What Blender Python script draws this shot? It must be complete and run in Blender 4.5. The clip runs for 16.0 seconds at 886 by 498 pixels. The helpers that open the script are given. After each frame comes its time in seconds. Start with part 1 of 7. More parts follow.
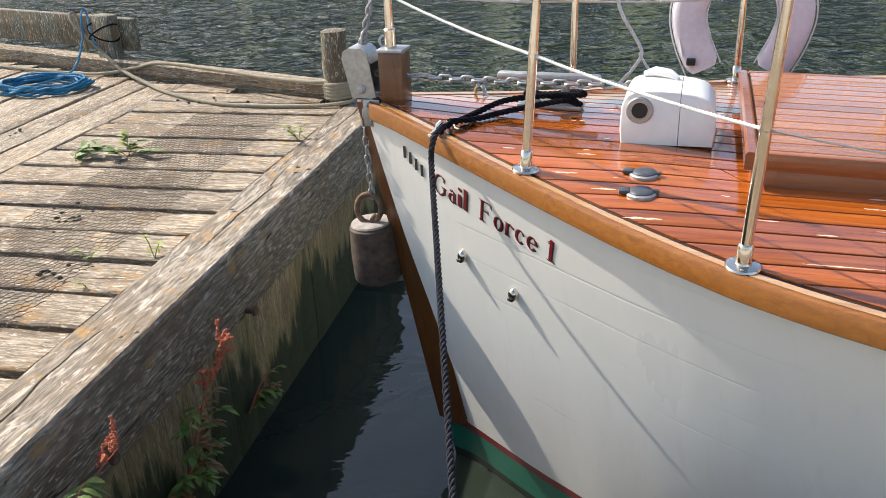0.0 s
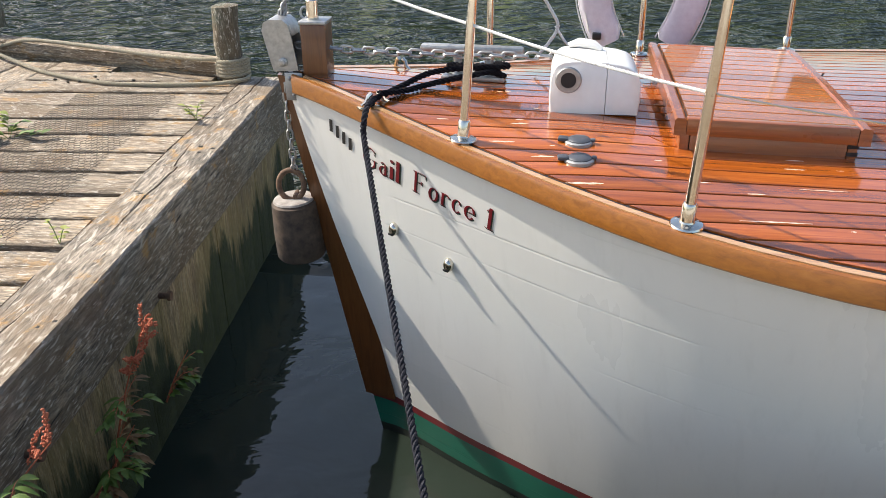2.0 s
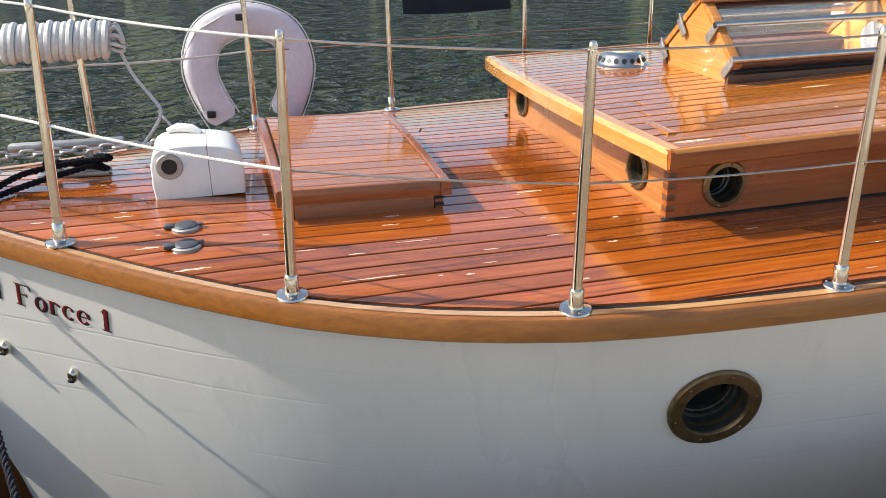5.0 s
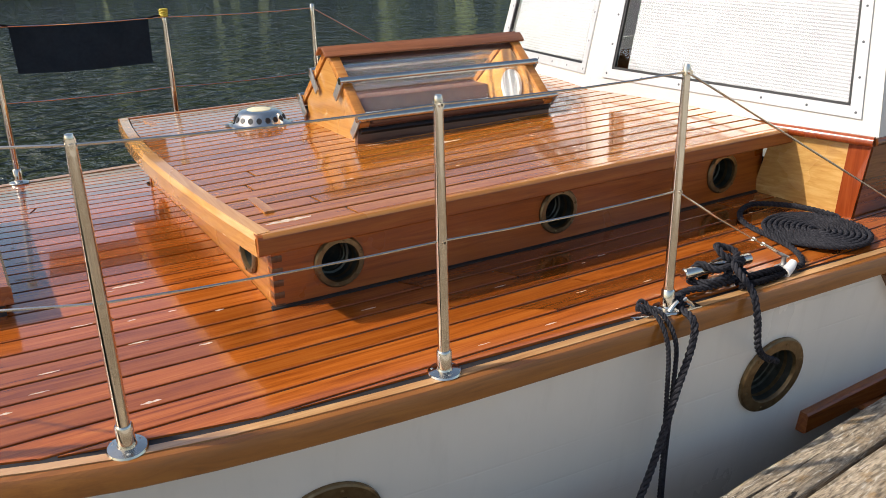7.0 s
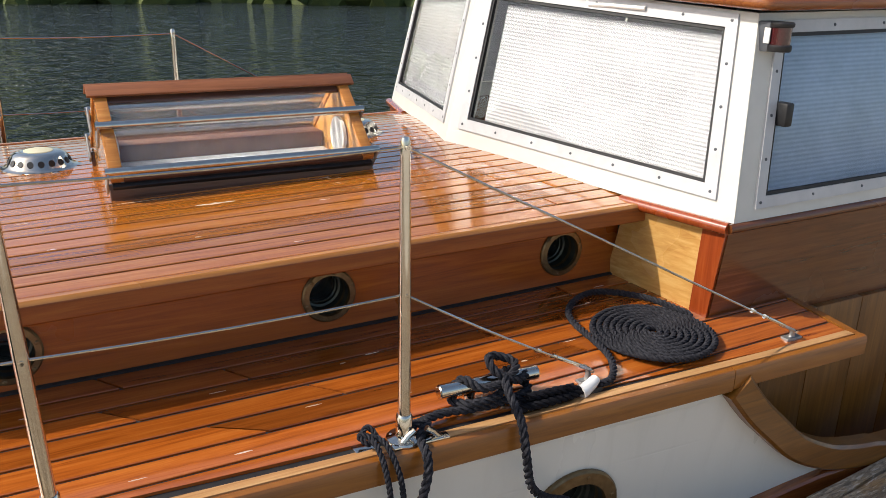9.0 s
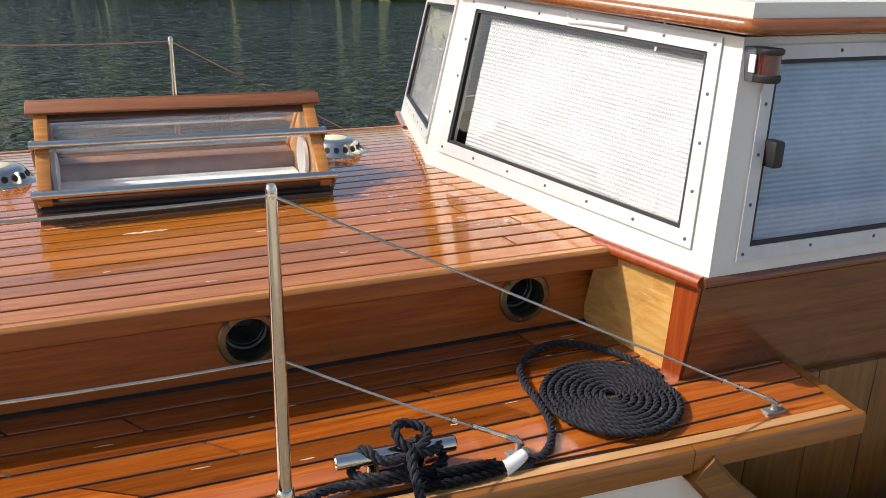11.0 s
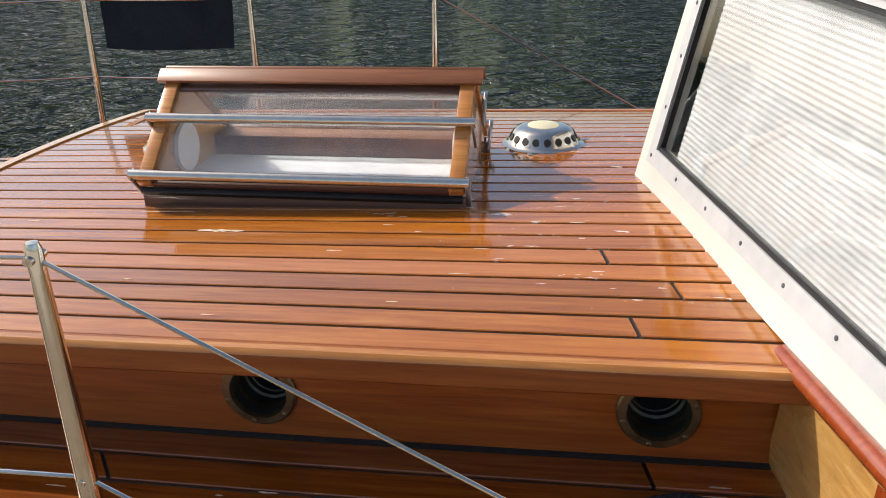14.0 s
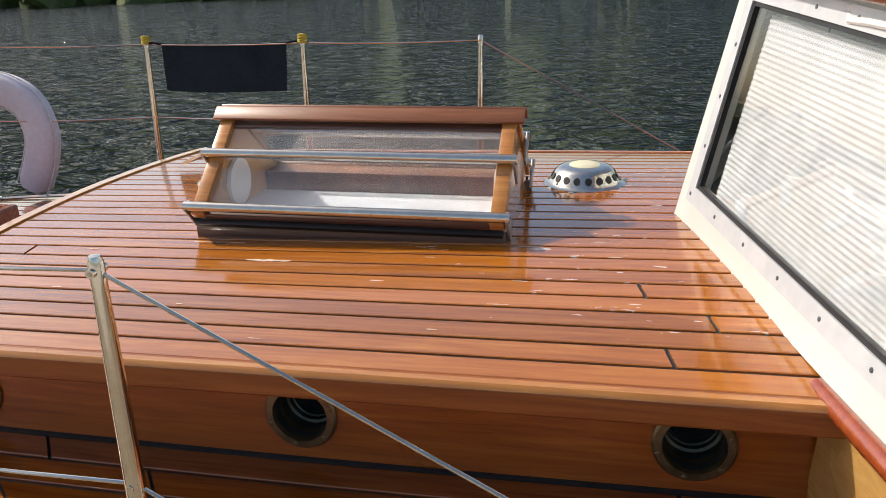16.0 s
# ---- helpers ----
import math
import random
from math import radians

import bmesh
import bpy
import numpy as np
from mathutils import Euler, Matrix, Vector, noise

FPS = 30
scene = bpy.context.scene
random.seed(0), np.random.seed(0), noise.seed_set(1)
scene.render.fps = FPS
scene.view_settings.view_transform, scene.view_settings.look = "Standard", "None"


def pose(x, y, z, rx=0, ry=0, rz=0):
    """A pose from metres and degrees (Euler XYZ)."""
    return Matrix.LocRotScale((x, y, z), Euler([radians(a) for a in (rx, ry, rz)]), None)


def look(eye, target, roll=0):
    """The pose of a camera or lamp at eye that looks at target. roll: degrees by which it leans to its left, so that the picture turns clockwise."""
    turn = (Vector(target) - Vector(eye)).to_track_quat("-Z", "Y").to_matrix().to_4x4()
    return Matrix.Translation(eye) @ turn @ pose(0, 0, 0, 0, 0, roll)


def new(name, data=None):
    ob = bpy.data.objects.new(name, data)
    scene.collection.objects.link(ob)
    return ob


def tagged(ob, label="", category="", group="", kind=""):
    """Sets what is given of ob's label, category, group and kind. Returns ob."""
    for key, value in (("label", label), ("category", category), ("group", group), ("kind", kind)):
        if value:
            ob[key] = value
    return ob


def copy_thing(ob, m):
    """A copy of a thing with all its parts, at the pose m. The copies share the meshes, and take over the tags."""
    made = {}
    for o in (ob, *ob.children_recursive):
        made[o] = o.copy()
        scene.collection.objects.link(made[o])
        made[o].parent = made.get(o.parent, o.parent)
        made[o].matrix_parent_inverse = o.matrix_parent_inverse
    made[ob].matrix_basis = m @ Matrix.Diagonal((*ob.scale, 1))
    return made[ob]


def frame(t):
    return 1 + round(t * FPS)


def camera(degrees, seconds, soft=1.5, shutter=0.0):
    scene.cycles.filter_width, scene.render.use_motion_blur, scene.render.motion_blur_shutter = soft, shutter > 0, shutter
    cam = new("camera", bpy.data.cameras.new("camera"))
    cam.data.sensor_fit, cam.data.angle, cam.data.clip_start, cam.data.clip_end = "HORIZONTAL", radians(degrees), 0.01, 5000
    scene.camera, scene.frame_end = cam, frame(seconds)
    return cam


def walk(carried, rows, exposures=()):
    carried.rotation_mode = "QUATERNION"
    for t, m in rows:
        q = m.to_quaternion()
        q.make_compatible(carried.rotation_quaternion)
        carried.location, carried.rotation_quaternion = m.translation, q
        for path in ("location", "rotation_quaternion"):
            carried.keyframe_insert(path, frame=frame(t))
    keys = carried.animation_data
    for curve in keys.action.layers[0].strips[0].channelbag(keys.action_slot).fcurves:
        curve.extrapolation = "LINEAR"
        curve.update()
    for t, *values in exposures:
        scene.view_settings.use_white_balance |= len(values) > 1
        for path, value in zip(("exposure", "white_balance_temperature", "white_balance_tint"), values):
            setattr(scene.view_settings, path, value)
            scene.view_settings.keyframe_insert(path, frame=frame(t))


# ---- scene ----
cam = camera(55.9, 16.0, soft=0.75)
PATH = [
    (0, (0.085, 0.123, 2.172), (0.015, 1.945, 1.351), -2.4),
    (0.5, (-0.048, 0.153, 2.161), (0.031, 1.98, 1.35), -2.2),
    (1, (-0.096, 0.144, 2.147), (0.01, 1.966, 1.33), -1.2),
    (1.5, (-0.102, 0.133, 2.152), (0.053, 1.944, 1.32), -0.7),
    (2, (-0.097, 0.116, 2.149), (0.134, 1.904, 1.284), -0.4),
    (2.5, (-0.081, 0.096, 2.172), (0.259, 1.858, 1.288), 0.0),
    (3, (-0.066, 0.072, 2.187), (0.426, 1.814, 1.337), 0.3),
    (3.2, (-0.052, 0.069, 2.193), (0.511, 1.788, 1.342), 0.4),
    (5.3, (0.147, 0.024, 2.198), (1.128, 1.609, 1.474), -1.2),
    (5.5, (0.199, 0.011, 2.22), (1.223, 1.574, 1.507), -1.0),
    (6, (0.335, -0.026, 2.219), (1.482, 1.455, 1.516), -0.8),
    (6.5, (0.47, -0.017, 2.223), (1.718, 1.387, 1.538), -2.4),
    (7, (0.634, 0.015, 2.228), (1.984, 1.322, 1.543), -1.0),
    (7.5, (0.852, -0.029, 2.234), (2.216, 1.268, 1.557), -0.2),
    (8, (1.08, -0.079, 2.238), (2.404, 1.272, 1.591), 1.8),
    (8.5, (1.256, -0.091, 2.245), (2.563, 1.274, 1.591), 0.5),
    (9, (1.431, -0.155, 2.252), (2.734, 1.219, 1.609), 1.1),
    (9.2, (1.497, -0.202, 2.257), (2.773, 1.201, 1.622), 2.0),
    (11.3, (1.877, -0.201, 2.297), (2.994, 1.325, 1.647), 0.9),
    (11.5, (1.921, -0.16, 2.282), (3.002, 1.395, 1.638), 0.8),
    (12, (2.121, -0.146, 2.28), (2.971, 1.534, 1.605), 1.9),
    (12.5, (2.297, -0.11, 2.275), (3.014, 1.619, 1.569), 1.2),
    (13, (2.46, 0.003, 2.265), (3.157, 1.73, 1.537), 0.6),
    (13.5, (2.58, 0.073, 2.276), (3.128, 1.835, 1.505), -1.2),
    (14, (2.696, 0.101, 2.282), (2.879, 1.935, 1.507), -1.5),
    (14.5, (2.717, 0.094, 2.293), (2.845, 1.938, 1.53), 0.1),
    (15, (2.72, 0.067, 2.289), (2.825, 1.928, 1.565), -0.3),
    (15.5, (2.703, 0.048, 2.284), (2.795, 1.929, 1.611), -0.6),
    (16, (2.702, 0.053, 2.27), (2.782, 1.936, 1.602), -1.7),
]
EXPOSURE = [(0, 0.7), (3, 0.76), (5.5, 0.43), (7.5, 0.13), (9, 0.12), (11.5, 0.15), (13.5, 0.06), (14.5, 0.04), (16, 0.05)]
walk(cam, [(t, look(eye, target, roll)) for t, eye, target, roll in PATH], EXPOSURE)

# ---- world and sun ----
W_Z = 0.13                       # height of the water
BOAT = pose(-0.195, 2.775, 0, 0, 0, -15.3) @ pose(0, 0.0139, 0.0105, 0.57, 0, 0)    # boat frame: x aft from the stem, y to starboard
PIER = pose(-1.009, 1.631, 0, 0, 0, -10.5)    # pier frame: x over the water, y along the pier
SUN_EL, SUN_AZ = 42.0, 150.0     # sun's height and its bearing counter-clockwise from +x
world = bpy.data.worlds.new("world")
scene.world = world
world.use_nodes = True
wn = world.node_tree.nodes
sky = wn.new("ShaderNodeTexSky")
sky.sky_type, sky.sun_disc = "NISHITA", False
sky.sun_elevation, sky.sun_rotation = radians(SUN_EL), radians(90 - SUN_AZ)
sky.air_density, sky.dust_density = 1.0, 2.5
wn["Background"].inputs["Strength"].default_value = 0.15
world.node_tree.links.new(sky.outputs[0], wn["Background"].inputs["Color"])
sun_data = bpy.data.lights.new("sun", "SUN")
sun_data.energy, sun_data.angle, sun_data.color = 4.4, radians(0.6), (1.0, 0.93, 0.82)
sun = new("sun", sun_data)
sd = Vector((math.cos(radians(SUN_EL)) * math.cos(radians(SUN_AZ)), math.cos(radians(SUN_EL)) * math.sin(radians(SUN_AZ)), math.sin(radians(SUN_EL))))
sun.matrix_world = look(sd * 30, (0, 0, 0))


# ---- materials ----
class Nodes:
    """A small wrapper that builds node materials."""

    def __init__(self, name):
        self.m = bpy.data.materials.new(name)
        self.m.use_nodes = True
        self.t = self.m.node_tree
        self.b = self.t.nodes["Principled BSDF"]

    def n(self, kind, **inputs):
        node = self.t.nodes.new("ShaderNode" + kind)
        for k, v in inputs.items():
            self.put(node.inputs[k], v)
        return node

    def put(self, socket, v):
        if isinstance(v, bpy.types.NodeSocket):
            self.t.links.new(v, socket)
        else:
            socket.default_value = v

    def coords(self, scale=(1, 1, 1), rot=(0, 0, 0)):
        c = self.t.nodes.new("ShaderNodeTexCoord").outputs["Object"]
        mp = self.n("Mapping", Vector=c, Scale=scale)
        mp.inputs["Rotation"].default_value = rot
        return mp.outputs[0]

    def noise(self, scale, stretch=(1, 1, 1), detail=4.0, rough=0.55, distort=0.0, shift=None):
        v = self.coords(stretch)
        if shift is not None:
            v = self.math3("ADD", v, shift)
        t = self.n("TexNoise", Vector=v, Scale=scale, Detail=detail, Roughness=rough, Distortion=distort)
        return t.outputs["Fac"]

    def math3(self, op, a, b):
        q = self.t.nodes.new("ShaderNodeVectorMath")
        q.operation = op
        self.put(q.inputs[0], a), self.put(q.inputs[1], b)
        return q.outputs[0]

    def calc(self, op, a, b=0.0):
        q = self.t.nodes.new("ShaderNodeMath")
        q.operation = op
        self.put(q.inputs[0], a), self.put(q.inputs[1], b)
        return q.outputs[0]

    def ramp(self, fac, *stops):
        r = self.t.nodes.new("ShaderNodeValToRGB")
        self.put(r.inputs[0], fac)
        e = r.color_ramp.elements
        while len(e) < len(stops):
            e.new(0.5)
        for el, (p, c) in zip(e, stops):
            el.position, el.color = p, (*c, 1) if isinstance(c, tuple) else (c, c, c, 1)
        return r.outputs[0]

    def mix(self, fac, a, b, blend="MIX"):
        x = self.t.nodes.new("ShaderNodeMix")
        x.data_type, x.blend_type = "RGBA", blend
        for s, v in ((x.inputs[0], fac), (x.inputs[6], a), (x.inputs[7], b)):
            self.put(s, (*v, 1) if isinstance(v, tuple) and len(v) == 3 else v)
        return x.outputs[2]

    def random(self):
        return self.t.nodes.new("ShaderNodeObjectInfo").outputs["Random"]

    def bump(self, height, strength, distance=0.01, normal=None):
        b = self.n("Bump", Height=height, Strength=strength, Distance=distance)
        if normal is not None:
            self.put(b.inputs["Normal"], normal)
        return b.outputs[0]

    def done(self, color=None, rough=None, normal=None, metal=0.0, coat=0.0, coat_rough=0.05, ior=None):
        for k, v in (("Base Color", color), ("Roughness", rough), ("Normal", normal), ("Metallic", metal), ("Coat Weight", coat), ("Coat Roughness", coat_rough), ("IOR", ior)):
            if v is not None:
                self.put(self.b.inputs[k], (*v, 1) if isinstance(v, tuple) and len(v) == 3 else v)
        return self.m


def plain(name, c1, c2, scale=30, rough=(0.4, 0.6), metal=0.0, bump=0.1, coat=0.0, stretch=(1, 1, 1), dist=0.003):
    """Two-tone mottled surface with a broad stain and a fine relief."""
    k = Nodes(name)
    fine, broad = k.noise(scale, stretch), k.noise(scale / 9, stretch, 3)
    col = k.mix(k.ramp(fine, (0.3, 0.0), (0.7, 1.0)), c1, c2)
    col = k.mix(k.ramp(broad, (0.4, 0.0), (0.75, 0.35)), col, tuple(0.6 * v for v in c1))
    return k.done(col, k.ramp(broad, (0.3, rough[0]), (0.7, rough[1])), k.bump(fine, bump, dist), metal, coat)


def varnished(name, dark, mid, light, chips=0.0, gloss=0.16, coat=1.0, along="x", tone=0.35):
    """Varnished mahogany: long grain, tone that differs from board to board, worn pale flakes."""
    k = Nodes(name)
    st = {"x": (1.2, 22, 22), "y": (22, 1.2, 22), "z": (22, 22, 1.2)}[along]
    shift = k.n("CombineXYZ", X=k.calc("MULTIPLY", k.random(), 37.0), Y=k.calc("MULTIPLY", k.random(), 11.0)).outputs[0]
    grain = k.noise(3.0, st, 6, 0.65, 0.6, shift)
    band = k.noise(1.6, tuple(v * 0.35 for v in st), 3, 0.5, 0.3, shift)
    col = k.ramp(grain, (0.28, dark), (0.5, mid), (0.72, light))
    col = k.mix(k.ramp(band, (0.35, 0.0), (0.7, 0.5)), col, mid)
    hue = k.ramp(k.random(), (0.0, 1 - tone), (0.5, 1.0), (1.0, 1 + tone * 0.5))
    col = k.mix(1.0, col, hue, "MULTIPLY")
    wear = k.noise(2.3, (1, 1, 1), 4)
    rough = k.ramp(wear, (0.35, gloss), (0.7, gloss + 0.16))
    if chips:
        flake = k.noise(26.0, (0.5, 2.2, 1), 5, 0.62, 0.2)
        where = k.noise(1.3, (1, 1, 1), 2)
        fac = k.ramp(k.calc("MULTIPLY", flake, k.ramp(where, (0.42, 0.72), (0.62, 1.0))), (0.655 - chips, 0.0), (0.675 - chips, 1.0))
        col = k.mix(fac, col, (0.62, 0.5, 0.4))
        rough = k.mix(fac, rough, (0.6, 0.6, 0.6))
    n1 = k.bump(grain, 0.06, 0.002)
    n2 = k.bump(k.noise(7, (0.6, 2, 1), 3), 0.05, 0.01, n1)
    return k.done(col, rough, n2, 0.0, coat, 0.06)


def fibre(name, c1, c2):
    """Dull twisted fibre with hardly any gloss."""
    k = Nodes(name)
    fine, broad = k.noise(160), k.noise(18, (1, 1, 1), 3)
    col = k.mix(k.ramp(fine, (0.3, 0.0), (0.7, 1.0)), c1, c2)
    col = k.mix(k.ramp(broad, (0.4, 0.0), (0.75, 0.4)), col, c1)
    return k.done(col, 0.85, k.bump(fine, 0.4, 0.003), 0.0, 0.0, 0.06, 1.18)


M = {}
M["deck"] = varnished("varnished_deck_plank", (0.13, 0.025, 0.004), (0.342, 0.084, 0.0105), (0.475, 0.15, 0.025), chips=0.0, gloss=0.1, tone=0.45)
M["roof"] = varnished("varnished_roof_plank", (0.21, 0.058, 0.008), (0.392, 0.122, 0.0135), (0.515, 0.206, 0.031), chips=0.012, gloss=0.12, tone=0.25)
M["deck_worn"] = varnished("worn_deck_edge", (0.3, 0.12, 0.035), (0.5, 0.27, 0.11), (0.62, 0.4, 0.2), chips=0.03, gloss=0.3, tone=0.1)
M["bare_wood"] = plain("bare_flaked_wood", (0.5, 0.38, 0.26), (0.66, 0.56, 0.44), 90, (0.6, 0.8), 0, 0.2)
M["rail"] = varnished("varnished_rail", (0.16, 0.05, 0.006), (0.255, 0.088, 0.01), (0.34, 0.13, 0.018), gloss=0.28, coat=0.4, tone=0.1)
M["mahogany"] = varnished("varnished_mahogany", (0.13, 0.033, 0.008), (0.25, 0.072, 0.015), (0.35, 0.122, 0.028), gloss=0.18, coat=0.7, tone=0.2)
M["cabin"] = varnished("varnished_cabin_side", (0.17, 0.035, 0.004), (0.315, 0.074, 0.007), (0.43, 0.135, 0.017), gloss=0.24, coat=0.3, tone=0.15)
# front tones: cabin varnish lightened, light falling on the front is in the colour
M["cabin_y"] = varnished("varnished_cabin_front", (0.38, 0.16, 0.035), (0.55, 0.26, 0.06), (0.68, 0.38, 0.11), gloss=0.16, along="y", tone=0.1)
M["cabin_front"] = varnished("varnished_front_lit", (0.3, 0.1, 0.02), (0.46, 0.18, 0.035), (0.58, 0.28, 0.07), gloss=0.18, coat=0.5, tone=0.1)
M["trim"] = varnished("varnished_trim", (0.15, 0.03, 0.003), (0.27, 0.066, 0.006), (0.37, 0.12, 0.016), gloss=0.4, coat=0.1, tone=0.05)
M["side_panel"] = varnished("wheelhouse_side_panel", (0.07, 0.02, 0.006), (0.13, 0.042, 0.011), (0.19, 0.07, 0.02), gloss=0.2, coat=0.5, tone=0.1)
M["upright"] = varnished("varnished_upright", (0.18, 0.028, 0.007), (0.28, 0.05, 0.011), (0.36, 0.085, 0.02), along="z", tone=0.1)
M["sash"] = varnished("dark_sash", (0.05, 0.018, 0.01), (0.1, 0.04, 0.022), (0.15, 0.065, 0.038), gloss=0.3, coat=0.5, tone=0.1)
M["ridge"] = varnished("ridge_mahogany", (0.15, 0.045, 0.014), (0.25, 0.085, 0.028), (0.34, 0.13, 0.05), gloss=0.3, coat=0.5, tone=0.1)
M["stem"] = varnished("brown_stem", (0.06, 0.02, 0.006), (0.13, 0.046, 0.012), (0.19, 0.075, 0.022), along="z", gloss=0.3, coat=0.4, tone=0.1)
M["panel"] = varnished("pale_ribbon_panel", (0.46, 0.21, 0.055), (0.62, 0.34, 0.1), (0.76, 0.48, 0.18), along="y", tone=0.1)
M["boards"] = varnished("weathered_boards", (0.1, 0.036, 0.005), (0.18, 0.07, 0.01), (0.26, 0.115, 0.02), along="z", gloss=0.35, coat=0.2, tone=0.12)
M["swept"] = varnished("weathered_swept_rail", (0.09, 0.033, 0.004), (0.18, 0.068, 0.008), (0.27, 0.11, 0.016), gloss=0.32, coat=0.3, tone=0.1)
M["caulk"] = plain("deck_caulking", (0.012, 0.011, 0.012), (0.025, 0.022, 0.022), 60, (0.5, 0.7))
M["steel"] = plain("polished_steel", (0.64, 0.59, 0.5), (0.74, 0.7, 0.61), 40, (0.08, 0.2), 1.0, 0.02)
M["galv"] = plain("galvanised_steel", (0.36, 0.36, 0.35), (0.5, 0.5, 0.49), 60, (0.4, 0.55), 0.85, 0.15)
M["weight"] = plain("stained_concrete", (0.035, 0.024, 0.018), (0.11, 0.075, 0.05), 35, (0.75, 0.95), 0.0, 0.6)
M["rust"] = plain("rusty_iron", (0.09, 0.05, 0.03), (0.2, 0.12, 0.07), 50, (0.7, 0.9), 0.2, 0.5)
M["concrete"] = plain("old_concrete", (0.2, 0.17, 0.15), (0.36, 0.33, 0.29), 45, (0.8, 0.95), 0.0, 0.6)
M["plastic"] = plain("white_plastic", (0.72, 0.71, 0.68), (0.8, 0.79, 0.76), 15, (0.3, 0.45), 0, 0.02)
M["white"] = plain("white_paint", (0.62, 0.61, 0.56), (0.68, 0.67, 0.62), 10, (0.3, 0.42), 0, 0.04)
M["blind"] = plain("blind_cloth", (0.275, 0.275, 0.29), (0.31, 0.31, 0.325), 80, (0.8, 0.9), 0, 0.05)
M["dark_glass"] = plain("dark_glass", (0.006, 0.007, 0.008), (0.012, 0.013, 0.013), 8, (0.03, 0.08), 0, 0.0)
M["bronze"] = plain("dull_bronze", (0.05, 0.055, 0.045), (0.11, 0.115, 0.095), 40, (0.35, 0.5), 0.6, 0.1)
M["grey_plastic"] = plain("grey_plastic", (0.05, 0.056, 0.068), (0.085, 0.093, 0.106), 30, (0.35, 0.5), 0, 0.05)
M["black"] = plain("black_rubber", (0.008, 0.008, 0.009), (0.018, 0.018, 0.02), 40, (0.4, 0.6))
M["dark"] = plain("dark_interior", (0.015, 0.012, 0.01), (0.03, 0.025, 0.02), 10, (0.7, 0.9))
M["brass"] = plain("tarnished_brass", (0.16, 0.105, 0.05), (0.27, 0.19, 0.1), 45, (0.3, 0.5), 0.8, 0.15)
M["canvas"] = plain("white_canvas", (0.66, 0.62, 0.68), (0.74, 0.71, 0.76), 60, (0.75, 0.9), 0, 0.15)
M["navy"] = plain("navy_cloth", (0.01, 0.022, 0.034), (0.017, 0.033, 0.047), 80, (0.7, 0.85), 0, 0.2)
M["rope_navy"] = fibre("dark_rope", (0.012, 0.012, 0.016), (0.05, 0.05, 0.058))
M["rope_black"] = fibre("black_rope", (0.004, 0.004, 0.006), (0.016, 0.016, 0.02))
M["strop"] = plain("grey_strop", (0.2, 0.2, 0.2), (0.36, 0.36, 0.37), 120, (0.7, 0.9), 0, 0.3)
M["rope_white"] = plain("white_rope", (0.6, 0.6, 0.57), (0.75, 0.75, 0.72), 120, (0.7, 0.9), 0, 0.3)
M["rope_tan"] = plain("weathered_rope", (0.26, 0.22, 0.15), (0.44, 0.39, 0.28), 140, (0.8, 0.95), 0, 0.5)
M["rope_blue"] = plain("blue_rope", (0.01, 0.13, 0.26), (0.03, 0.26, 0.44), 140, (0.5, 0.7), 0, 0.4)
M["yellow"] = plain("yellow_tape", (0.5, 0.4, 0.03), (0.62, 0.5, 0.06), 60, (0.5, 0.7))
M["cream"] = plain("cream_disc", (0.6, 0.55, 0.36), (0.68, 0.63, 0.45), 40, (0.5, 0.6))
M["letter_red"] = plain("red_lettering", (0.16, 0.008, 0.012), (0.22, 0.012, 0.018), 60, (0.35, 0.5))
M["letter_black"] = plain("black_lettering", (0.012, 0.012, 0.012), (0.02, 0.02, 0.02), 60, (0.35, 0.5))
M["letter_green"] = plain("green_lettering", (0.01, 0.06, 0.035), (0.015, 0.08, 0.05), 60, (0.35, 0.5))
M["red_lens"] = plain("red_lens", (0.035, 0.003, 0.004), (0.07, 0.006, 0.007), 90, (0.1, 0.2), 0, 0.2, 1.0)
M["leaf"] = plain("leaf", (0.06, 0.12, 0.015), (0.14, 0.2, 0.03), 40, (0.5, 0.7))
M["leaf_yellow"] = plain("pale_leaf", (0.2, 0.24, 0.03), (0.3, 0.32, 0.06), 40, (0.5, 0.7))
M["leaf_brown"] = plain("brown_leaf", (0.12, 0.06, 0.02), (0.22, 0.13, 0.05), 40, (0.6, 0.8))
M["seed_red"] = plain("red_seed_heads", (0.34, 0.07, 0.03), (0.55, 0.17, 0.08), 90, (0.7, 0.9))
M["alu"] = plain("aluminium_frame", (0.5, 0.51, 0.52), (0.57, 0.57, 0.58), 30, (0.4, 0.55), 0.15, 0.05)
M["inside_white"] = plain("inner_sill", (0.6, 0.62, 0.66), (0.68, 0.7, 0.73), 30, (0.4, 0.6))


def glass(name, tint=(1, 1, 1), rough=0.0):
    k = Nodes(name)
    k.b.inputs["Transmission Weight"].default_value = 1.0
    return k.done(tint, rough, None, 0, 0, 0.05, 1.45)


M["glass"] = glass("window_glass", (0.95, 0.97, 0.97))
def dusty_glass():
    k = Nodes("dusty_glass")
    k.put(k.b.inputs["Transmission Weight"], k.ramp(k.noise(6.0, (1, 2, 1), 5), (0.3, 0.99), (0.7, 0.965)))
    return k.done((0.97, 0.98, 0.99), 0.0, None, 0, 0, 0.05, 1.45)


M["glass_dusty"] = dusty_glass()
M["lining"] = plain("brown_lining", (0.12, 0.05, 0.025), (0.2, 0.095, 0.05), 25, (0.3, 0.5))
M["glass_tint"] = glass("tinted_glass", (0.78, 0.89, 1.0))
M["blind_side"] = plain("side_blind_cloth", (0.55, 0.57, 0.62), (0.62, 0.64, 0.68), 80, (0.8, 0.9), 0, 0.05)


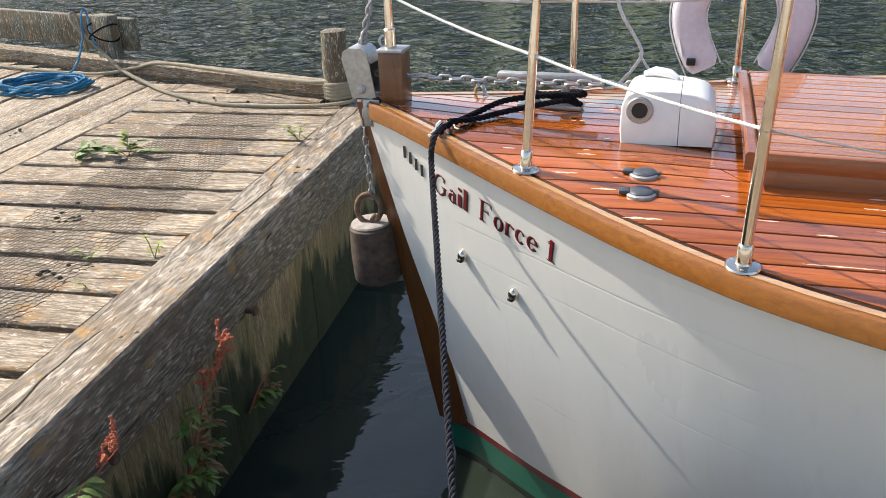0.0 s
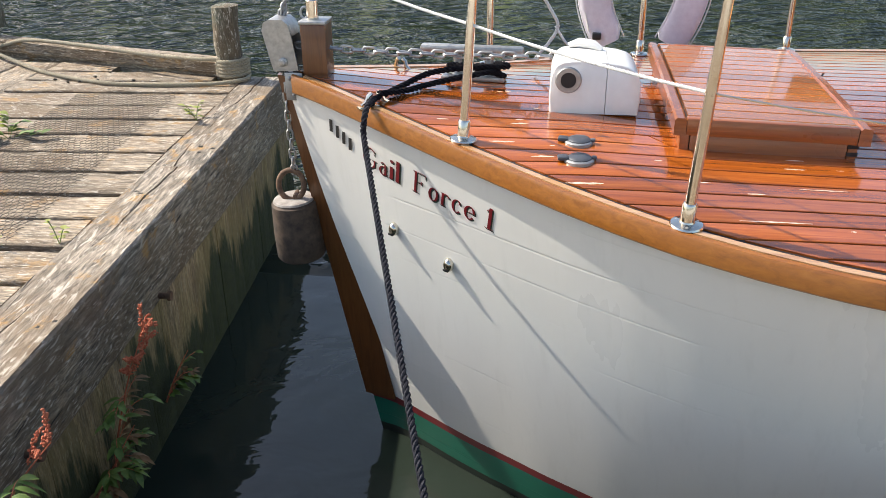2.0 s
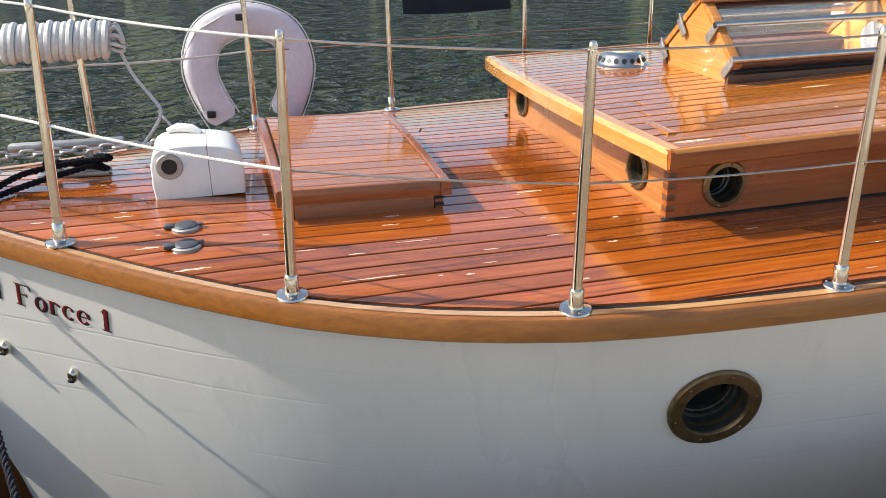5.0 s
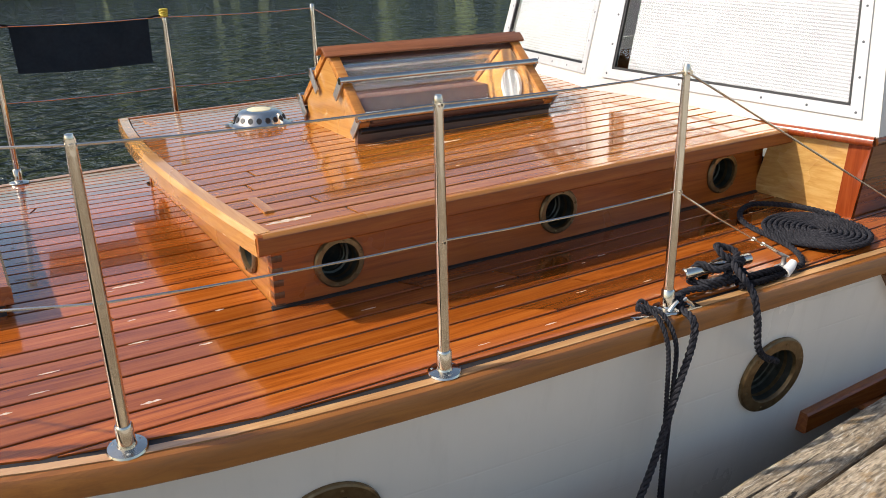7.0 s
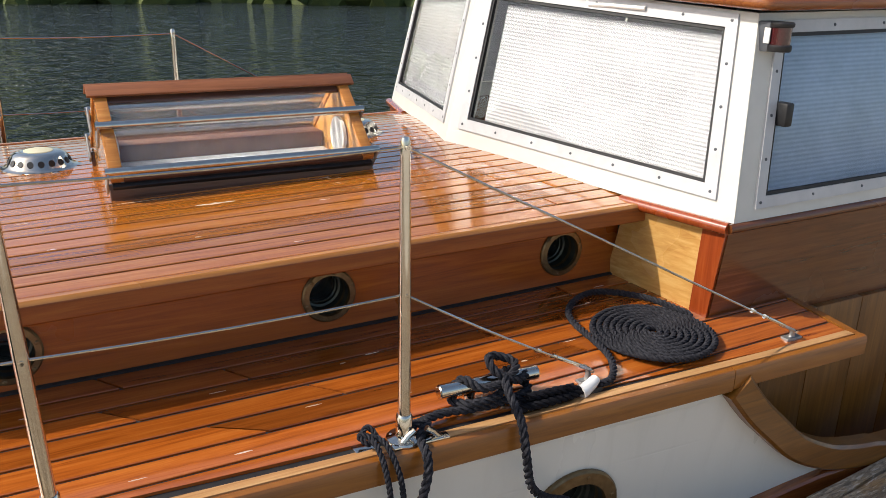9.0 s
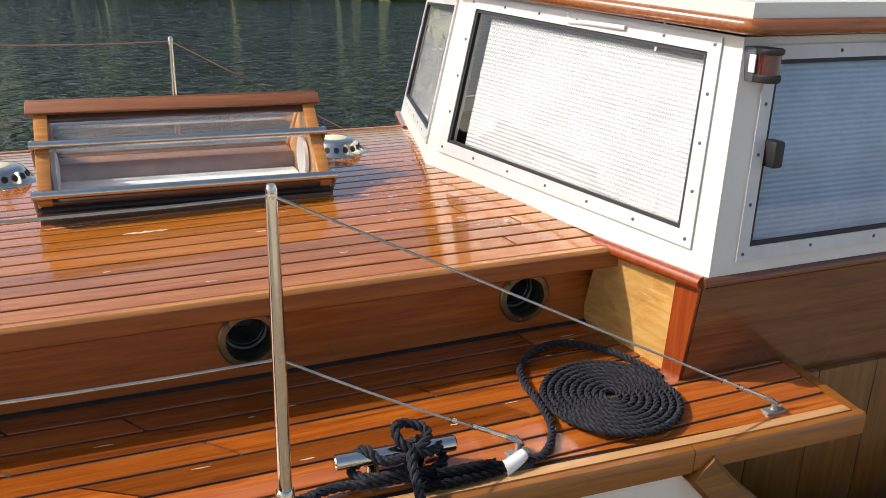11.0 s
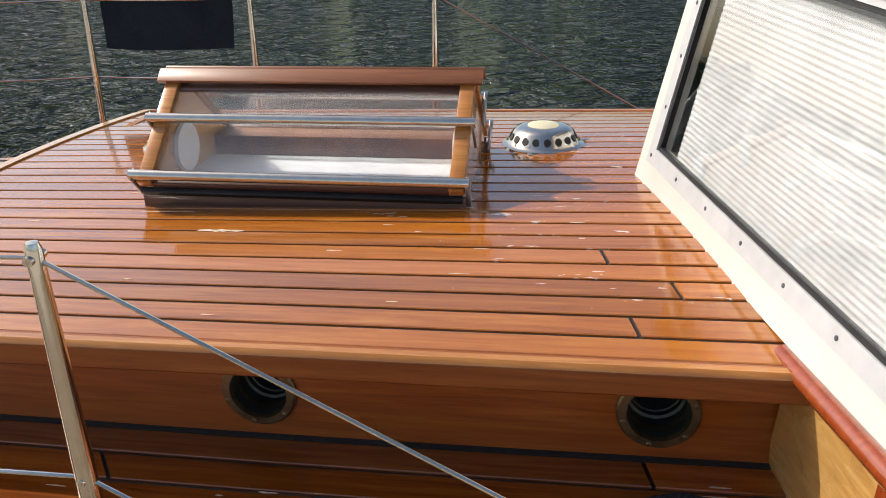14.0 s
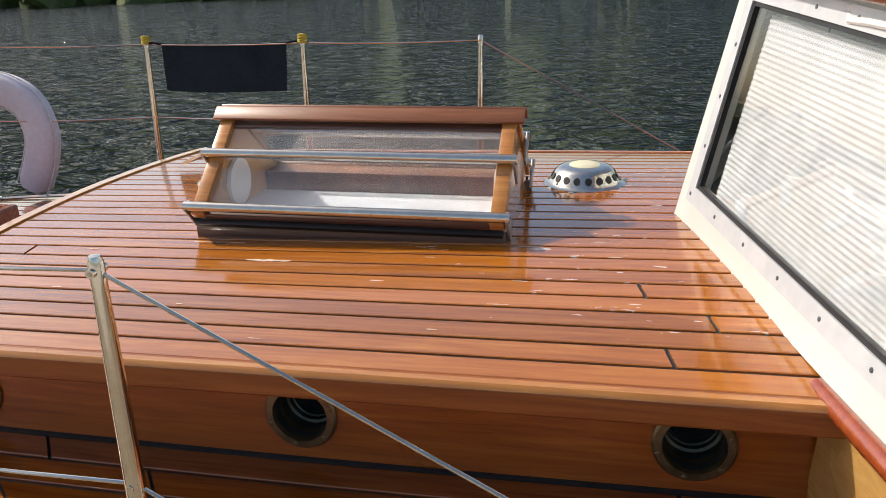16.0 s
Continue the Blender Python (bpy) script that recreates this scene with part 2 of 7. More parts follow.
def hull_paint():
    k = Nodes("hull_paint")
    z = k.n("SeparateXYZ", Vector=k.coords()).outputs["Z"]
    wob = k.calc("MULTIPLY", k.calc("SUBTRACT", k.noise(3.0), 0.5), 0.006)
    zz = k.calc("ADD", z, wob)
    grime = k.noise(2.2, (1, 1, 0.35), 6, 0.6)
    streak = k.noise(9.0, (2.5, 2.5, 0.2), 5, 0.6)
    white = k.ramp(grime, (0.3, (0.78, 0.765, 0.71)), (0.72, (0.71, 0.695, 0.64)))
    white = k.mix(k.ramp(streak, (0.55, 0.0), (0.85, 0.3)), white, (0.55, 0.54, 0.48))
    r = k.t.nodes.new("ShaderNodeValToRGB")
    k.put(r.inputs[0], zz)
    r.color_ramp.interpolation = "CONSTANT"
    e = r.color_ramp.elements
    e[0].position, e[0].color = 0.0, (0.012, 0.02, 0.014, 1)
    e[1].position, e[1].color = 0.155, (0.012, 0.16, 0.1, 1)
    for p, c in ((0.275, (0.2, 0.02, 0.025, 1)), (0.31, (1, 1, 1, 1))):
        q = e.new(p)
        q.color = c
    col = k.mix(k.calc("GREATER_THAN", zz, 0.31), r.outputs[0], white)
    seam = k.calc("PINGPONG", k.calc("ADD", z, 0.02), 0.055)
    line = k.calc("MAXIMUM", k.ramp(seam, (0.0, 0.0), (0.0025, 1.0)), k.ramp(k.noise(1.7, (1, 1, 3), 3), (0.46, 1.0), (0.56, 0.25)))
    n = k.bump(line, 0.35, 0.002)
    return k.done(col, k.ramp(grime, (0.3, 0.22), (0.7, 0.4)), k.bump(k.noise(25), 0.03, 0.003, n), 0, 0.25, 0.1)


M["hull"] = hull_paint()


def water():
    k = Nodes("river_water")
    big = k.noise(0.8, (1, 1.4, 1), 2, 0.5, 0.6)
    mid = k.noise(2.3, (1, 1.3, 1), 3, 0.5, 0.9)
    small = k.noise(9.0, (1, 1.2, 1), 2, 0.5, 0.6)
    # the ripples die down in the lee of the pier
    x = k.n("SeparateXYZ", Vector=k.coords()).outputs
    open_water = k.ramp(k.calc("ADD", k.calc("MULTIPLY", x["Y"], 0.18), k.calc("MULTIPLY", x["X"], 0.05)), (0.72, 0.015), (1.05, 1.0))
    h = k.calc("ADD", k.calc("MULTIPLY", big, 0.6), k.calc("ADD", k.calc("MULTIPLY", mid, 0.62), k.calc("MULTIPLY", small, 0.11)))
    n = k.bump(k.calc("MULTIPLY", h, open_water), 1.0, 0.85)
    col = k.ramp(k.noise(0.35), (0.3, (0.012, 0.019, 0.016)), (0.7, (0.028, 0.036, 0.026)))
    return k.done(col, 0.03, n, 0, 0, 0.02, 1.4)


M["water"] = water()
M["netting"] = plain("old_wire", (0.07, 0.058, 0.045), (0.14, 0.12, 0.095), 60, (0.6, 0.8), 0.3)


def pier_wood(name, tint, algae=False, along="x", lichen=0.3, coarse=24.0, scuff=0.7):
    """Sun-bleached timber: torn grain, pale scuffs, brown and yellow blotches, black cracks."""
    k = Nodes(name)
    i = "xyz".index(along)
    def st(r):
        return tuple(1.0 if j == i else r for j in range(3))
    shift = k.n("CombineXYZ", X=k.calc("MULTIPLY", k.random(), 23.0), Y=k.calc("MULTIPLY", k.random(), 7.0)).outputs[0]
    grain = k.noise(4.0, st(11.0), 8, 0.7, 0.8, shift)
    fibre = k.noise(min(22.0, coarse), st(7.0), 5, 0.7, 0.4, shift)
    torn = k.noise(coarse, st(4.5), 5, 0.68, 0.8, shift)
    crack = k.noise(3.2, st(9.0), 5, 0.6, 1.6, shift)
    broad = k.noise(2.2, st(1.8), 6, 0.65, 0.4, shift)
    blot = k.noise(5.5, st(1.5), 7, 0.68, 0.3)
    col = k.ramp(grain, (0.34, tuple(0.42 * v for v in tint)), (0.48, tuple(0.85 * v for v in tint)), (0.6, tuple(1.2 * v for v in tint)), (0.72, tuple(1.6 * v for v in tint)))
    col = k.mix(1.0, col, k.ramp(fibre, (0.36, 0.42), (0.5, 1.0), (0.64, 1.5)), "MULTIPLY")
    col = k.mix(1.0, col, k.ramp(k.random(), (0.0, 0.78), (1.0, 1.2)), "MULTIPLY")
    col = k.mix(k.ramp(broad, (0.46, 0.0), (0.62, 0.75)), col, (0.15, 0.1, 0.055))
    col = k.mix(k.ramp(blot, (0.56, 0.0), (0.64, lichen)), col, (0.4, 0.22, 0.06))
    col = k.mix(k.ramp(torn, (0.56, 0.0), (0.63, scuff)), col, (0.72, 0.65, 0.54) if not algae else (0.34, 0.29, 0.2))
    col = k.mix(k.ramp(torn, (0.35, scuff), (0.42, 0.0)), col, (0.075, 0.056, 0.038))
    col = k.mix(k.ramp(crack, (0.31, 0.95), (0.345, 0.0)), col, (0.015, 0.012, 0.01))
    if algae:
        z = k.n("SeparateXYZ", Vector=k.coords()).outputs["Z"]
        ragged = k.calc("SUBTRACT", k.noise(7.0, (1, 1, 0.16), 7, 0.65), 0.5)
        edge = k.calc("ADD", z, k.calc("MULTIPLY", ragged, 1.15))
        col = k.mix(k.ramp(edge, (0.55, 0.4), (0.8, 0.0)), col, k.mix(k.noise(9.0, (1, 1, 0.3)), (0.14, 0.115, 0.02), (0.3, 0.235, 0.07)))
        col = k.mix(k.ramp(edge, (0.42, 1.0), (0.52, 0.0)), col, k.mix(k.noise(22.0), (0.006, 0.008, 0.003), (0.05, 0.06, 0.012)))
    n = k.bump(grain, 0.7, 0.01)
    n = k.bump(fibre, 0.6, 0.005, n)
    n = k.bump(torn, 0.55, 0.004, n)
    n = k.bump(k.ramp(crack, (0.3, 0.0), (0.36, 1.0)), 0.8, 0.008, n)
    return k.done(col, 0.85, n)


M["pier_board"] = pier_wood("weathered_board", (0.34, 0.27, 0.19), lichen=0.55)
M["pier_long"] = pier_wood("weathered_long_board", (0.32, 0.255, 0.18), along="y")
M["pier_cap"] = pier_wood("weathered_cap_beam", (0.3, 0.25, 0.19), along="y", lichen=0.75, coarse=11.0, scuff=0.5)
M["pier_face"] = pier_wood("mossy_pier_face", (0.28, 0.2, 0.11), algae=True, along="z", lichen=0.1)
# darker tint: the shade below the edge beam is in this colour
M["waling"] = pier_wood("waling_timber_shaded", (0.2, 0.16, 0.11), along="y", lichen=0.1)
M["pile"] = pier_wood("pile_wood", (0.17, 0.17, 0.12), along="z")
M["under"] = plain("wet_dark_timber", (0.012, 0.012, 0.009), (0.03, 0.028, 0.02), 20, (0.7, 0.9))


def far_bank():
    k = Nodes("far_foliage")
    col = k.ramp(k.noise(1.2, (1, 1, 1), 6, 0.7), (0.3, (0.03, 0.045, 0.008)), (0.55, (0.075, 0.1, 0.02)), (0.75, (0.14, 0.16, 0.04)))
    return k.done(col, 0.8)


M["bank"] = far_bank()


# ---- building helpers ----
def thing(name, m, label, category, group="", kind=""):
    ob = new(name)
    ob.matrix_world = m
    return tagged(ob, label, category, group, kind)


def mesh_of(name, bm, material, smooth=True):
    me = bpy.data.meshes.new(name)
    bmesh.ops.recalc_face_normals(bm, faces=bm.faces)
    bm.to_mesh(me)
    bm.free()
    me.materials.append(material)
    if smooth:
        for p in me.polygons:
            p.use_smooth = True
        me.set_sharp_from_angle(angle=radians(38))
    return me


def part(name, bm, material, parent, label="", smooth=True):
    ob = new(name, mesh_of(name, bm, material, smooth))
    ob.parent = parent
    return tagged(ob, label)


def solo(name, bm, material, m, label, category, group="", kind="", smooth=True):
    ob = new(name, mesh_of(name, bm, material, smooth))
    ob.matrix_world = m
    return tagged(ob, label, category, group, kind)


def box(bm, lo, hi, bevel=0.0, m=None):
    c = [(a + b) / 2 for a, b in zip(lo, hi)]
    s = [b - a for a, b in zip(lo, hi)]
    mat = Matrix.LocRotScale(c, None, s)
    g = bmesh.ops.create_cube(bm, size=1.0, matrix=(m @ mat) if m is not None else mat)
    if bevel:
        es = {e for v in g["verts"] for e in v.link_edges}
        bmesh.ops.bevel(bm, geom=list(es), offset=bevel, segments=2, affect="EDGES", profile=0.5)
    return bm


def basis(axis):
    z = Vector(axis).normalized()
    x = z.orthogonal().normalized()
    return x, z.cross(x), z


def rings(bm, frames, seg=12, close=False, cap=True):
    """Skin over circles: frames of (centre, x, y, rx, ry)."""
    rows = []
    for c, x, y, rx, ry in frames:
        rows.append([bm.verts.new(c + x * (rx * math.cos(a)) + y * (ry * math.sin(a))) for a in (2 * math.pi * i / seg for i in range(seg))])
    pairs = list(zip(rows, rows[1:])) + ([(rows[-1], rows[0])] if close else [])
    for a, b in pairs:
        for i in range(seg):
            bm.faces.new((a[i], a[(i + 1) % seg], b[(i + 1) % seg], b[i]))
    if cap and not close:
        bm.faces.new(rows[0][::-1])
        bm.faces.new(rows[-1])
    return bm


def cyl(bm, p0, p1, r0, r1=None, seg=16):
    p0, p1 = Vector(p0), Vector(p1)
    x, y, _ = basis(p1 - p0)
    r1 = r0 if r1 is None else r1
    return rings(bm, [(p0, x, y, r0, r0), (p1, x, y, r1, r1)], seg)


def lathe(bm, base, axis, profile, seg=24, loop=False):
    """Turn (radius, height) pairs round an axis."""
    x, y, z = basis(axis)
    base = Vector(base)
    return rings(bm, [(base + z * h, x, y, max(r, 1e-4), max(r, 1e-4)) for r, h in profile], seg, loop)


def transport(pts, closed=False):
    """Frames along a line without twist."""
    pts = [Vector(p) for p in pts]
    out, x = [], None
    for i, p in enumerate(pts):
        t = (pts[(i + 1) % len(pts)] if closed or i + 1 < len(pts) else p) - (pts[i - 1] if closed or i else p)
        t.normalize()
        x = t.orthogonal().normalized() if x is None else (x - t * x.dot(t)).normalized()
        out.append((p, x, t.cross(x), t))
    return out


def tube(bm, pts, r, seg=8, closed=False):
    rr = r if callable(r) else (lambda s: r)
    fr = transport(pts, closed)
    n = max(1, len(fr) - 1)
    return rings(bm, [(p, x, y, rr(i / n), rr(i / n)) for i, (p, x, y, _) in enumerate(fr)], seg, closed)


def spline(pts, step=0.01):
    """Catmull-Rom line through pts, in even steps."""
    P = [Vector(p) for p in pts]
    P = [P[0] * 2 - P[1]] + P + [P[-1] * 2 - P[-2]]
    dense = []
    for a, b, c, d in zip(P, P[1:], P[2:], P[3:]):
        for i in range(24):
            t = i / 24
            dense.append(0.5 * (2 * b + (c - a) * t + (2 * a - 5 * b + 4 * c - d) * t * t + (3 * b - a - 3 * c + d) * t ** 3))
    dense.append(P[-2])
    out, left = [dense[0]], step
    for a, b in zip(dense, dense[1:]):
        d = (b - a).length
        while d >= left:
            a = a + (b - a) * (left / d)
            out.append(a)
            d, left = (b - a).length, step
        left -= d
    out.append(dense[-1])
    return out


def rope(bm, pts, r, pitch=None, strands=3, seg=6, step=None):
    """Laid rope: strands twisted round a line."""
    pitch = pitch or r * 5.2
    line = spline(pts, step or pitch / 9)
    fr, run = transport(line), 0.0
    rows = [[] for _ in range(strands)]
    for i, (p, x, y, t) in enumerate(fr):
        if i:
            run += (p - fr[i - 1][0]).length
        for s in range(strands):
            a = 2 * math.pi * (run / pitch + s / strands)
            off = (x * math.cos(a) + y * math.sin(a)) * r * 0.57
            rows[s].append(p + off)
    for row in rows:
        tube(bm, row, r * 0.47, seg)
    return bm


def slack(a, b, sag, n=8):
    a, b = Vector(a), Vector(b)
    return [a.lerp(b, i / n) - Vector((0, 0, 4 * sag * (i / n) * (1 - i / n))) for i in range(n + 1)]


def chain_links(line, wire, length, width, parent, material):
    """Separate links along a line, each turned a quarter from the next."""
    pts = spline(line, length * 0.72)
    link = bmesh.new()
    h, w = length / 2 - width / 2, width / 2 - wire / 2
    loop = [(h + w * math.cos(a), w * math.sin(a), 0) for a in (math.pi * (i / 6 - 0.5) for i in range(7))]
    loop += [(-x, -y, 0) for x, y, _ in loop]
    tube(link, loop, wire / 2, 6, True)
    me = mesh_of("chain_link", link, material)
    for i, (p, x, y, t) in enumerate(transport(pts)):
        turn = Matrix((t, x, y)).transposed().to_4x4() @ pose(0, 0, 0, 45 + 90 * (i % 2), 0, 0)
        ob = new("chain_link", me)
        ob.parent = parent
        ob.matrix_local = Matrix.Translation(p) @ turn


def lerp_table(x, table):
    xs, ys = zip(*table)
    return float(np.interp(x, xs, ys))


# ---- water and far bank ----
bm = bmesh.new()
bmesh.ops.create_grid(bm, x_segments=2, y_segments=2, size=600)
solo("water", bm, M["water"], pose(0, 0, W_Z), "dark rippled river water reflecting the sky", "water", kind="structure")

# ---- the boat's lines ----
EDGE = [(-0.1, 0.0), (-0.04, 0.035), (0.1, 0.125), (0.3, 0.268), (0.54, 0.445), (0.8, 0.655), (1.09, 0.855), (1.4, 0.99), (1.69, 1.066), (2.0, 1.1), (2.34, 1.122), (2.98, 1.142), (4.0, 1.19), (4.4, 1.2), (6.5, 1.18)]
SHEER = [(-0.1, 1.52), (0.0, 1.508), (0.3, 1.462), (0.54, 1.432), (1.09, 1.388), (1.69, 1.37), (2.34, 1.368), (3.0, 1.37), (4.4, 1.395), (6.5, 1.42)]
WATERLINE = [(0, 0.0), (0.1, 0.03), (0.24, 0.13), (0.43, 0.265), (0.65, 0.395), (1.1, 0.6), (2.0, 0.86), (3.0, 1.0), (4.3, 1.06), (6.5, 1.05)]


def smooth_table(x, table, h=0.14):
    xs, ys = zip(*table)
    return float(np.interp([x - 2 * h, x - h, x, x + h, x + 2 * h], xs, ys) @ (0.1, 0.2, 0.4, 0.2, 0.1))


def half_beam(u):
    return smooth_table(u, EDGE, min(0.14, max(0.0, (u + 0.04) * 0.4)))


def edge_z(u):
    return smooth_table(u, SHEER)


def deck_z(u, v):
    b = max(half_beam(u), 0.05)
    return edge_z(u) + 0.058 * min(1, b / 0.7) * (1 - min(1, (v / b) ** 2))


def stem_u(z):
    return 0.2 - 0.187 * (z - 0.13)


def hull_v(u, z):
    """Half-breadth of the hull at a place along and a height."""
    du = max(0.0, u - stem_u(z))
    zt = edge_z(u)
    top = smooth_table(stem_u(1.44) + du, EDGE, min(0.14, du * 0.4))
    low = smooth_table(du, WATERLINE, min(0.2, du * 0.4))
    f = (z - 0.13) / (zt - 0.13)
    f = f ** 0.92 if f > 0 else 1.6 * f
    return max(0.0, low + (top - low) * f)


boat = thing("motor_boat", BOAT, "white-painted wooden motor boat with varnished deck and wheelhouse", "boat")
PORTS = [(2.066, 1.066), (3.367, 1.083)]
END = 6.2


def sweep_z(u):
    """Top edge of the planking: the deck, then the sweep down to the low side aft."""
    z = edge_z(u) - 0.002
    if u > 3.72:
        z = min(z, lerp_table(u, [(3.72, 1.37), (3.8, 1.275), (3.86, 1.215), (3.95, 1.14), (4.05, 1.065), (4.19, 1.0), (4.4, 0.965), (6.5, 0.93)]))
    return z


def hull_side(side):
    bm = bmesh.new()
    nu, nz = (300, 66) if side < 0 else (60, 16)
    grid = []
    for j in range(nz + 1):
        row = []
        for i in range(nu + 1):
            s = i / nu
            k = j / nz
            u0 = END * s ** 1.15
            zt = sweep_z(u0)
            z = -0.35 + (zt + 0.35) * k
            u = max(u0 + stem_u(z) * (1 - s) - 0.0, stem_u(z))
            row.append(bm.verts.new((u, side * hull_v(u, z), z)))
        grid.append(row)
    for a, b in zip(grid, grid[1:]):
        for i in range(nu):
            c = (a[i].co + b[i + 1].co) / 2
            if side < 0 and any(math.hypot(c.x - pu, c.z - pz) < 0.1 for pu, pz in PORTS):
                continue
            bm.faces.new((a[i], a[i + 1], b[i + 1], b[i]))
    return bm


part("hull_side", hull_side(-1), M["hull"], boat, "white hull planking with red line and green boot top")
part("hull_side", hull_side(1), M["hull"], boat)


def strip(bm, us, section):
    """Sweep a closed section [(y, z)...] given for each place along."""
    rows = [[bm.verts.new((u, y, z)) for y, z in section(u)] for u in us]
    n = len(rows[0])
    for a, b in zip(rows, rows[1:]):
        for i in range(n):
            bm.faces.new((a[i], a[(i + 1) % n], b[(i + 1) % n], b[i]))
    bm.faces.new(rows[0][::-1]), bm.faces.new(rows[-1])
    return bm


def rail_section(side, h=0.054):
    def f(u):
        b, z = half_beam(u), edge_z(u)
        p = [(b + 0.012, z - h), (b + 0.018, z - h + 0.005), (b + 0.018, z - 0.004), (b + 0.014, z + 0.003), (b + 0.001, z + 0.005), (b - 0.014, z - h)]
        return [(side * max(y, 0.0), zz) for y, zz in p]
    return f


for side in (-1, 1):
    bm = bmesh.new()
    us = [-0.02 + 3.772 * (i / 90) for i in range(91)]
    strip(bm, us, rail_section(side))
    part("rub_rail", bm, M["rail"], boat, "golden varnished rubbing rail along the deck edge")
    bm = bmesh.new()
    strip(bm, [3.754 + 0.434 * i / 10 for i in range(11)], rail_section(side, 0.05))
    part("rub_rail", bm, M["rail"], boat)

# stem timber
bm = bmesh.new()
rows = []
for i in range(25):
    z = 0.3 + (1.5 - 0.3) * i / 24
    u = stem_u(z)
    w = 0.024 + 0.012 * i / 24
    rows.append([bm.verts.new((u + a, b, z)) for a, b in ((-0.02, -w * 0.75), (-0.024, 0), (-0.02, w * 0.75), (0.1, w + 0.031), (0.1, -w - 0.031))])
for a, b in zip(rows, rows[1:]):
    for i in range(5):
        bm.faces.new((a[i], a[(i + 1) % 5], b[(i + 1) % 5], b[i]))
bm.faces.new(rows[0][::-1]), bm.faces.new(rows[-1])
part("stem", bm, M["stem"], boat, "brown varnished stem timber")

# deck: dark seams below, planks above
CAB_F, CAB_A, CAB_V = 2.118, 3.83, 0.652
bm = bmesh.new()
us = [-0.02 + 4.2 * i / 80 for i in range(81)]
cols = [-1, -0.75, -0.5, -0.25, 0, 0.25, 0.5, 0.75, 1]
g = [[bm.verts.new((u, c * half_beam(u), deck_z(u, c * half_beam(u)) - 0.004)) for c in cols] for u in us]
for a, b in zip(g, g[1:]):
    for i in range(len(cols) - 1):
        bm.faces.new((a[i], a[i + 1], b[i + 1], b[i]))
deck = part("deck", bm, M["caulk"], boat, "laid mahogany deck with dark caulked seams")


def plank_mesh(v0, v1, span0, span1, height, n, thick=0.012):
    """One plank: its two long edges run over their own spans and follow a surface."""
    bm = bmesh.new()
    rows = []
    for i in range(n + 1):
        s = i / n
        a = span0[0] + (span0[1] - span0[0]) * s
        b = span1[0] + (span1[1] - span1[0]) * s
        e = 0.0015
        rows.append([bm.verts.new(p) for p in ((a, v0, height(a, v0) - thick), (a, v0, height(a, v0) - e), (a, v0 + e, height(a, v0)), (b, v1 - e, height(b, v1)), (b, v1, height(b, v1) - e), (b, v1, height(b, v1) - thick))])
    for p, q in zip(rows, rows[1:]):
        for i in range(5):
            bm.faces.new((p[i], p[i + 1], q[i + 1], q[i]))
    bm.faces.new(rows[0][::-1]), bm.faces.new(rows[-1])
    return bm


def bow_u(v, inset):
    """Where the deck's edge, drawn in by inset, reaches the breadth v."""
    lo, hi = -0.05, 4.19
    if half_beam(hi) - inset <= abs(v):
        return hi
    for _ in range(24):
        mid = (lo + hi) / 2
        lo, hi = (mid, hi) if half_beam(mid) - inset < abs(v) else (lo, mid)
    return hi


# butt joints by plank
DECK_JOINTS = {-15: (2.618, 3.45), -14: (2.845,), -13: (2.436, 3.3), -12: (2.698,), -11: (2.443, 3.62), -8: (1.75,), -6: (1.05,), 4: (1.3,), 7: (1.7,), 10: (2.5,), 12: (2.2, 3.4), 14: (2.9,)}
STEP, GAP, MARGIN = 0.0655, 0.0075, 0.046
for i in range(-18, 18):
    v0, v1 = i * STEP + GAP / 2, (i + 1) * STEP - GAP / 2
    far_end = CAB_F if max(abs(v0), abs(v1)) < CAB_V else 4.165
    a0, a1 = bow_u(v0, MARGIN), bow_u(v1, MARGIN)
    if min(a0, a1) > far_end - 0.1:
        continue
    cuts = [0.0] + [(u - min(a0, a1)) / (far_end - min(a0, a1)) for u in DECK_JOINTS.get(i, ())] + [1.0]
    for s, e in zip(cuts, cuts[1:]):
        f = lambda a, k: a + (far_end - a) * k
        g0, g1 = (GAP / 2 if s > 0 else 0), (GAP / 2 if e < 1 else 0)
        n = max(2, int((e - s) * (far_end - min(a0, a1)) / 0.1))
        part("plank", plank_mesh(v0, v1, (f(a0, s) + g0, f(a0, e) - g1), (f(a1, s) + g0, f(a1, e) - g1), deck_z, n), M["deck"], deck)
for side in (-1, 1):
    bm = bmesh.new()
    strip(bm, [0.02 + 4.145 * i / 70 for i in range(71)], lambda u: [(side * max(0.0, half_beam(u) - k), deck_z(u, half_beam(u) - k) + h) for k, h in ((0.029, -0.003), (0.028, 0.002), (0.003, 0.006), (0.003, -0.003))])
    part("covering_board", bm, M["deck_worn"], deck)
for side in (-1, 1):
    bm = bmesh.new()
    rows = [[bm.verts.new((u, side * v, deck_z(4.18, v) + h)) for u, h in ((4.169, -0.03), (4.169, 0.002), (4.19, 0.002), (4.19, -0.03))] for v in (0.93, 1.0, 1.07, 1.14, half_beam(4.18) - 0.002)]
    for p, q in zip(rows, rows[1:]):
        for i in range(4):
            bm.faces.new((p[i], p[(i + 1) % 4], q[(i + 1) % 4], q[i]))
    bm.faces.new(rows[0]), bm.faces.new(rows[-1][::-1])
    part("deck_end_trim", bm, M["rail"], boat)


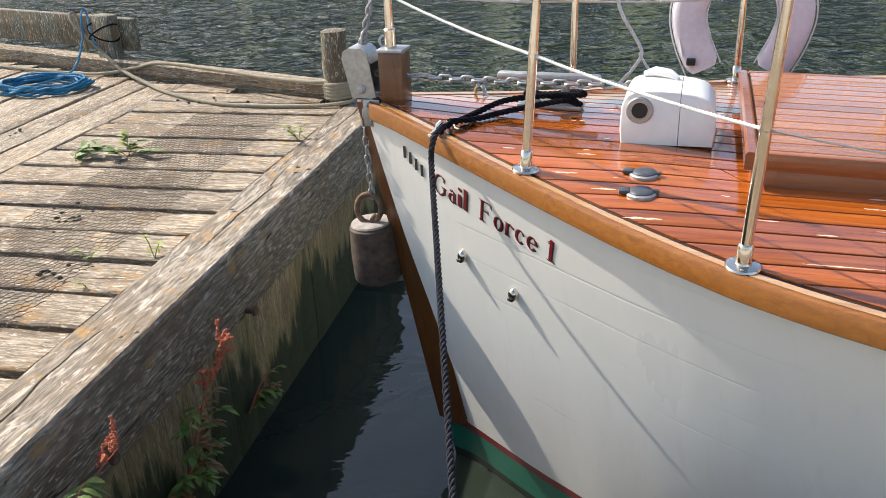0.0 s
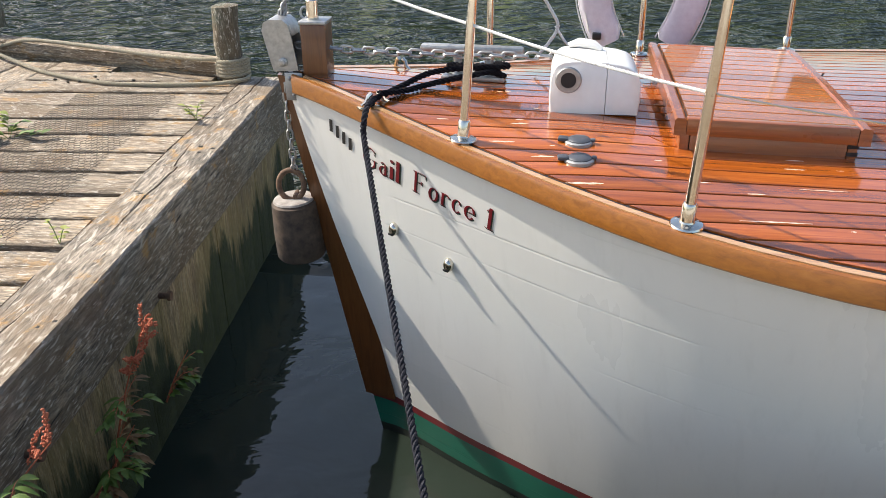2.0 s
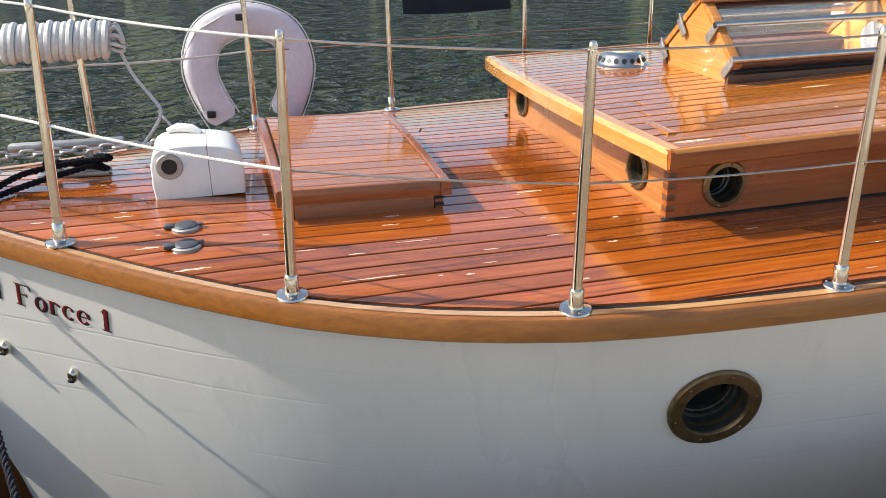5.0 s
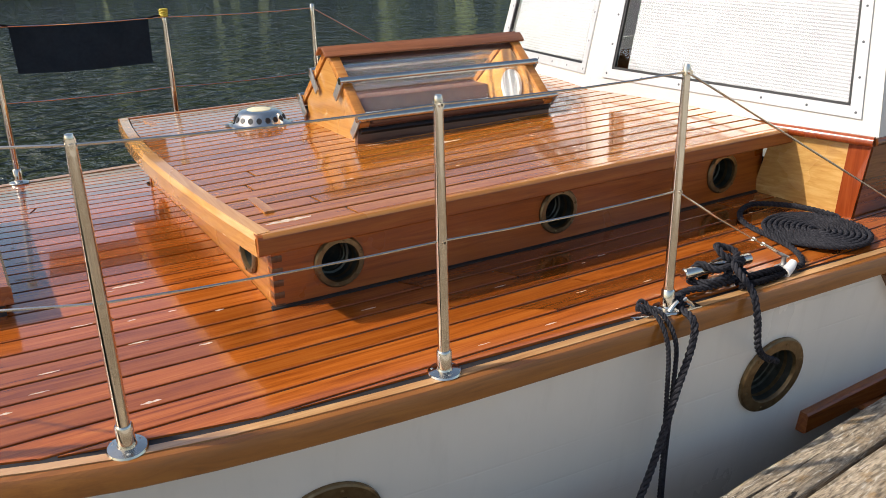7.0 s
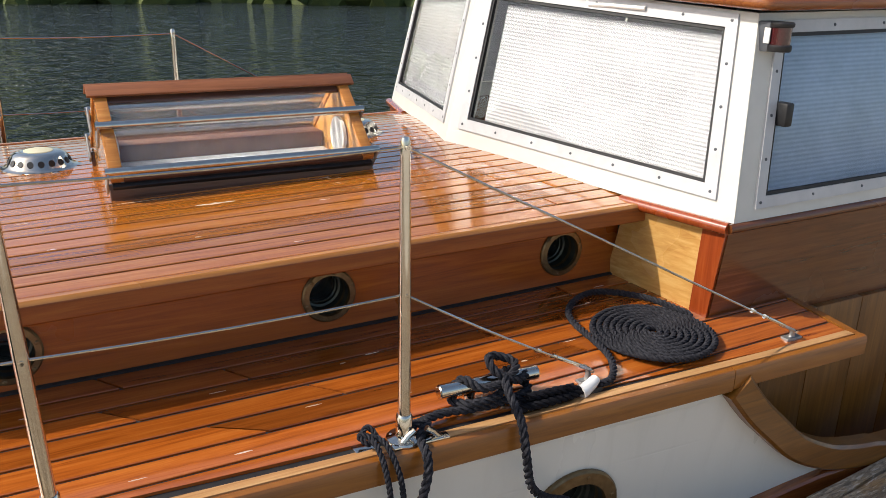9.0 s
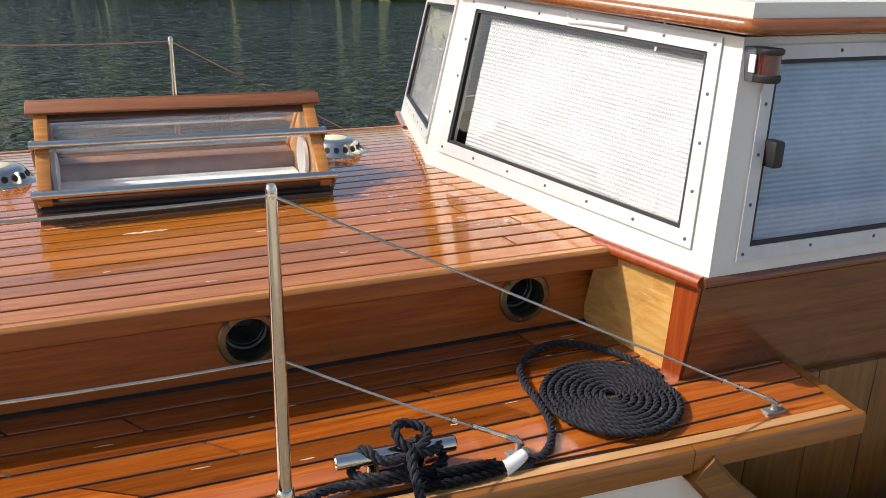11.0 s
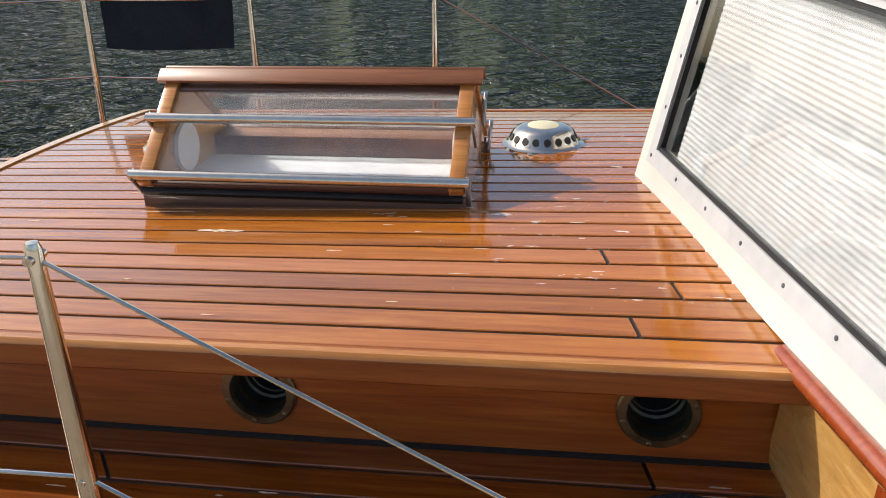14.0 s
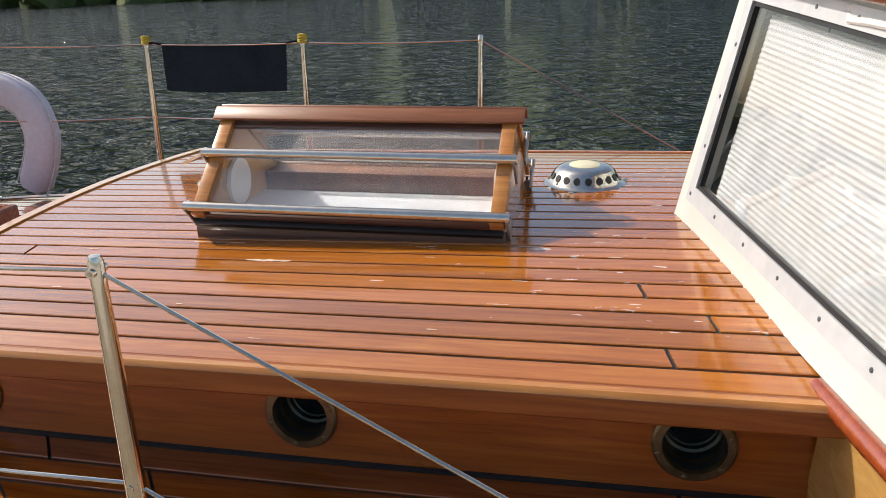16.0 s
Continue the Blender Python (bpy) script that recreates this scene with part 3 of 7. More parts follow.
def flake(surface, u, v, length, width, seed, parent):
    """A spot where the varnish has flaked off: an uneven thin film along the grain."""
    q = random.Random(seed)
    bm = bmesh.new()
    top, low = [], []
    n = max(4, int(length / 0.008))
    for i in range(n + 1):
        x = u + length * (i / n - 0.5)
        w = width * 0.5 * math.sin(math.pi * (0.04 + 0.92 * i / n)) ** 0.6
        a, b = v + w * q.uniform(0.3, 1.0), v - w * q.uniform(0.3, 1.0)
        top.append(bm.verts.new((x, a, surface(x, a) + 0.0007)))
        low.append(bm.verts.new((x, b, surface(x, b) + 0.0007)))
    for i in range(n):
        bm.faces.new((low[i], low[i + 1], top[i + 1], top[i]))
    ob = part("flaked_spot", bm, M["bare_wood"], parent)
    ob.visible_shadow = False


spots = [(1.29, -0.777, 0.155, 0.006), (1.58, -0.768, 0.04, 0.006), (1.446, -0.803, 0.012, 0.008), (1.43, -0.609, 0.11, 0.006), (0.875, -0.632, 0.09, 0.012), (1.84, -0.347, 0.08, 0.014), (1.924, -0.735, 0.03, 0.01), (1.7, -0.52, 0.05, 0.008), (0.77, -0.5, 0.06, 0.012), (0.7, -0.3, 0.05, 0.012), (0.66, -0.42, 0.07, 0.01), (1.15, -0.6, 0.05, 0.008)]
q = random.Random(41)
for _ in range(46):
    u = q.uniform(0.45, 2.05)
    spots.append((u, q.uniform(-0.88, 0.35) * half_beam(u), q.uniform(0.012, 0.06), q.uniform(0.004, 0.011)))
for _ in range(16):
    spots.append((q.uniform(2.2, 3.9), q.uniform(-1.06, -0.7), q.uniform(0.01, 0.04), q.uniform(0.003, 0.007)))
for i, (u, v, a, b) in enumerate(spots):
    flake(deck_z, u, v, a, b, i, deck)


# ---- cabin trunk ----
def panel_with_holes(length, height, thick, holes, n=32):
    """A board in the x-z plane with round holes [(x, z, r)] that go through it."""
    bm = bmesh.new()
    holes = sorted(holes)
    cuts = [0.0] + [(a[0] + b[0]) / 2 for a, b in zip(holes, holes[1:])] + [length]
    for (hx, hz, r), x0, x1 in zip(holes, cuts, cuts[1:]):
        inner, outer = [], []
        for i in range(n):
            a = 2 * math.pi * (i + 0.5) / n
            c, s = math.cos(a), math.sin(a)
            k = min((x1 - hx) / c if c > 0 else (x0 - hx) / c, (height - hz) / s if s > 0 else -hz / s)
            inner.append((hx + r * c, hz + r * s)), outer.append((hx + k * c, hz + k * s))
        vs = {}
        for y in (0.0, thick):
            vs[y] = ([bm.verts.new((x, y, z)) for x, z in inner], [bm.verts.new((x, y, z)) for x, z in outer])
        corners = {y: [bm.verts.new((x, y, z)) for x, z in ((x1, height), (x0, height), (x0, 0), (x1, 0))] for y in vs}
        for i in range(n):
            j = (i + 1) % n
            for y in vs:
                p, q = vs[y]
                bm.faces.new((p[i], p[j], q[j], q[i]))
                ends = outer[i], outer[j]
                if abs(ends[0][0] - ends[1][0]) > 1e-6 and abs(ends[0][1] - ends[1][1]) > 1e-6:
                    cnr = corners[y][(0 if ends[0][0] > hx else 1) if (ends[0][1] + ends[1][1]) / 2 > hz else (2 if ends[0][0] < hx else 3)]
                    bm.faces.new((q[i], q[j], cnr))
            bm.faces.new((vs[0.0][0][i], vs[0.0][0][j], vs[thick][0][j], vs[thick][0][i]))
    bmesh.ops.remove_doubles(bm, verts=bm.verts, dist=1e-5)
    for side_z in (0.0, height):
        bm.faces.new([bm.verts.new(p) for p in ((0, 0, side_z), (length, 0, side_z), (length, thick, side_z), (0, thick, side_z))])
    for side_x in (0.0, length):
        bm.faces.new([bm.verts.new(p) for p in ((side_x, 0, 0), (side_x, 0, height), (side_x, thick, height), (side_x, thick, 0))])
    return bm


def porthole(parent, m, r, name="porthole", ring=None):
    """Brass ring with bolts, a tube through the wall, glass set back; looks along -y."""
    rr = ring or r * 1.33
    bm = bmesh.new()
    lathe(bm, (0, 0, 0), (0, -1, 0), [(r * 0.96, -0.03), (r * 0.97, 0.006), (r * 1.0, 0.01), (rr - 0.004, 0.009), (rr, 0.005), (rr, -0.003), (r * 1.02, -0.004), (r * 1.0, -0.03)], 40, True)
    ob = part(name, bm, M["brass"], parent, "tarnished brass porthole ring with dark glass")
    ob.matrix_local = m
    q = (rr + r) / 2
    for i in range(6):
        a = 2 * math.pi * (i + 0.3) / 6
        bolt = bmesh.new()
        lathe(bolt, (q * math.cos(a), -0.009, q * math.sin(a)), (0, -1, 0), [(0.005, 0), (0.005, 0.0015), (0.003, 0.003), (0.0, 0.003)], 8)
        part("bolt", bolt, M["brass"], ob)
    bm = bmesh.new()
    lathe(bm, (0, 0.0, 0), (0, 1, 0), [(r * 0.965, 0.0), (r * 0.96, 0.05), (r * 0.86, 0.052), (r * 0.85, 0.062), (r * 0.8, 0.064), (r * 0.79, 0.1), (r * 0.82, 0.1), (r * 0.99, 0.05)], 40, True)
    part("inner_tube", bm, M["bronze"], ob, "dull bronze tube")
    bm = bmesh.new()
    lathe(bm, (0, 0.078, 0), (0, 1, 0), [(0, 0), (r * 0.8, 0), (r * 0.8, 0.006), (0, 0.006)], 32)
    part("pane", bm, M["dark_glass"], ob)
    return ob


def roof_z(u, v):
    f = (u - 2.06) / 1.8
    return 1.631 + 0.025 * f + (0.022 + 0.024 * f) * (1 - (v / 0.76) ** 2)


for side in (-1, 1):
    bm = panel_with_holes(CAB_A - CAB_F, 0.245, 0.024, [(2.289 - CAB_F, 0.109, 0.051), (2.971 - CAB_F, 0.12, 0.051), (3.639 - CAB_F, 0.131, 0.051)])
    ob = part("cabin_side", bm, M["cabin"], boat, "varnished cabin side with finger-jointed corner")
    ob.matrix_local = pose(CAB_F, -CAB_V, 1.385) if side < 0 else pose(CAB_F, CAB_V - 0.024, 1.385)
    for u, z in ((2.289, 1.494), (2.971, 1.505), (3.639, 1.516)):
        porthole(boat, pose(u, side * CAB_V, z, 0, 0, 0 if side < 0 else 180), 0.051, ring=0.067)
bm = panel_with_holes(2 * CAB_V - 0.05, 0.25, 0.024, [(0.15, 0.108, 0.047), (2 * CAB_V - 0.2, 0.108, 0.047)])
ob = part("cabin_front", bm, M["cabin_front"], boat, "varnished cabin front with two portholes, coloured paler for the light on it")
ob.matrix_local = pose(CAB_F + 0.002, CAB_V - 0.025, 1.395, 0, 0, -90)
for v in (-CAB_V + 0.175, CAB_V - 0.175):
    porthole(boat, pose(CAB_F + 0.002, v, 1.503, 0, 0, -90), 0.047, ring=0.061)
# dark bedding along the foot of the cabin
for side in (-1, 1):
    bm = bmesh.new()
    strip(bm, [CAB_F - 0.01 + (CAB_A - CAB_F) * i / 12 for i in range(13)], lambda u: [(side * (CAB_V + a), deck_z(u, CAB_V) + b) for a, b in ((-0.004, -0.004), (0.007, -0.004), (0.007, 0.003), (-0.004, 0.008))])
    part("bedding", bm, M["caulk"], boat)
# finger joints on the front corners
for side in (-1, 1):
    for i in range(7):
        bm = bmesh.new()
        box(bm, (0, -0.013, 0), (0.0265, 0.013, 0.016), 0.001)
        ob = part("finger_joint", bm, M["stem"], boat)
        ob.matrix_local = pose(CAB_F - 0.0015, side * (CAB_V - 0.0115), 1.4 + i * 0.031)

# roof: board below, edge trim, planks above
R_F, R_A, R_V = 2.068, 3.845, 0.745


def roof_front(v):
    return R_F - 0.06 * (1 - (v / R_V) ** 2) + 0.0


def roof_back(v):
    return min(R_A, 3.625 + 0.262 * abs(v) + 0.03)


bm = bmesh.new()
vs_ = [-R_V + 2 * R_V * i / 24 for i in range(25)]
top, bot = [], []
for v in vs_:
    span = [roof_front(v) + (roof_back(v) - roof_front(v)) * i / 6 for i in range(7)]
    top.append([bm.verts.new((u, v, roof_z(u, v) - 0.004)) for u in span])
    bot.append([bm.verts.new((u, v, roof_z(u, v) - 0.04)) for u in span])
for g in (top, bot):
    for a, b in zip(g, g[1:]):
        for i in range(6):
            bm.faces.new((a[i], a[i + 1], b[i + 1], b[i]))
for k in (0, 6):
    for i in range(24):
        bm.faces.new((top[i][k], top[i + 1][k], bot[i + 1][k], bot[i][k]))
roof = part("cabin_roof", bm, M["caulk"], boat, "laid varnished cabin roof with dark seams")
for side in (-1, 1):
    bm = bmesh.new()
    strip(bm, [roof_front(R_V) - 0.012 + (R_A - R_F + 0.012) * i / 12 for i in range(13)], lambda u: [(side * a, roof_z(u, R_V) + b) for a, b in ((R_V - 0.0135, -0.046), (R_V + 0.011, -0.046), (R_V + 0.014, -0.042), (R_V + 0.014, -0.008), (R_V + 0.012, -0.001), (R_V + 0.006, 0.003), (R_V - 0.0135, 0.002))])
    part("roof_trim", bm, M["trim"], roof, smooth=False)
    bm = bmesh.new()
    strip(bm, [R_F + (R_A - R_F) * i / 12 for i in range(13)], lambda u: [(side * a, roof_z(u, R_V) + b) for a, b in ((R_V - 0.006, 0.0008), (R_V - 0.006, 0.0034), (R_V + 0.008, 0.0034), (R_V + 0.0135, -0.0015), (R_V + 0.0148, -0.0055), (R_V + 0.012, -0.004))])
    part("worn_edge", bm, M["cabin_front"], roof, "pale worn edge of the roof trim")
bm = bmesh.new()
rows = []
for v in vs_:
    f = roof_front(v)
    rows.append([bm.verts.new((f + a, v, roof_z(f, v) + b)) for a, b in ((0.022, -0.05), (-0.012, -0.05), (-0.015, -0.01), (-0.008, 0.004), (0.022, 0.005))])
for a, b in zip(rows, rows[1:]):
    for i in range(5):
        bm.faces.new((a[i], a[(i + 1) % 5], b[(i + 1) % 5], b[i]))
bm.faces.new(rows[0]), bm.faces.new(rows[-1][::-1])
# front run of the trim, its light put in as a paler varnish
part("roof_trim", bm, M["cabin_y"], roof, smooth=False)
RS = 0.0563
ROOF_JOINTS = {-13: (2.31,), -12: (3.599,), -11: (2.265,), -10: (3.671,), -8: (2.155, 3.556), -6: (2.198,)}     # butt joints by plank
for i in range(-13, 13):
    v0, v1 = i * RS + GAP / 2, (i + 1) * RS - GAP / 2
    a0, a1 = roof_front(v0) + 0.027, roof_front(v1) + 0.027
    b0, b1 = roof_back(v0), roof_back(v1)
    cuts = [0.0] + [(u - a0) / (b0 - a0) for u in ROOF_JOINTS.get(i, ())] + [1.0]
    for s, e in zip(cuts, cuts[1:]):
        g0, g1 = (GAP / 2 if s > 0 else 0), (GAP / 2 if e < 1 else 0)
        part("plank", plank_mesh(v0, v1, (a0 + (b0 - a0) * s + g0, a0 + (b0 - a0) * e - g1), (a1 + (b1 - a1) * s + g0, a1 + (b1 - a1) * e - g1), roof_z, max(2, int((e - s) * 8))), M["roof"], roof)

for i, (u, v, a, b) in enumerate(((2.79, -0.338, 0.1, 0.016), (2.63, -0.242, 0.125, 0.007), (2.153, -0.693, 0.11, 0.022), (3.317, -0.231, 0.08, 0.006), (3.418, -0.388, 0.03, 0.005), (3.05, -0.42, 0.03, 0.006), (2.4, -0.5, 0.02, 0.006), (3.2, -0.6, 0.02, 0.005), (2.9, -0.66, 0.025, 0.005), (3.5, -0.28, 0.03, 0.005), (2.5, -0.13, 0.03, 0.005), (2.7, -0.55, 0.015, 0.006), (3.3, -0.5, 0.04, 0.004), (2.35, -0.3, 0.03, 0.005))):
    flake(roof_z, u, v, a, b, 100 + i, roof)

# ---- wheelhouse ----
WF, WC = 3.622, 3.889            # foot of the front at the middle and at the corner
TOPF, TOPC = 3.732, 3.973        # the same at the eaves
ZS, ZT = 1.658, 2.157            # sill and eaves


def quad_panel(bm, a, b, c, d, thick):
    """Board over the corners a b c d, thickened inwards."""
    a, b, c, d = (Vector(p) for p in (a, b, c, d))
    n = (b - a).cross(d - a).normalized() * -thick
    q = [bm.verts.new(p) for p in (a, b, c, d)] + [bm.verts.new(p + n) for p in (a, b, c, d)]
    bm.faces.new(q[:4]), bm.faces.new(q[4:][::-1])
    for i in range(4):
        bm.faces.new((q[i], q[4 + i], q[4 + (i + 1) % 4], q[(i + 1) % 4]))
    return bm


def on_quad(Q, s, t, out=0.0):
    a, b, c, d = (Vector(p) for p in Q)
    n = (b - a).cross(d - a).normalized()
    return (a.lerp(b, s)).lerp(d.lerp(c, s), t) + n * out


def windowed_wall(name, Q, win, thick, label, parent, frame_w=0.035, blind=True, tint="glass"):
    """Wall over the quad Q with a window opening win = (s0, s1, t0, t1): wall strips, frame with screws, gasket, pane, blind."""
    s0, s1, t0, t1 = win
    P = lambda s, t, o=0.0: on_quad(Q, s, t, o)
    bm = bmesh.new()
    for (a, b, c, d) in ((0, 1, 0, t0), (0, 1, t1, 1), (0, s0, t0, t1), (s1, 1, t0, t1)):
        quad_panel(bm, P(a, c), P(b, c), P(b, d), P(a, d), thick)
    wall = part(name, bm, M["white"], parent, label)
    L, H = (Vector(Q[1]) - Vector(Q[0])).length, (Vector(Q[3]) - Vector(Q[0])).length
    fs, ft = frame_w / L, frame_w / H
    bm = bmesh.new()
    e = 0.006
    for (a, b, c, d) in ((s0 - fs, s1 + fs, t0 - ft, t0), (s0 - fs, s1 + fs, t1, t1 + ft), (s0 - fs, s0, t0, t1), (s1, s1 + fs, t0, t1)):
        quad_panel(bm, P(a, c, e), P(b, c, e), P(b, d, e), P(a, d, e), e + 0.0)
    fr = part("window_frame", bm, M["alu"], wall, "flat aluminium window frame with screws")
    bm = bmesh.new()
    gs, gt = 0.009 / L, 0.009 / H
    for (a, b, c, d) in ((s0, s1, t0, t0 + gt), (s0, s1, t1 - gt, t1), (s0, s0 + gs, t0, t1), (s1 - gs, s1, t0, t1)):
        quad_panel(bm, P(a, c, 0.002), P(b, c, 0.002), P(b, d, 0.002), P(a, d, 0.002), 0.014)
    part("gasket", bm, M["black"], wall)
    n = (Vector(Q[1]) - Vector(Q[0])).cross(Vector(Q[3]) - Vector(Q[0])).normalized()
    spots = {(round(s0 - fs * 0.5 + (s1 - s0 + fs) * i / 6, 4), round(t, 4)) for i in range(7) for t in (t0 - ft * 0.5, t1 + ft * 0.5)}
    spots |= {(round(s, 4), round(t0 - ft * 0.5 + (t1 - t0 + ft) * i / 4, 4)) for i in range(1, 4) for s in (s0 - fs * 0.5, s1 + fs * 0.5)}
    for s, t in sorted(spots):
        bm = bmesh.new()
        lathe(bm, P(s, t, e), n, [(0.0045, -0.001), (0.004, 0.001), (0.0, 0.0018)], 8)
        part("screw", bm, M["grey_plastic"], wall)
    bm = bmesh.new()
    quad_panel(bm, P(s0, t0, -0.004), P(s1, t0, -0.004), P(s1, t1, -0.004), P(s0, t1, -0.004), 0.005)
    pane = part("pane", bm, M[tint], wall)
    pane.visible_shadow = False
    if blind:
        bm = bmesh.new()
        m0, m1, b0, b1 = blind
        rows = []
        count = 34
        for i in range(count * 6 + 1):
            t = t0 + b0 + (t1 - t0 - b0 - b1) * i / (count * 6)
            o = -0.022 - 0.0008 * (1 - math.cos(i * math.pi / 3))
            rows.append([bm.verts.new(P(s, t, o)) for s in (s0 + m0, s1 - m1)])
        for a, b in zip(rows, rows[1:]):
            bm.faces.new((a[0], a[1], b[1], b[0]))
        part("pleated_blind", bm, M["blind_side" if tint == "glass_tint" else "blind"], wall, "white pleated window blind drawn down")
    return wall


for side in (-1, 1):
    A, B = (WF, 0, ZS + 0.035), (WC, side * 1.007, ZS)
    C, D = (TOPC, side * 0.917, ZT), (TOPF, 0, ZT + 0.045)
    Q = (A, B, C, D) if side < 0 else (B, A, D, C)
    windowed_wall("wheelhouse_front", Q, (0.083, 0.915, 0.172, 0.917) if side < 0 else (0.085, 0.917, 0.172, 0.917), 0.03, "white wheelhouse front with a blind in its window", boat, blind=(0.05, 0.005, 0.004, 0.035) if side < 0 else (0.005, 0.05, 0.004, 0.035))
    A, B = (WC + 0.002, side * 1.007, ZS), (WC + 1.9, side * 1.027, ZS + 0.03)
    C, D = (TOPC + 1.9, side * 0.937, ZT + 0.02), (TOPC + 0.002, side * 0.917, ZT)
    Q = (A, B, C, D) if side < 0 else (B, A, D, C)
    windowed_wall("wheelhouse_side", Q, (0.047, 0.62, 0.13, 0.905) if side < 0 else (0.38, 0.925, 0.13, 0.87), 0.03, "white wheelhouse side with a tinted sliding window", boat, 0.03, blind=(0.004, 0.004, 0.004, 0.004), tint="glass_tint")
bm = bmesh.new()
A = [(TOPF - 0.03, 0, ZT + 0.075), (TOPC - 0.02, -0.955, ZT + 0.036), (TOPC + 1.95, -0.98, ZT + 0.05), (TOPC + 1.95, 0.98, ZT + 0.05), (TOPC - 0.02, 0.955, ZT + 0.036)]
lo = [bm.verts.new(p) for p in A]
hi = [bm.verts.new((p[0], p[1], p[2] + 0.035)) for p in A]
bm.faces.new(lo[::-1]), bm.faces.new(hi)
for i in range(5):
    bm.faces.new((lo[i], lo[(i + 1) % 5], hi[(i + 1) % 5], hi[i]))
part("wheelhouse_roof", bm, M["white"], boat)
for ends in ((A[0], A[1], A[2]), (A[0], A[4], A[3])):
    bm = bmesh.new()
    a, c, b = (Vector(p) + Vector((0, 0, -0.012)) for p in ends)
    near, past = c + (a - c).normalized() * 0.012, c + (b - c).normalized() * 0.012
    tube(bm, [a, near, (near + past + c) / 3, past, b], 0.017, 14)
    part("eaves_moulding", bm, M["mahogany"], boat, "rounded mahogany moulding under the eaves")
# back wall closes the wheelhouse
bm = bmesh.new()
quad_panel(bm, (WC + 1.9, 1.0, 1.3), (WC + 1.9, -1.0, 1.3), (TOPC + 1.9, -0.93, ZT + 0.02), (TOPC + 1.9, 0.93, ZT + 0.02), 0.03)
part("wheelhouse_back", bm, M["white"], boat)
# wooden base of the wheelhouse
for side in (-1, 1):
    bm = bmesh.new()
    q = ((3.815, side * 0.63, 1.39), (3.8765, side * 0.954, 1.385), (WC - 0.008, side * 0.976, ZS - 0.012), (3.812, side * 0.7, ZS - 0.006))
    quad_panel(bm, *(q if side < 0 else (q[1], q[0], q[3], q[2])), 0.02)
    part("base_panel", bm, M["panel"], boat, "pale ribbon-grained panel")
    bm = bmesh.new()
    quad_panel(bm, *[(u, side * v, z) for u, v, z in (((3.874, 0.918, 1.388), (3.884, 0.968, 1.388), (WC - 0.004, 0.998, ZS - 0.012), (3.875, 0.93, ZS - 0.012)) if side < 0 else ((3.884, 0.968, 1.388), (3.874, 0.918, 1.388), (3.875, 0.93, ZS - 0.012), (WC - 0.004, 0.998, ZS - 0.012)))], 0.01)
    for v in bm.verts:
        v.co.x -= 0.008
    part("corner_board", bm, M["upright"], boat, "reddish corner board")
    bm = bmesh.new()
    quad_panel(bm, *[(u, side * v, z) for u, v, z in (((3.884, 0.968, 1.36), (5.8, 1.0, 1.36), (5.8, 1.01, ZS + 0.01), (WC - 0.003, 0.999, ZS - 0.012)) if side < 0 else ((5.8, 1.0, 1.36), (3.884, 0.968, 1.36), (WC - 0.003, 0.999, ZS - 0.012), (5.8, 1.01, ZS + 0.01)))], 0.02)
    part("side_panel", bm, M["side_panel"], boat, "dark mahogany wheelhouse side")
    bm = bmesh.new()
    tube(bm, [(3.80, side * 0.69, ZS - 0.004), (WC - 0.012, side * 1.003, ZS - 0.004)], 0.0165, 10)
    part("sill_moulding", bm, M["upright"], boat)
    # same moulding along the side, its shade put in as a darker varnish
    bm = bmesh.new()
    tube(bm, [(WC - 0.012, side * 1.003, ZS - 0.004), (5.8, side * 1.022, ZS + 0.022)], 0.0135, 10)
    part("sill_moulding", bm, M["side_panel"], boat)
    # vertical boards below the end of the side deck
    for i in range(10):
        bm = bmesh.new()
        box(bm, (3.9 + i * 0.19, -0.01, 0.86), (3.9 + i * 0.19 + 0.188, 0.01, 1.372), 0.002)
        ob = part("board", bm, M["boards"], boat)
        ob.matrix_local = pose(0, side * 0.985, 0)
    bm = bmesh.new()
    box(bm, (3.8, -0.11, 0.84), (6.0, 0.1, 0.862), 0.003)
    part("side_step", bm, M["mahogany"], boat).matrix_local = pose(0, side * 1.07, 0)
    # swept timber that runs down from the rail
    bm = bmesh.new()
    line = [(3.772, 1.342), (3.808, 1.302), (3.86, 1.248), (3.935, 1.182), (4.03, 1.102), (4.13, 1.046), (4.22, 1.012), (4.36, 0.985), (4.6, 0.965), (6.0, 0.95)]
    pts = [Vector(p) for p in spline([(a, 0, b) for a, b in line], 0.03)]
    rows = []
    for i, p in enumerate(pts):
        t = (pts[min(i + 1, len(pts) - 1)] - pts[max(i - 1, 0)]).normalized()
        nrm = Vector((-t.z, 0, t.x))
        w = 0.037
        hb_ = hull_v(p.x, p.z)
        rows.append([bm.verts.new((p.x + nrm.x * a, side * (hb_ + b), p.z + nrm.z * a)) for a, b in ((-w, -0.02), (-w, 0.026), (-w + 0.008, 0.034), (w - 0.008, 0.034), (w, 0.026), (w, -0.02))])
    for a, b in zip(rows, rows[1:]):
        for i in range(6):
            bm.faces.new((a[i], a[(i + 1) % 6], b[(i + 1) % 6], b[i]))
    bm.faces.new(rows[0]), bm.faces.new(rows[-1][::-1])
    part("swept_rail", bm, M["swept"], boat, "curved brown varnished rail sweeping down aft")
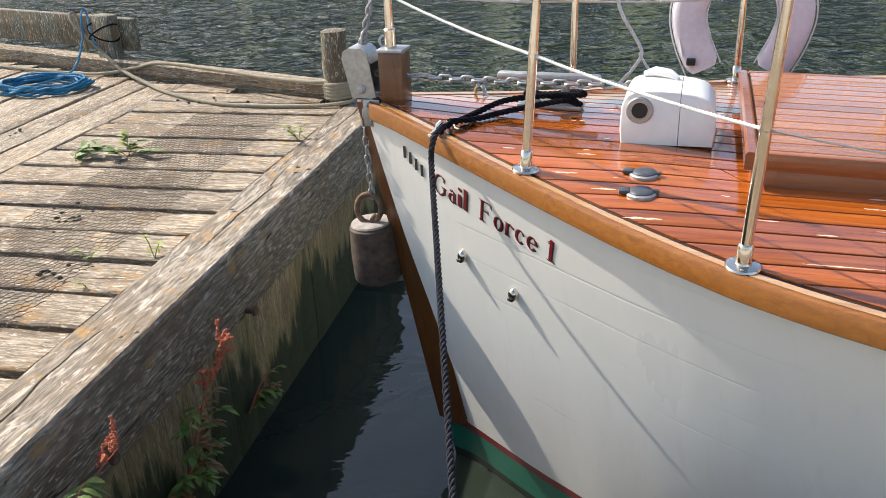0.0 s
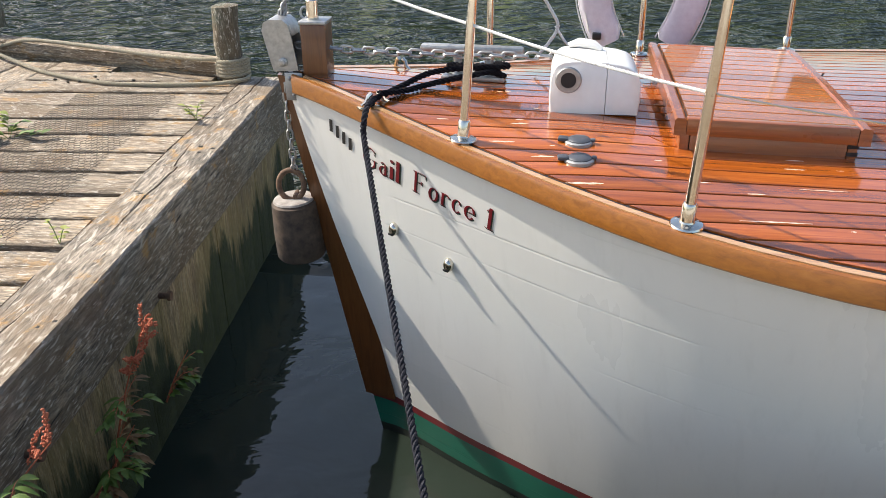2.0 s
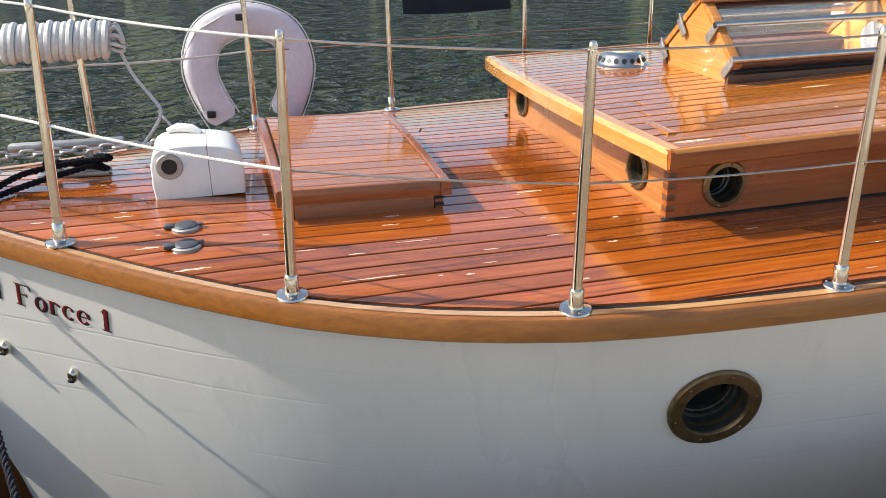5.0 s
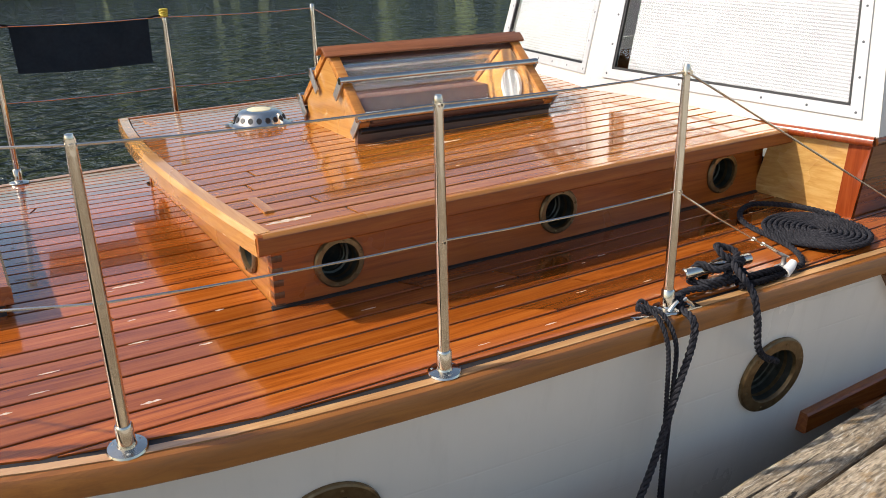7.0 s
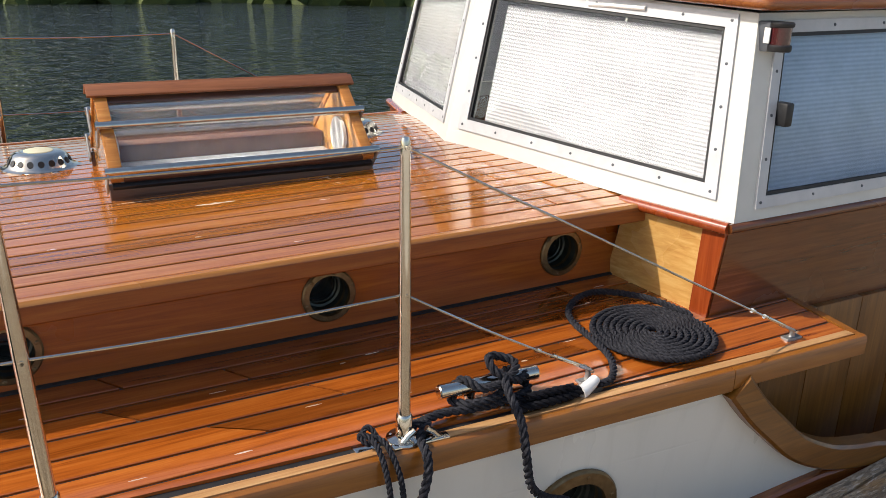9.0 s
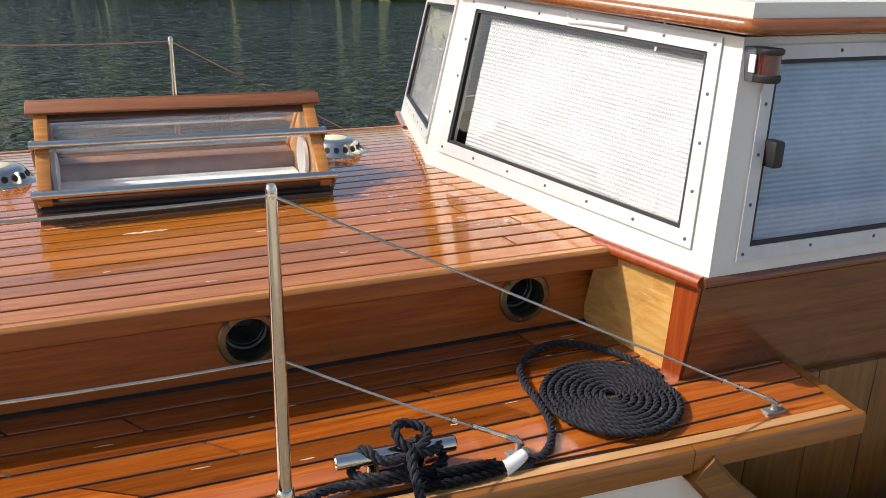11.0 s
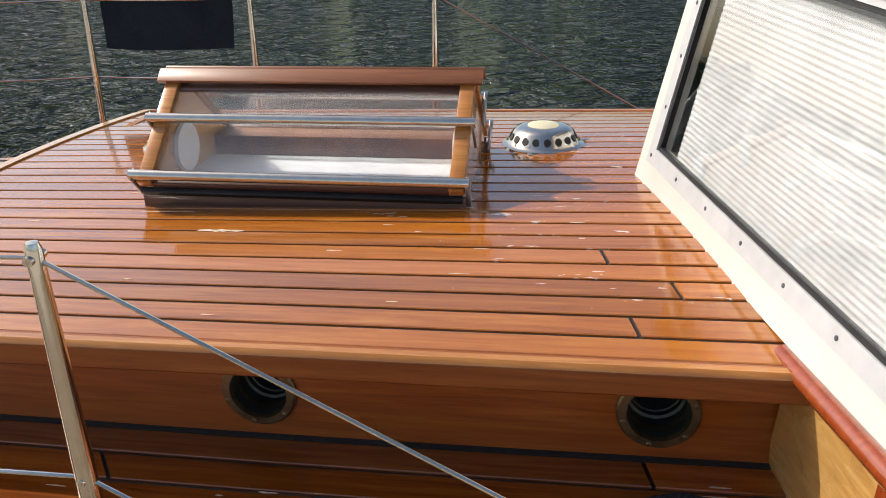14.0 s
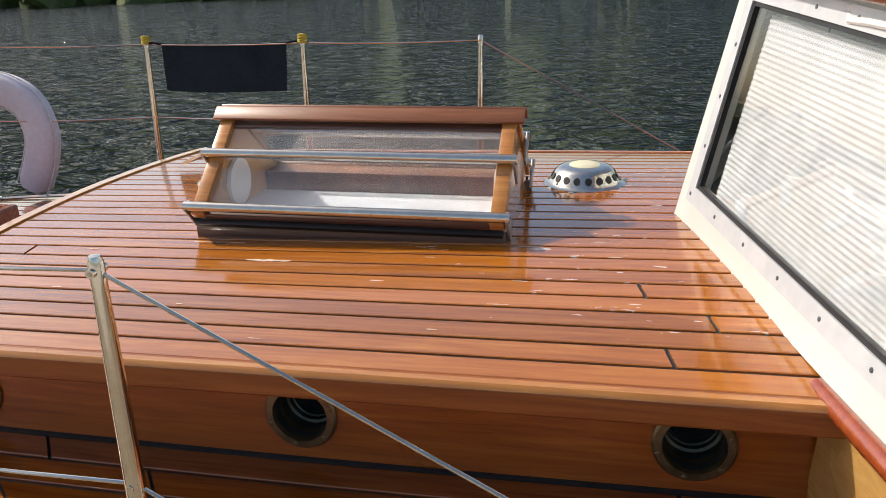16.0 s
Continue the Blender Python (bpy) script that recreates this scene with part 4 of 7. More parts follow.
# hull portholes
for u, z in PORTS:
    v = hull_v(u, z)
    yaw = math.degrees(math.atan2(hull_v(u + 0.05, z) - hull_v(u - 0.05, z), 0.1))
    lean = math.degrees(math.atan2(hull_v(u, z + 0.05) - hull_v(u, z - 0.05), 0.1))
    porthole(boat, pose(u, -v, z, 0, 0, -yaw) @ pose(0, -0.004, 0, lean, 0, 0), 0.086, ring=0.119)
# dark inside of the hull and transom
bm = bmesh.new()
quad_panel(bm, (END, 1.05, -0.3), (END, -1.05, -0.3), (END, -1.15, 0.95), (END, 1.15, 0.95), 0.04)
part("transom", bm, M["hull"], boat)
bm = bmesh.new()
box(bm, (3.9, -0.97, 0.82), (6.1, 0.97, 0.84))
part("inner_floor", bm, M["dark"], boat)

# rubbing strake low on the hull aft
for side in (-1, 1):
    bm = bmesh.new()
    rows = []
    for i in range(25):
        u = 3.555 + 2.5 * i / 24
        z = 0.862 + 0.07 * (u - 3.555) / 0.6 if u < 4.15 else 0.932
        v = hull_v(u, z)
        rows.append([bm.verts.new((u, side * (v + b), z + a)) for a, b in ((-0.034, -0.01), (-0.034, 0.026), (-0.028, 0.032), (0.028, 0.032), (0.034, 0.026), (0.034, -0.01))])
    for a, b in zip(rows, rows[1:]):
        for i in range(6):
            bm.faces.new((a[i], a[(i + 1) % 6], b[(i + 1) % 6], b[i]))
    bm.faces.new(rows[0]), bm.faces.new(rows[-1][::-1])
    part("rubbing_strake", bm, M["mahogany"], boat, "brown rubbing strake low on the side")

# ---- fittings on the boat ----
def boat_thing(name, p, label, category, group="", turn=(0, 0, 0)):
    return thing(name, BOAT @ pose(*p, *turn), label, category, group)


# stanchions: base plate, socket, tapered tube, eye for the wire
NEAR = [(0.557, -0.42), (1.094, -0.81), (1.694, -1.028), (2.33, -1.086), (2.953, -1.11)]
FAR = [(0.555, 0.42), (1.11, 0.815), (1.715, 1.045), (2.34, 1.06), (2.985, 1.1)]
LEAN = {"near": ((0.0, 3.5), (4.0, 2.0), (5.5, -1.5), (2.3, -2.0), (-0.4, 0.0)), "far": ((2.0, 0.0), (2.5, 0.0), (2.5, 0.0), (2.0, 0.0), (2.5, 0.5))}


def stanchion():
    ob = thing("stanchion", BOAT, "polished steel stanchion on a round deck plate", "stanchion", "stanchions along the deck")
    bm = bmesh.new()
    lathe(bm, (0, 0, 0), (0, 0, 1), [(0.034, -0.008), (0.037, 0.002), (0.035, 0.006), (0.018, 0.01), (0.0155, 0.016)], 28)
    part("base_plate", bm, M["steel"], ob)
    bm = bmesh.new()
    lathe(bm, (0, 0, 0.01), (0, 0, 1), [(0.0165, 0), (0.0165, 0.042), (0.0135, 0.046)], 20)
    part("socket", bm, M["steel"], ob)
    bm = bmesh.new()
    lathe(bm, (0, 0, 0.02), (0, 0, 1), [(0.0125, 0), (0.0122, 0.3), (0.0092, 0.54), (0.009, 0.568), (0.0065, 0.575), (0.0, 0.576)], 20)
    part("tube", bm, M["steel"], ob)
    for z in (0.303, 0.578):
        bm = bmesh.new()
        lathe(bm, (0.0, -0.0135, z), (0, 1, 0), [(0.003, 0), (0.0055, 0.0), (0.0055, 0.027), (0.003, 0.027), (0.003, 0)], 12)
        part("wire_eye", bm, M["steel"], ob)
    for a in range(3):
        bm = bmesh.new()
        lathe(bm, (0.026 * math.cos(a * 2.1 + 0.4), 0.026 * math.sin(a * 2.1 + 0.4), 0.007), (0, 0, 1), [(0.0045, -0.002), (0.004, 0.001), (0, 0.002)], 10)
        part("screw", bm, M["galv"], ob)
    return ob


first = stanchion()
POSTS = {}
for k, row in (("near", NEAR), ("far", FAR)):
    for i, (u, v) in enumerate(row):
        out, aft = LEAN[k][i]
        stand = pose(u, v, deck_z(u, v) + 0.003, out if v < 0 else -out, aft, 0)
        m = BOAT @ stand
        if not POSTS:
            first.matrix_world = m
        else:
            copy_thing(first, m)
        POSTS[k, i] = stand


def on_post(k, i, z):
    return POSTS[k, i] @ Vector((0, 0, z))


def wire(name, pts, r, material, label):
    bm = bmesh.new()
    tube(bm, pts, r, 6)
    return solo(name, bm, material, BOAT, label, "guard wire", "guard wires")


BOW_TOP = Vector((0.035, 0.0, 2.1))
BOW_MID = Vector((0.035, 0.0, 1.835))
for k, ends in (("near", ((4.004, -1.134, 1.415), (3.415, -1.085, 1.415))), ("far", ((3.97, 1.16, 1.412), (3.4, 1.125, 1.405)))):
    for z, end in ((0.578, ends[0]), (0.303, ends[1])):
        pts = [on_post(k, 1, z)]
        posts = range(2, 5)
        for i in posts:
            a, b = pts[-1], on_post(k, i, z)
            pts += slack(a, b, 0.006, 4)[1:]
        pts += slack(pts[-1], end, 0.0 if z > 0.5 else 0.006, 6)[1:]
        wire("guard_wire", pts, 0.0026, M["steel"], "thin stainless guard wire through the stanchions")
        # end fitting: swaged terminal, shackle and pad eye
        e, d = Vector(end), (pts[-3] - Vector(end)).normalized()
        ob = boat_thing("pad_eye", end, "small steel pad eye with shackle on the deck edge", "deck fitting")
        foot = deck_z(e.x, e.y) - e.z
        across = d.cross(Vector((0, 0, 1))).normalized()
        bm = bmesh.new()
        tube(bm, [d * 0.03, d * 0.036, d * 0.1, d * 0.106], lambda q: 0.0052 if 0.1 < q < 0.9 else 0.004, 10)
        part("terminal", bm, M["steel"], ob)
        for kk in (0.05, 0.1):
            bm = bmesh.new()
            tube(bm, [d * (kk + 0.06), d * (kk + 0.07)], 0.006, 10)
            part("ferrule", bm, M["steel"], ob)
        # fork with its pin, held by a lug that stands on the plate
        bm = bmesh.new()
        for q in (-1, 1):
            tube(bm, [d * 0.034 + across * q * 0.002, d * 0.026 + across * q * 0.0075, d * -0.004 + across * q * 0.0075], 0.0038, 8)
        part("shackle", bm, M["galv"], ob)
        bm = bmesh.new()
        cyl(bm, across * -0.015, across * 0.015, 0.0042, seg=10)
        part("pin", bm, M["steel"], ob)
        bm = bmesh.new()
        lathe(bm, (0, 0, foot - 0.002), (0, 0, 1), [(0.014, 0), (0.0085, 0.006), (0.0065, -foot * 0.6), (0.0075, -foot), (0.004, 0.005 - foot), (0, 0.006 - foot)], 12)
        part("lug", bm, M["galv"], ob)
        bm = bmesh.new()
        box(bm, (-0.026, -0.012, foot - 0.004), (0.026, 0.012, foot + 0.005), 0.003)
        part("plate", bm, M["galv"], ob)
    # white cord from the bow post to the second stanchion, through the first
    for z, start in ((0.303, BOW_MID), (0.578, BOW_TOP)):
        pts = slack(start, on_post(k, 0, z), 0.01, 5) + slack(on_post(k, 0, z), on_post(k, 1, z), 0.008, 5)[1:]
        bm = bmesh.new()
        rope(bm, pts, 0.0042 if z < 0.5 else 0.0034, 0.03)
        solo("white_cord", bm, M["rope_white"], BOAT, "taut white cord from the bow post to a stanchion", "cord", "white cords")

# bow post of wood with a steel tube in its top
post = boat_thing("bow_post", (0.052, 0, 1.435), "square varnished bow post with steel cap and tube", "bow post")
bm = bmesh.new()
box(bm, (-0.04, -0.042, 0), (0.04, 0.042, 0.225), 0.006)
part("post", bm, M["stem"], post)
bm = bmesh.new()
box(bm, (-0.043, -0.045, 0.224), (0.043, 0.045, 0.235), 0.003)
part("cap", bm, M["galv"], post)
bm = bmesh.new()
lathe(bm, (-0.008, 0, 0.235), (0, 0, 1), [(0.019, 0), (0.019, 0.055), (0.014, 0.06), (0.0135, 0.44), (0.0, 0.442)], 18)
part("tube", bm, M["steel"], post)
bm = bmesh.new()
tube(bm, [(-0.035 + 0.014 * math.cos(a), 0.012, 0.25 + 0.018 * math.sin(a)) for a in (2 * math.pi * i / 14 for i in range(14))], 0.004, 7, True)
part("eye", bm, M["galv"], post)

# anchor roller bracket over the stem
br = boat_thing("bow_roller", (-0.05, 0, 1.43), "grey galvanised bow roller bracket over the stem", "bow roller")
prof = [(-0.03, 0.085), (0.05, 0.09), (0.034, 0.2), (0.026, 0.23), (0.01, 0.243), (-0.032, 0.244), (-0.05, 0.234), (-0.057, 0.21)]
for y in (-0.047, 0.04):
    bm = bmesh.new()
    a = [bm.verts.new((x, y, z)) for x, z in prof]
    b = [bm.verts.new((x, y + 0.007, z)) for x, z in prof]
    bm.faces.new(a), bm.faces.new(b[::-1])
    for i in range(len(prof)):
        bm.faces.new((a[i], a[(i + 1) % len(prof)], b[(i + 1) % len(prof)], b[i]))
    part("cheek", bm, M["galv"], br)
    bm = bmesh.new()
    box(bm, (0.004, y - 0.002, -0.005), (0.06, y + 0.005, 0.083), 0.002)
    part("side_plate", bm, M["galv"], br)
bm = bmesh.new()
pr = [prof[0]] + prof[:1:-1]
rows = [[bm.verts.new((x + dx, y, z + dz)) for y, dx, dz in ((-0.04, 0, 0), (0.04, 0, 0), (0.04, 0.005, -0.005), (-0.04, 0.005, -0.005))] for x, z in pr]
for a, b in zip(rows, rows[1:]):
    for i in range(4):
        bm.faces.new((a[i], a[(i + 1) % 4], b[(i + 1) % 4], b[i]))
part("hood", bm, M["galv"], br)
for x, z, r in ((0.004, 0.115, 0.014), (0.02, 0.065, 0.007), (0.03, 0.012, 0.007)):
    bm = bmesh.new()
    lathe(bm, (x, -0.047, z), (0, -1, 0), [(r, 0), (r, 0.005), (r * 0.6, 0.007), (r * 0.6, 0.012), (0, 0.013)], 12)
    part("bolt", bm, M["galv"], br)
bm = bmesh.new()
lathe(bm, (-0.012, -0.04, 0.11), (0, 1, 0), [(0.02, 0), (0.032, 0.01), (0.022, 0.04), (0.032, 0.07), (0.02, 0.08)], 20)
part("roller", bm, M["black"], br)

ch = boat_thing("anchor_chain", (0, 0, 0), "galvanised chain from bow roller to windlass", "chain")
chain_links(slack((0.0, 0.005, 1.585), (0.98, 0.02, 1.575), 0.012, 10), 0.008, 0.05, 0.028, ch, M["galv"])
ch2 = boat_thing("hanging_chain", (0, 0, 0), "short galvanised chain hanging from the bow roller", "chain")
chain_links([(-0.05, -0.02, 1.56), (-0.054, -0.025, 1.4), (-0.052, -0.02, 1.18)], 0.008, 0.045, 0.026, ch2, M["galv"])
snub = boat_thing("mooring_strop", (0, 0, 0), "grey twisted strop rising from the bow roller", "strop")
bm = bmesh.new()
rope(bm, [(-0.062, 0.03, 1.655), (-0.05, 0.03, 1.72), (-0.035, 0.03, 1.77), (0.0, 0.02, 1.9), (0.02, 0.01, 2.1)], 0.0115, 0.09, 2)
part("strap", bm, M["strop"], snub)
chain_links([(-0.068, 0.03, 1.635), (-0.06, 0.03, 1.69)], 0.008, 0.05, 0.03, snub, M["galv"])

wt = boat_thing("mooring_weight", (-0.05, -0.02, 0.868), "concrete cylinder weight with a rusty iron ring", "weight", turn=(2, -3, 0))
bm = bmesh.new()
lathe(bm, (0, 0, 0), (0, 0, 1), [(0.0, 0.0), (0.078, 0.0), (0.084, 0.01), (0.083, 0.1), (0.076, 0.2), (0.066, 0.208), (0.0, 0.21)], 36)
part("block", bm, M["weight"], wt, "stained brown concrete block")
bm = bmesh.new()
lathe(bm, (0, 0, 0.2085), (0, 0, 1), [(0.0, 0.0), (0.07, 0.0), (0.066, 0.006), (0.03, 0.01), (0, 0.01)], 36)
part("top_face", bm, M["concrete"], wt)
bm = bmesh.new()
tube(bm, [(0.044 * math.cos(a), 0.012 * math.sin(a), 0.262 + 0.048 * math.sin(a)) for a in (2 * math.pi * i / 28 for i in range(28))], 0.0095, 10, True)
part("ring", bm, M["rust"], wt)
bm = bmesh.new()
tube(bm, [(0.012, -0.018 + 0.0, 0.2), (0.012, -0.012, 0.228), (0.012, 0.012, 0.232), (0.012, 0.02, 0.2)], 0.008, 8)
part("staple", bm, M["rust"], wt)

# bow cleat with its black line
cl = boat_thing("bow_cleat", (0.53, 0.1, deck_z(0.53, 0.1)), "grey cast mooring cleat on a wooden pad", "cleat", turn=(0, 0, -4))
bm = bmesh.new()
box(bm, (-0.1, -0.035, 0), (0.105, 0.035, 0.016), 0.004)
part("pad", bm, M["galv"], cl)
for x in (-0.05, 0.05):
    bm = bmesh.new()
    lathe(bm, (x, 0, 0.012), (0, 0, 1), [(0.022, 0), (0.014, 0.02), (0.014, 0.07)], 14)
    part("leg", bm, M["galv"], cl)
bm = bmesh.new()
box(bm, (-0.17, -0.018, 0.082), (0.16, 0.018, 0.108), 0.009)
part("horn", bm, M["galv"], cl)

CH = Vector((0.275, -0.212, 1.476))     # bow chock
FOOT = BOAT.inverted() @ Vector((0.068, 0.93, 0.66))
bm = bmesh.new()
c = Vector((0.53, 0.1, 1.46))
rope(bm, [c + Vector(p) for p in ((0.06, 0.03, 0.03), (0.1, -0.03, 0.03), (0.05, -0.05, 0.05), (-0.05, -0.02, 0.06), (-0.08, 0.04, 0.04), (0.0, 0.05, 0.04), (0.08, 0.03, 0.055), (0.11, -0.03, 0.06), (0.03, -0.06, 0.065))] + [Vector((0.42, -0.02, 1.52)), Vector((0.34, -0.11, 1.5)), CH + Vector((0.01, 0.01, 0.012)), CH + Vector((-0.004, -0.02, 0.008)), CH + Vector((-0.004, -0.04, -0.03))], 0.0095)
rope(bm, [c + Vector((0.09, -0.01, 0.03)), c + Vector((0.06, -0.06, 0.05)), Vector((0.44, -0.04, 1.495)), Vector((0.35, -0.13, 1.49)), CH + Vector((0.012, 0.0, 0.026))], 0.0095)
solo("bow_line_end", bm, M["rope_black"], BOAT, "black mooring rope belayed on the bow cleat", "rope", "mooring ropes")
bm = bmesh.new()
rope(bm, [CH + Vector((0.004, 0.01, 0.012)), CH + Vector((-0.004, -0.03, 0.01)), CH + Vector((-0.008, -0.075, 0.004)), CH + Vector((-0.012, -0.1, -0.03))] + [(CH + Vector((-0.012, -0.105, -0.08))).lerp(FOOT, i / 5) - Vector((0, 0, 0.05 * 4 * (i / 5) * (1 - i / 5) * 0.3)) for i in range(6)], 0.0092)
solo("bow_mooring_line", bm, M["rope_navy"], BOAT, "dark laid mooring rope hanging from the bow chock", "rope", "mooring ropes")
ck = boat_thing("bow_chock", CH, "polished steel fairlead chock at the deck edge", "fairlead", turn=(0, 0, 40))
for s in (-1, 1):
    bm = bmesh.new()
    tube(bm, [(s * 0.045, 0, -0.006), (s * 0.028, 0, 0.004), (s * 0.022, 0, 0.02), (s * 0.01, 0, 0.028)], 0.007, 8)
    part("horn", bm, M["steel"], ck)
bm = bmesh.new()
box(bm, (-0.055, -0.013, -0.014), (0.055, 0.013, -0.006), 0.003)
part("plate", bm, M["steel"], ck)
copy_thing(ck, BOAT @ pose(0.275, 0.212, 1.476, 0, 0, -40))

# windlass: two white mouldings, a round socket, a cap on top
wl = boat_thing("windlass", (0.776, -0.2, deck_z(0.85, -0.14) - 0.004), "white plastic electric windlass with round black socket", "windlass")


def shell(profile, y0, y1, r):
    """Side profile carried across and rounded at its two rims."""
    bm = bmesh.new()
    cx = sum(p[0] for p in profile) / len(profile)
    cz = sum(p[1] for p in profile) / len(profile)
    rows = []
    for y, k in ((y0, 1.0 - r * 1.6 / 0.12), (y0 + r * 0.3, 1.0 - r * 0.7 / 0.12), (y0 + r, 1.0), (y1 - r, 1.0), (y1 - r * 0.3, 1.0 - r * 0.7 / 0.12), (y1, 1.0 - r * 1.6 / 0.12)):
        rows.append([bm.verts.new((cx + (x - cx) * k if abs(x - 0.1577) > 0.002 else x, y, cz + (z - cz) * k if z > 0.001 else 0.0)) for x, z in profile])
    n = len(profile)
    for a, b in zip(rows, rows[1:]):
        for i in range(n):
            bm.faces.new((a[i], a[(i + 1) % n], b[(i + 1) % n], b[i]))
    bm.faces.new(rows[0]), bm.faces.new(rows[-1][::-1])
    return bm


FRONT = [(0.004, 0.0), (0.0, 0.04), (0.002, 0.1), (0.008, 0.122), (0.018, 0.137), (0.034, 0.146), (0.06, 0.15), (0.11, 0.151), (0.157, 0.148), (0.157, 0.0)]
REAR = [(0.1585, 0.0), (0.1585, 0.147), (0.19, 0.143), (0.215, 0.136), (0.232, 0.126), (0.245, 0.11), (0.252, 0.088), (0.254, 0.04), (0.25, 0.0)]
part("front_body", shell(FRONT, 0.0, 0.2, 0.006), M["plastic"], wl)
part("rear_body", shell(REAR, 0.0, 0.2, 0.006), M["plastic"], wl)
bm = bmesh.new()
lathe(bm, (0.052, 0.004, 0.096), (0, -1, 0), [(0.037, -0.012), (0.037, 0.006), (0.034, 0.009), (0.022, 0.009), (0.022, -0.004)], 32, True)
part("socket_ring", bm, M["galv"], wl, "grey socket ring")
bm = bmesh.new()
lathe(bm, (0.052, 0.004, 0.096), (0, -1, 0), [(0.0, 0.0085), (0.0215, 0.0085), (0.0215, -0.01), (0, -0.01)], 24)
part("socket_plug", bm, M["black"], wl)
bm = bmesh.new()
tube(bm, [(0.05, 0.17, 0.156), (0.08, 0.165, 0.166), (0.12, 0.15, 0.163), (0.145, 0.14, 0.15)], lambda s: 0.006 + 0.008 * math.sin(math.pi * min(1, s * 0.8 + 0.1)), 14)
part("lever_cap", bm, M["plastic"], wl)
for i in range(5):
    bm = bmesh.new()
    box(bm, (0.105 + i * 0.0085, 0.075, 0.1475), (0.11 + i * 0.0085, 0.092, 0.1486))
    part("printed_mark", bm, M["grey_plastic"], wl)

# two deck filler caps with latches
for i, (u, v) in enumerate(((0.862, -0.408), (0.863, -0.515))):
    ob = boat_thing("deck_switch", (u, v, deck_z(u, v)), "round grey plastic foot switch with hinged cover", "foot switch", "foot switches on the deck", (0, 0, -6 + 10 * i))
    bm = bmesh.new()
    lathe(bm, (0, 0, 0), (0, 0, 1), [(0.038, -0.006), (0.038, 0.003), (0.034, 0.006)], 28)
    part("flange", bm, M["galv"], ob)
    bm = bmesh.new()
    lathe(bm, (0, 0, 0.005), (0, 0, 1), [(0.031, 0), (0.031, 0.003), (0.026, 0.007), (0.012, 0.0085), (0.0, 0.009)], 28)
    part("cover", bm, M["grey_plastic"], ob)
    bm = bmesh.new()
    box(bm, (-0.055, -0.013, 0.002), (-0.028, 0.013, 0.012), 0.003)
    part("hinge", bm, M["grey_plastic"], ob)
    bm = bmesh.new()
    box(bm, (0.03, -0.007, 0.004), (0.043, 0.007, 0.012), 0.003)
    part("latch", bm, M["grey_plastic"], ob)

# ---- foredeck hatch ----
ht = boat_thing("deck_hatch", (1.098, 0.0, 0), "closed varnished planked deck hatch on a coaming", "hatch")
HL, HV0, HV1 = 0.48, -0.43, 0.395
top_z = lambda u, v: 1.525 + 0.01 * (v + 0.43) / 0.82 + 0.006 * (1 - (v / 0.42) ** 2) - 0.014 * (u / HL)
for lo, hi in (((0.02, HV0 + 0.022, 1.41), (0.044, HV1 - 0.022, 1.49)), ((HL - 0.044, HV0 + 0.022, 1.4), (HL - 0.02, HV1 - 0.022, 1.478)), ((0.046, HV0 + 0.021, 1.385), (HL - 0.046, HV0 + 0.045, 1.478)), ((0.046, HV1 - 0.045, 1.385), (HL - 0.046, HV1 - 0.021, 1.478))):
    bm = bmesh.new()
    box(bm, lo, hi, 0.002)
    part("coaming", bm, M["mahogany"], ht)
for i in range(3):
    bm = bmesh.new()
    box(bm, (HL - 0.046, HV0 + 0.0195, 1.412 + i * 0.02), (HL - 0.0185, HV0 + 0.03, 1.422 + i * 0.02), 0.001)
    part("finger_joint", bm, M["caulk"], ht)
for lo, hi in (((0, HV0), (0.03, HV1)), ((HL - 0.03, HV0), (HL, HV1))):
    bm = bmesh.new()
    rows = []
    for i in range(13):
        v = lo[1] + (hi[1] - lo[1]) * i / 12
        rows.append([bm.verts.new(p) for p in ((lo[0], v, top_z(lo[0], v) - 0.045), (lo[0], v, top_z(lo[0], v) - 0.006), (lo[0] + 0.006, v, top_z(lo[0], v)), (hi[0] - 0.006, v, top_z(hi[0], v)), (hi[0], v, top_z(hi[0], v) - 0.006), (hi[0], v, top_z(hi[0], v) - 0.045))])
    for a, b in zip(rows, rows[1:]):
        for i in range(6):
            bm.faces.new((a[i], a[(i + 1) % 6], b[(i + 1) % 6], b[i]))
    bm.faces.new(rows[0]), bm.faces.new(rows[-1][::-1])
    part("lid_end", bm, M["mahogany"], ht)
for v0, v1 in ((HV0, HV0 + 0.026), (HV1 - 0.026, HV1)):
    bm = bmesh.new()
    box(bm, (0.0305, v0, 1.463), (HL - 0.0305, v1, 1.508), 0.004)
    for v in bm.verts:
        v.co.z += top_z(v.co.x, v.co.y) - 1.508
    part("lid_side", bm, M["mahogany"], ht)
n = 13
for i in range(n):
    a = HV0 + 0.027 + (HV1 - HV0 - 0.054) * i / n
    b = a + (HV1 - HV0 - 0.054) / n - 0.005
    part("plank", plank_mesh(a, b, (0.035, HL - 0.035), (0.035, HL - 0.035), top_z, 3), M["roof"], ht)
bm = bmesh.new()
box(bm, (0.031, HV0 + 0.027, 1.49), (HL - 0.031, HV1 - 0.027, 1.503))
for v in bm.verts:
    v.co.z += top_z(v.co.x, v.co.y) - 1.51
part("lid_board", bm, M["caulk"], ht)

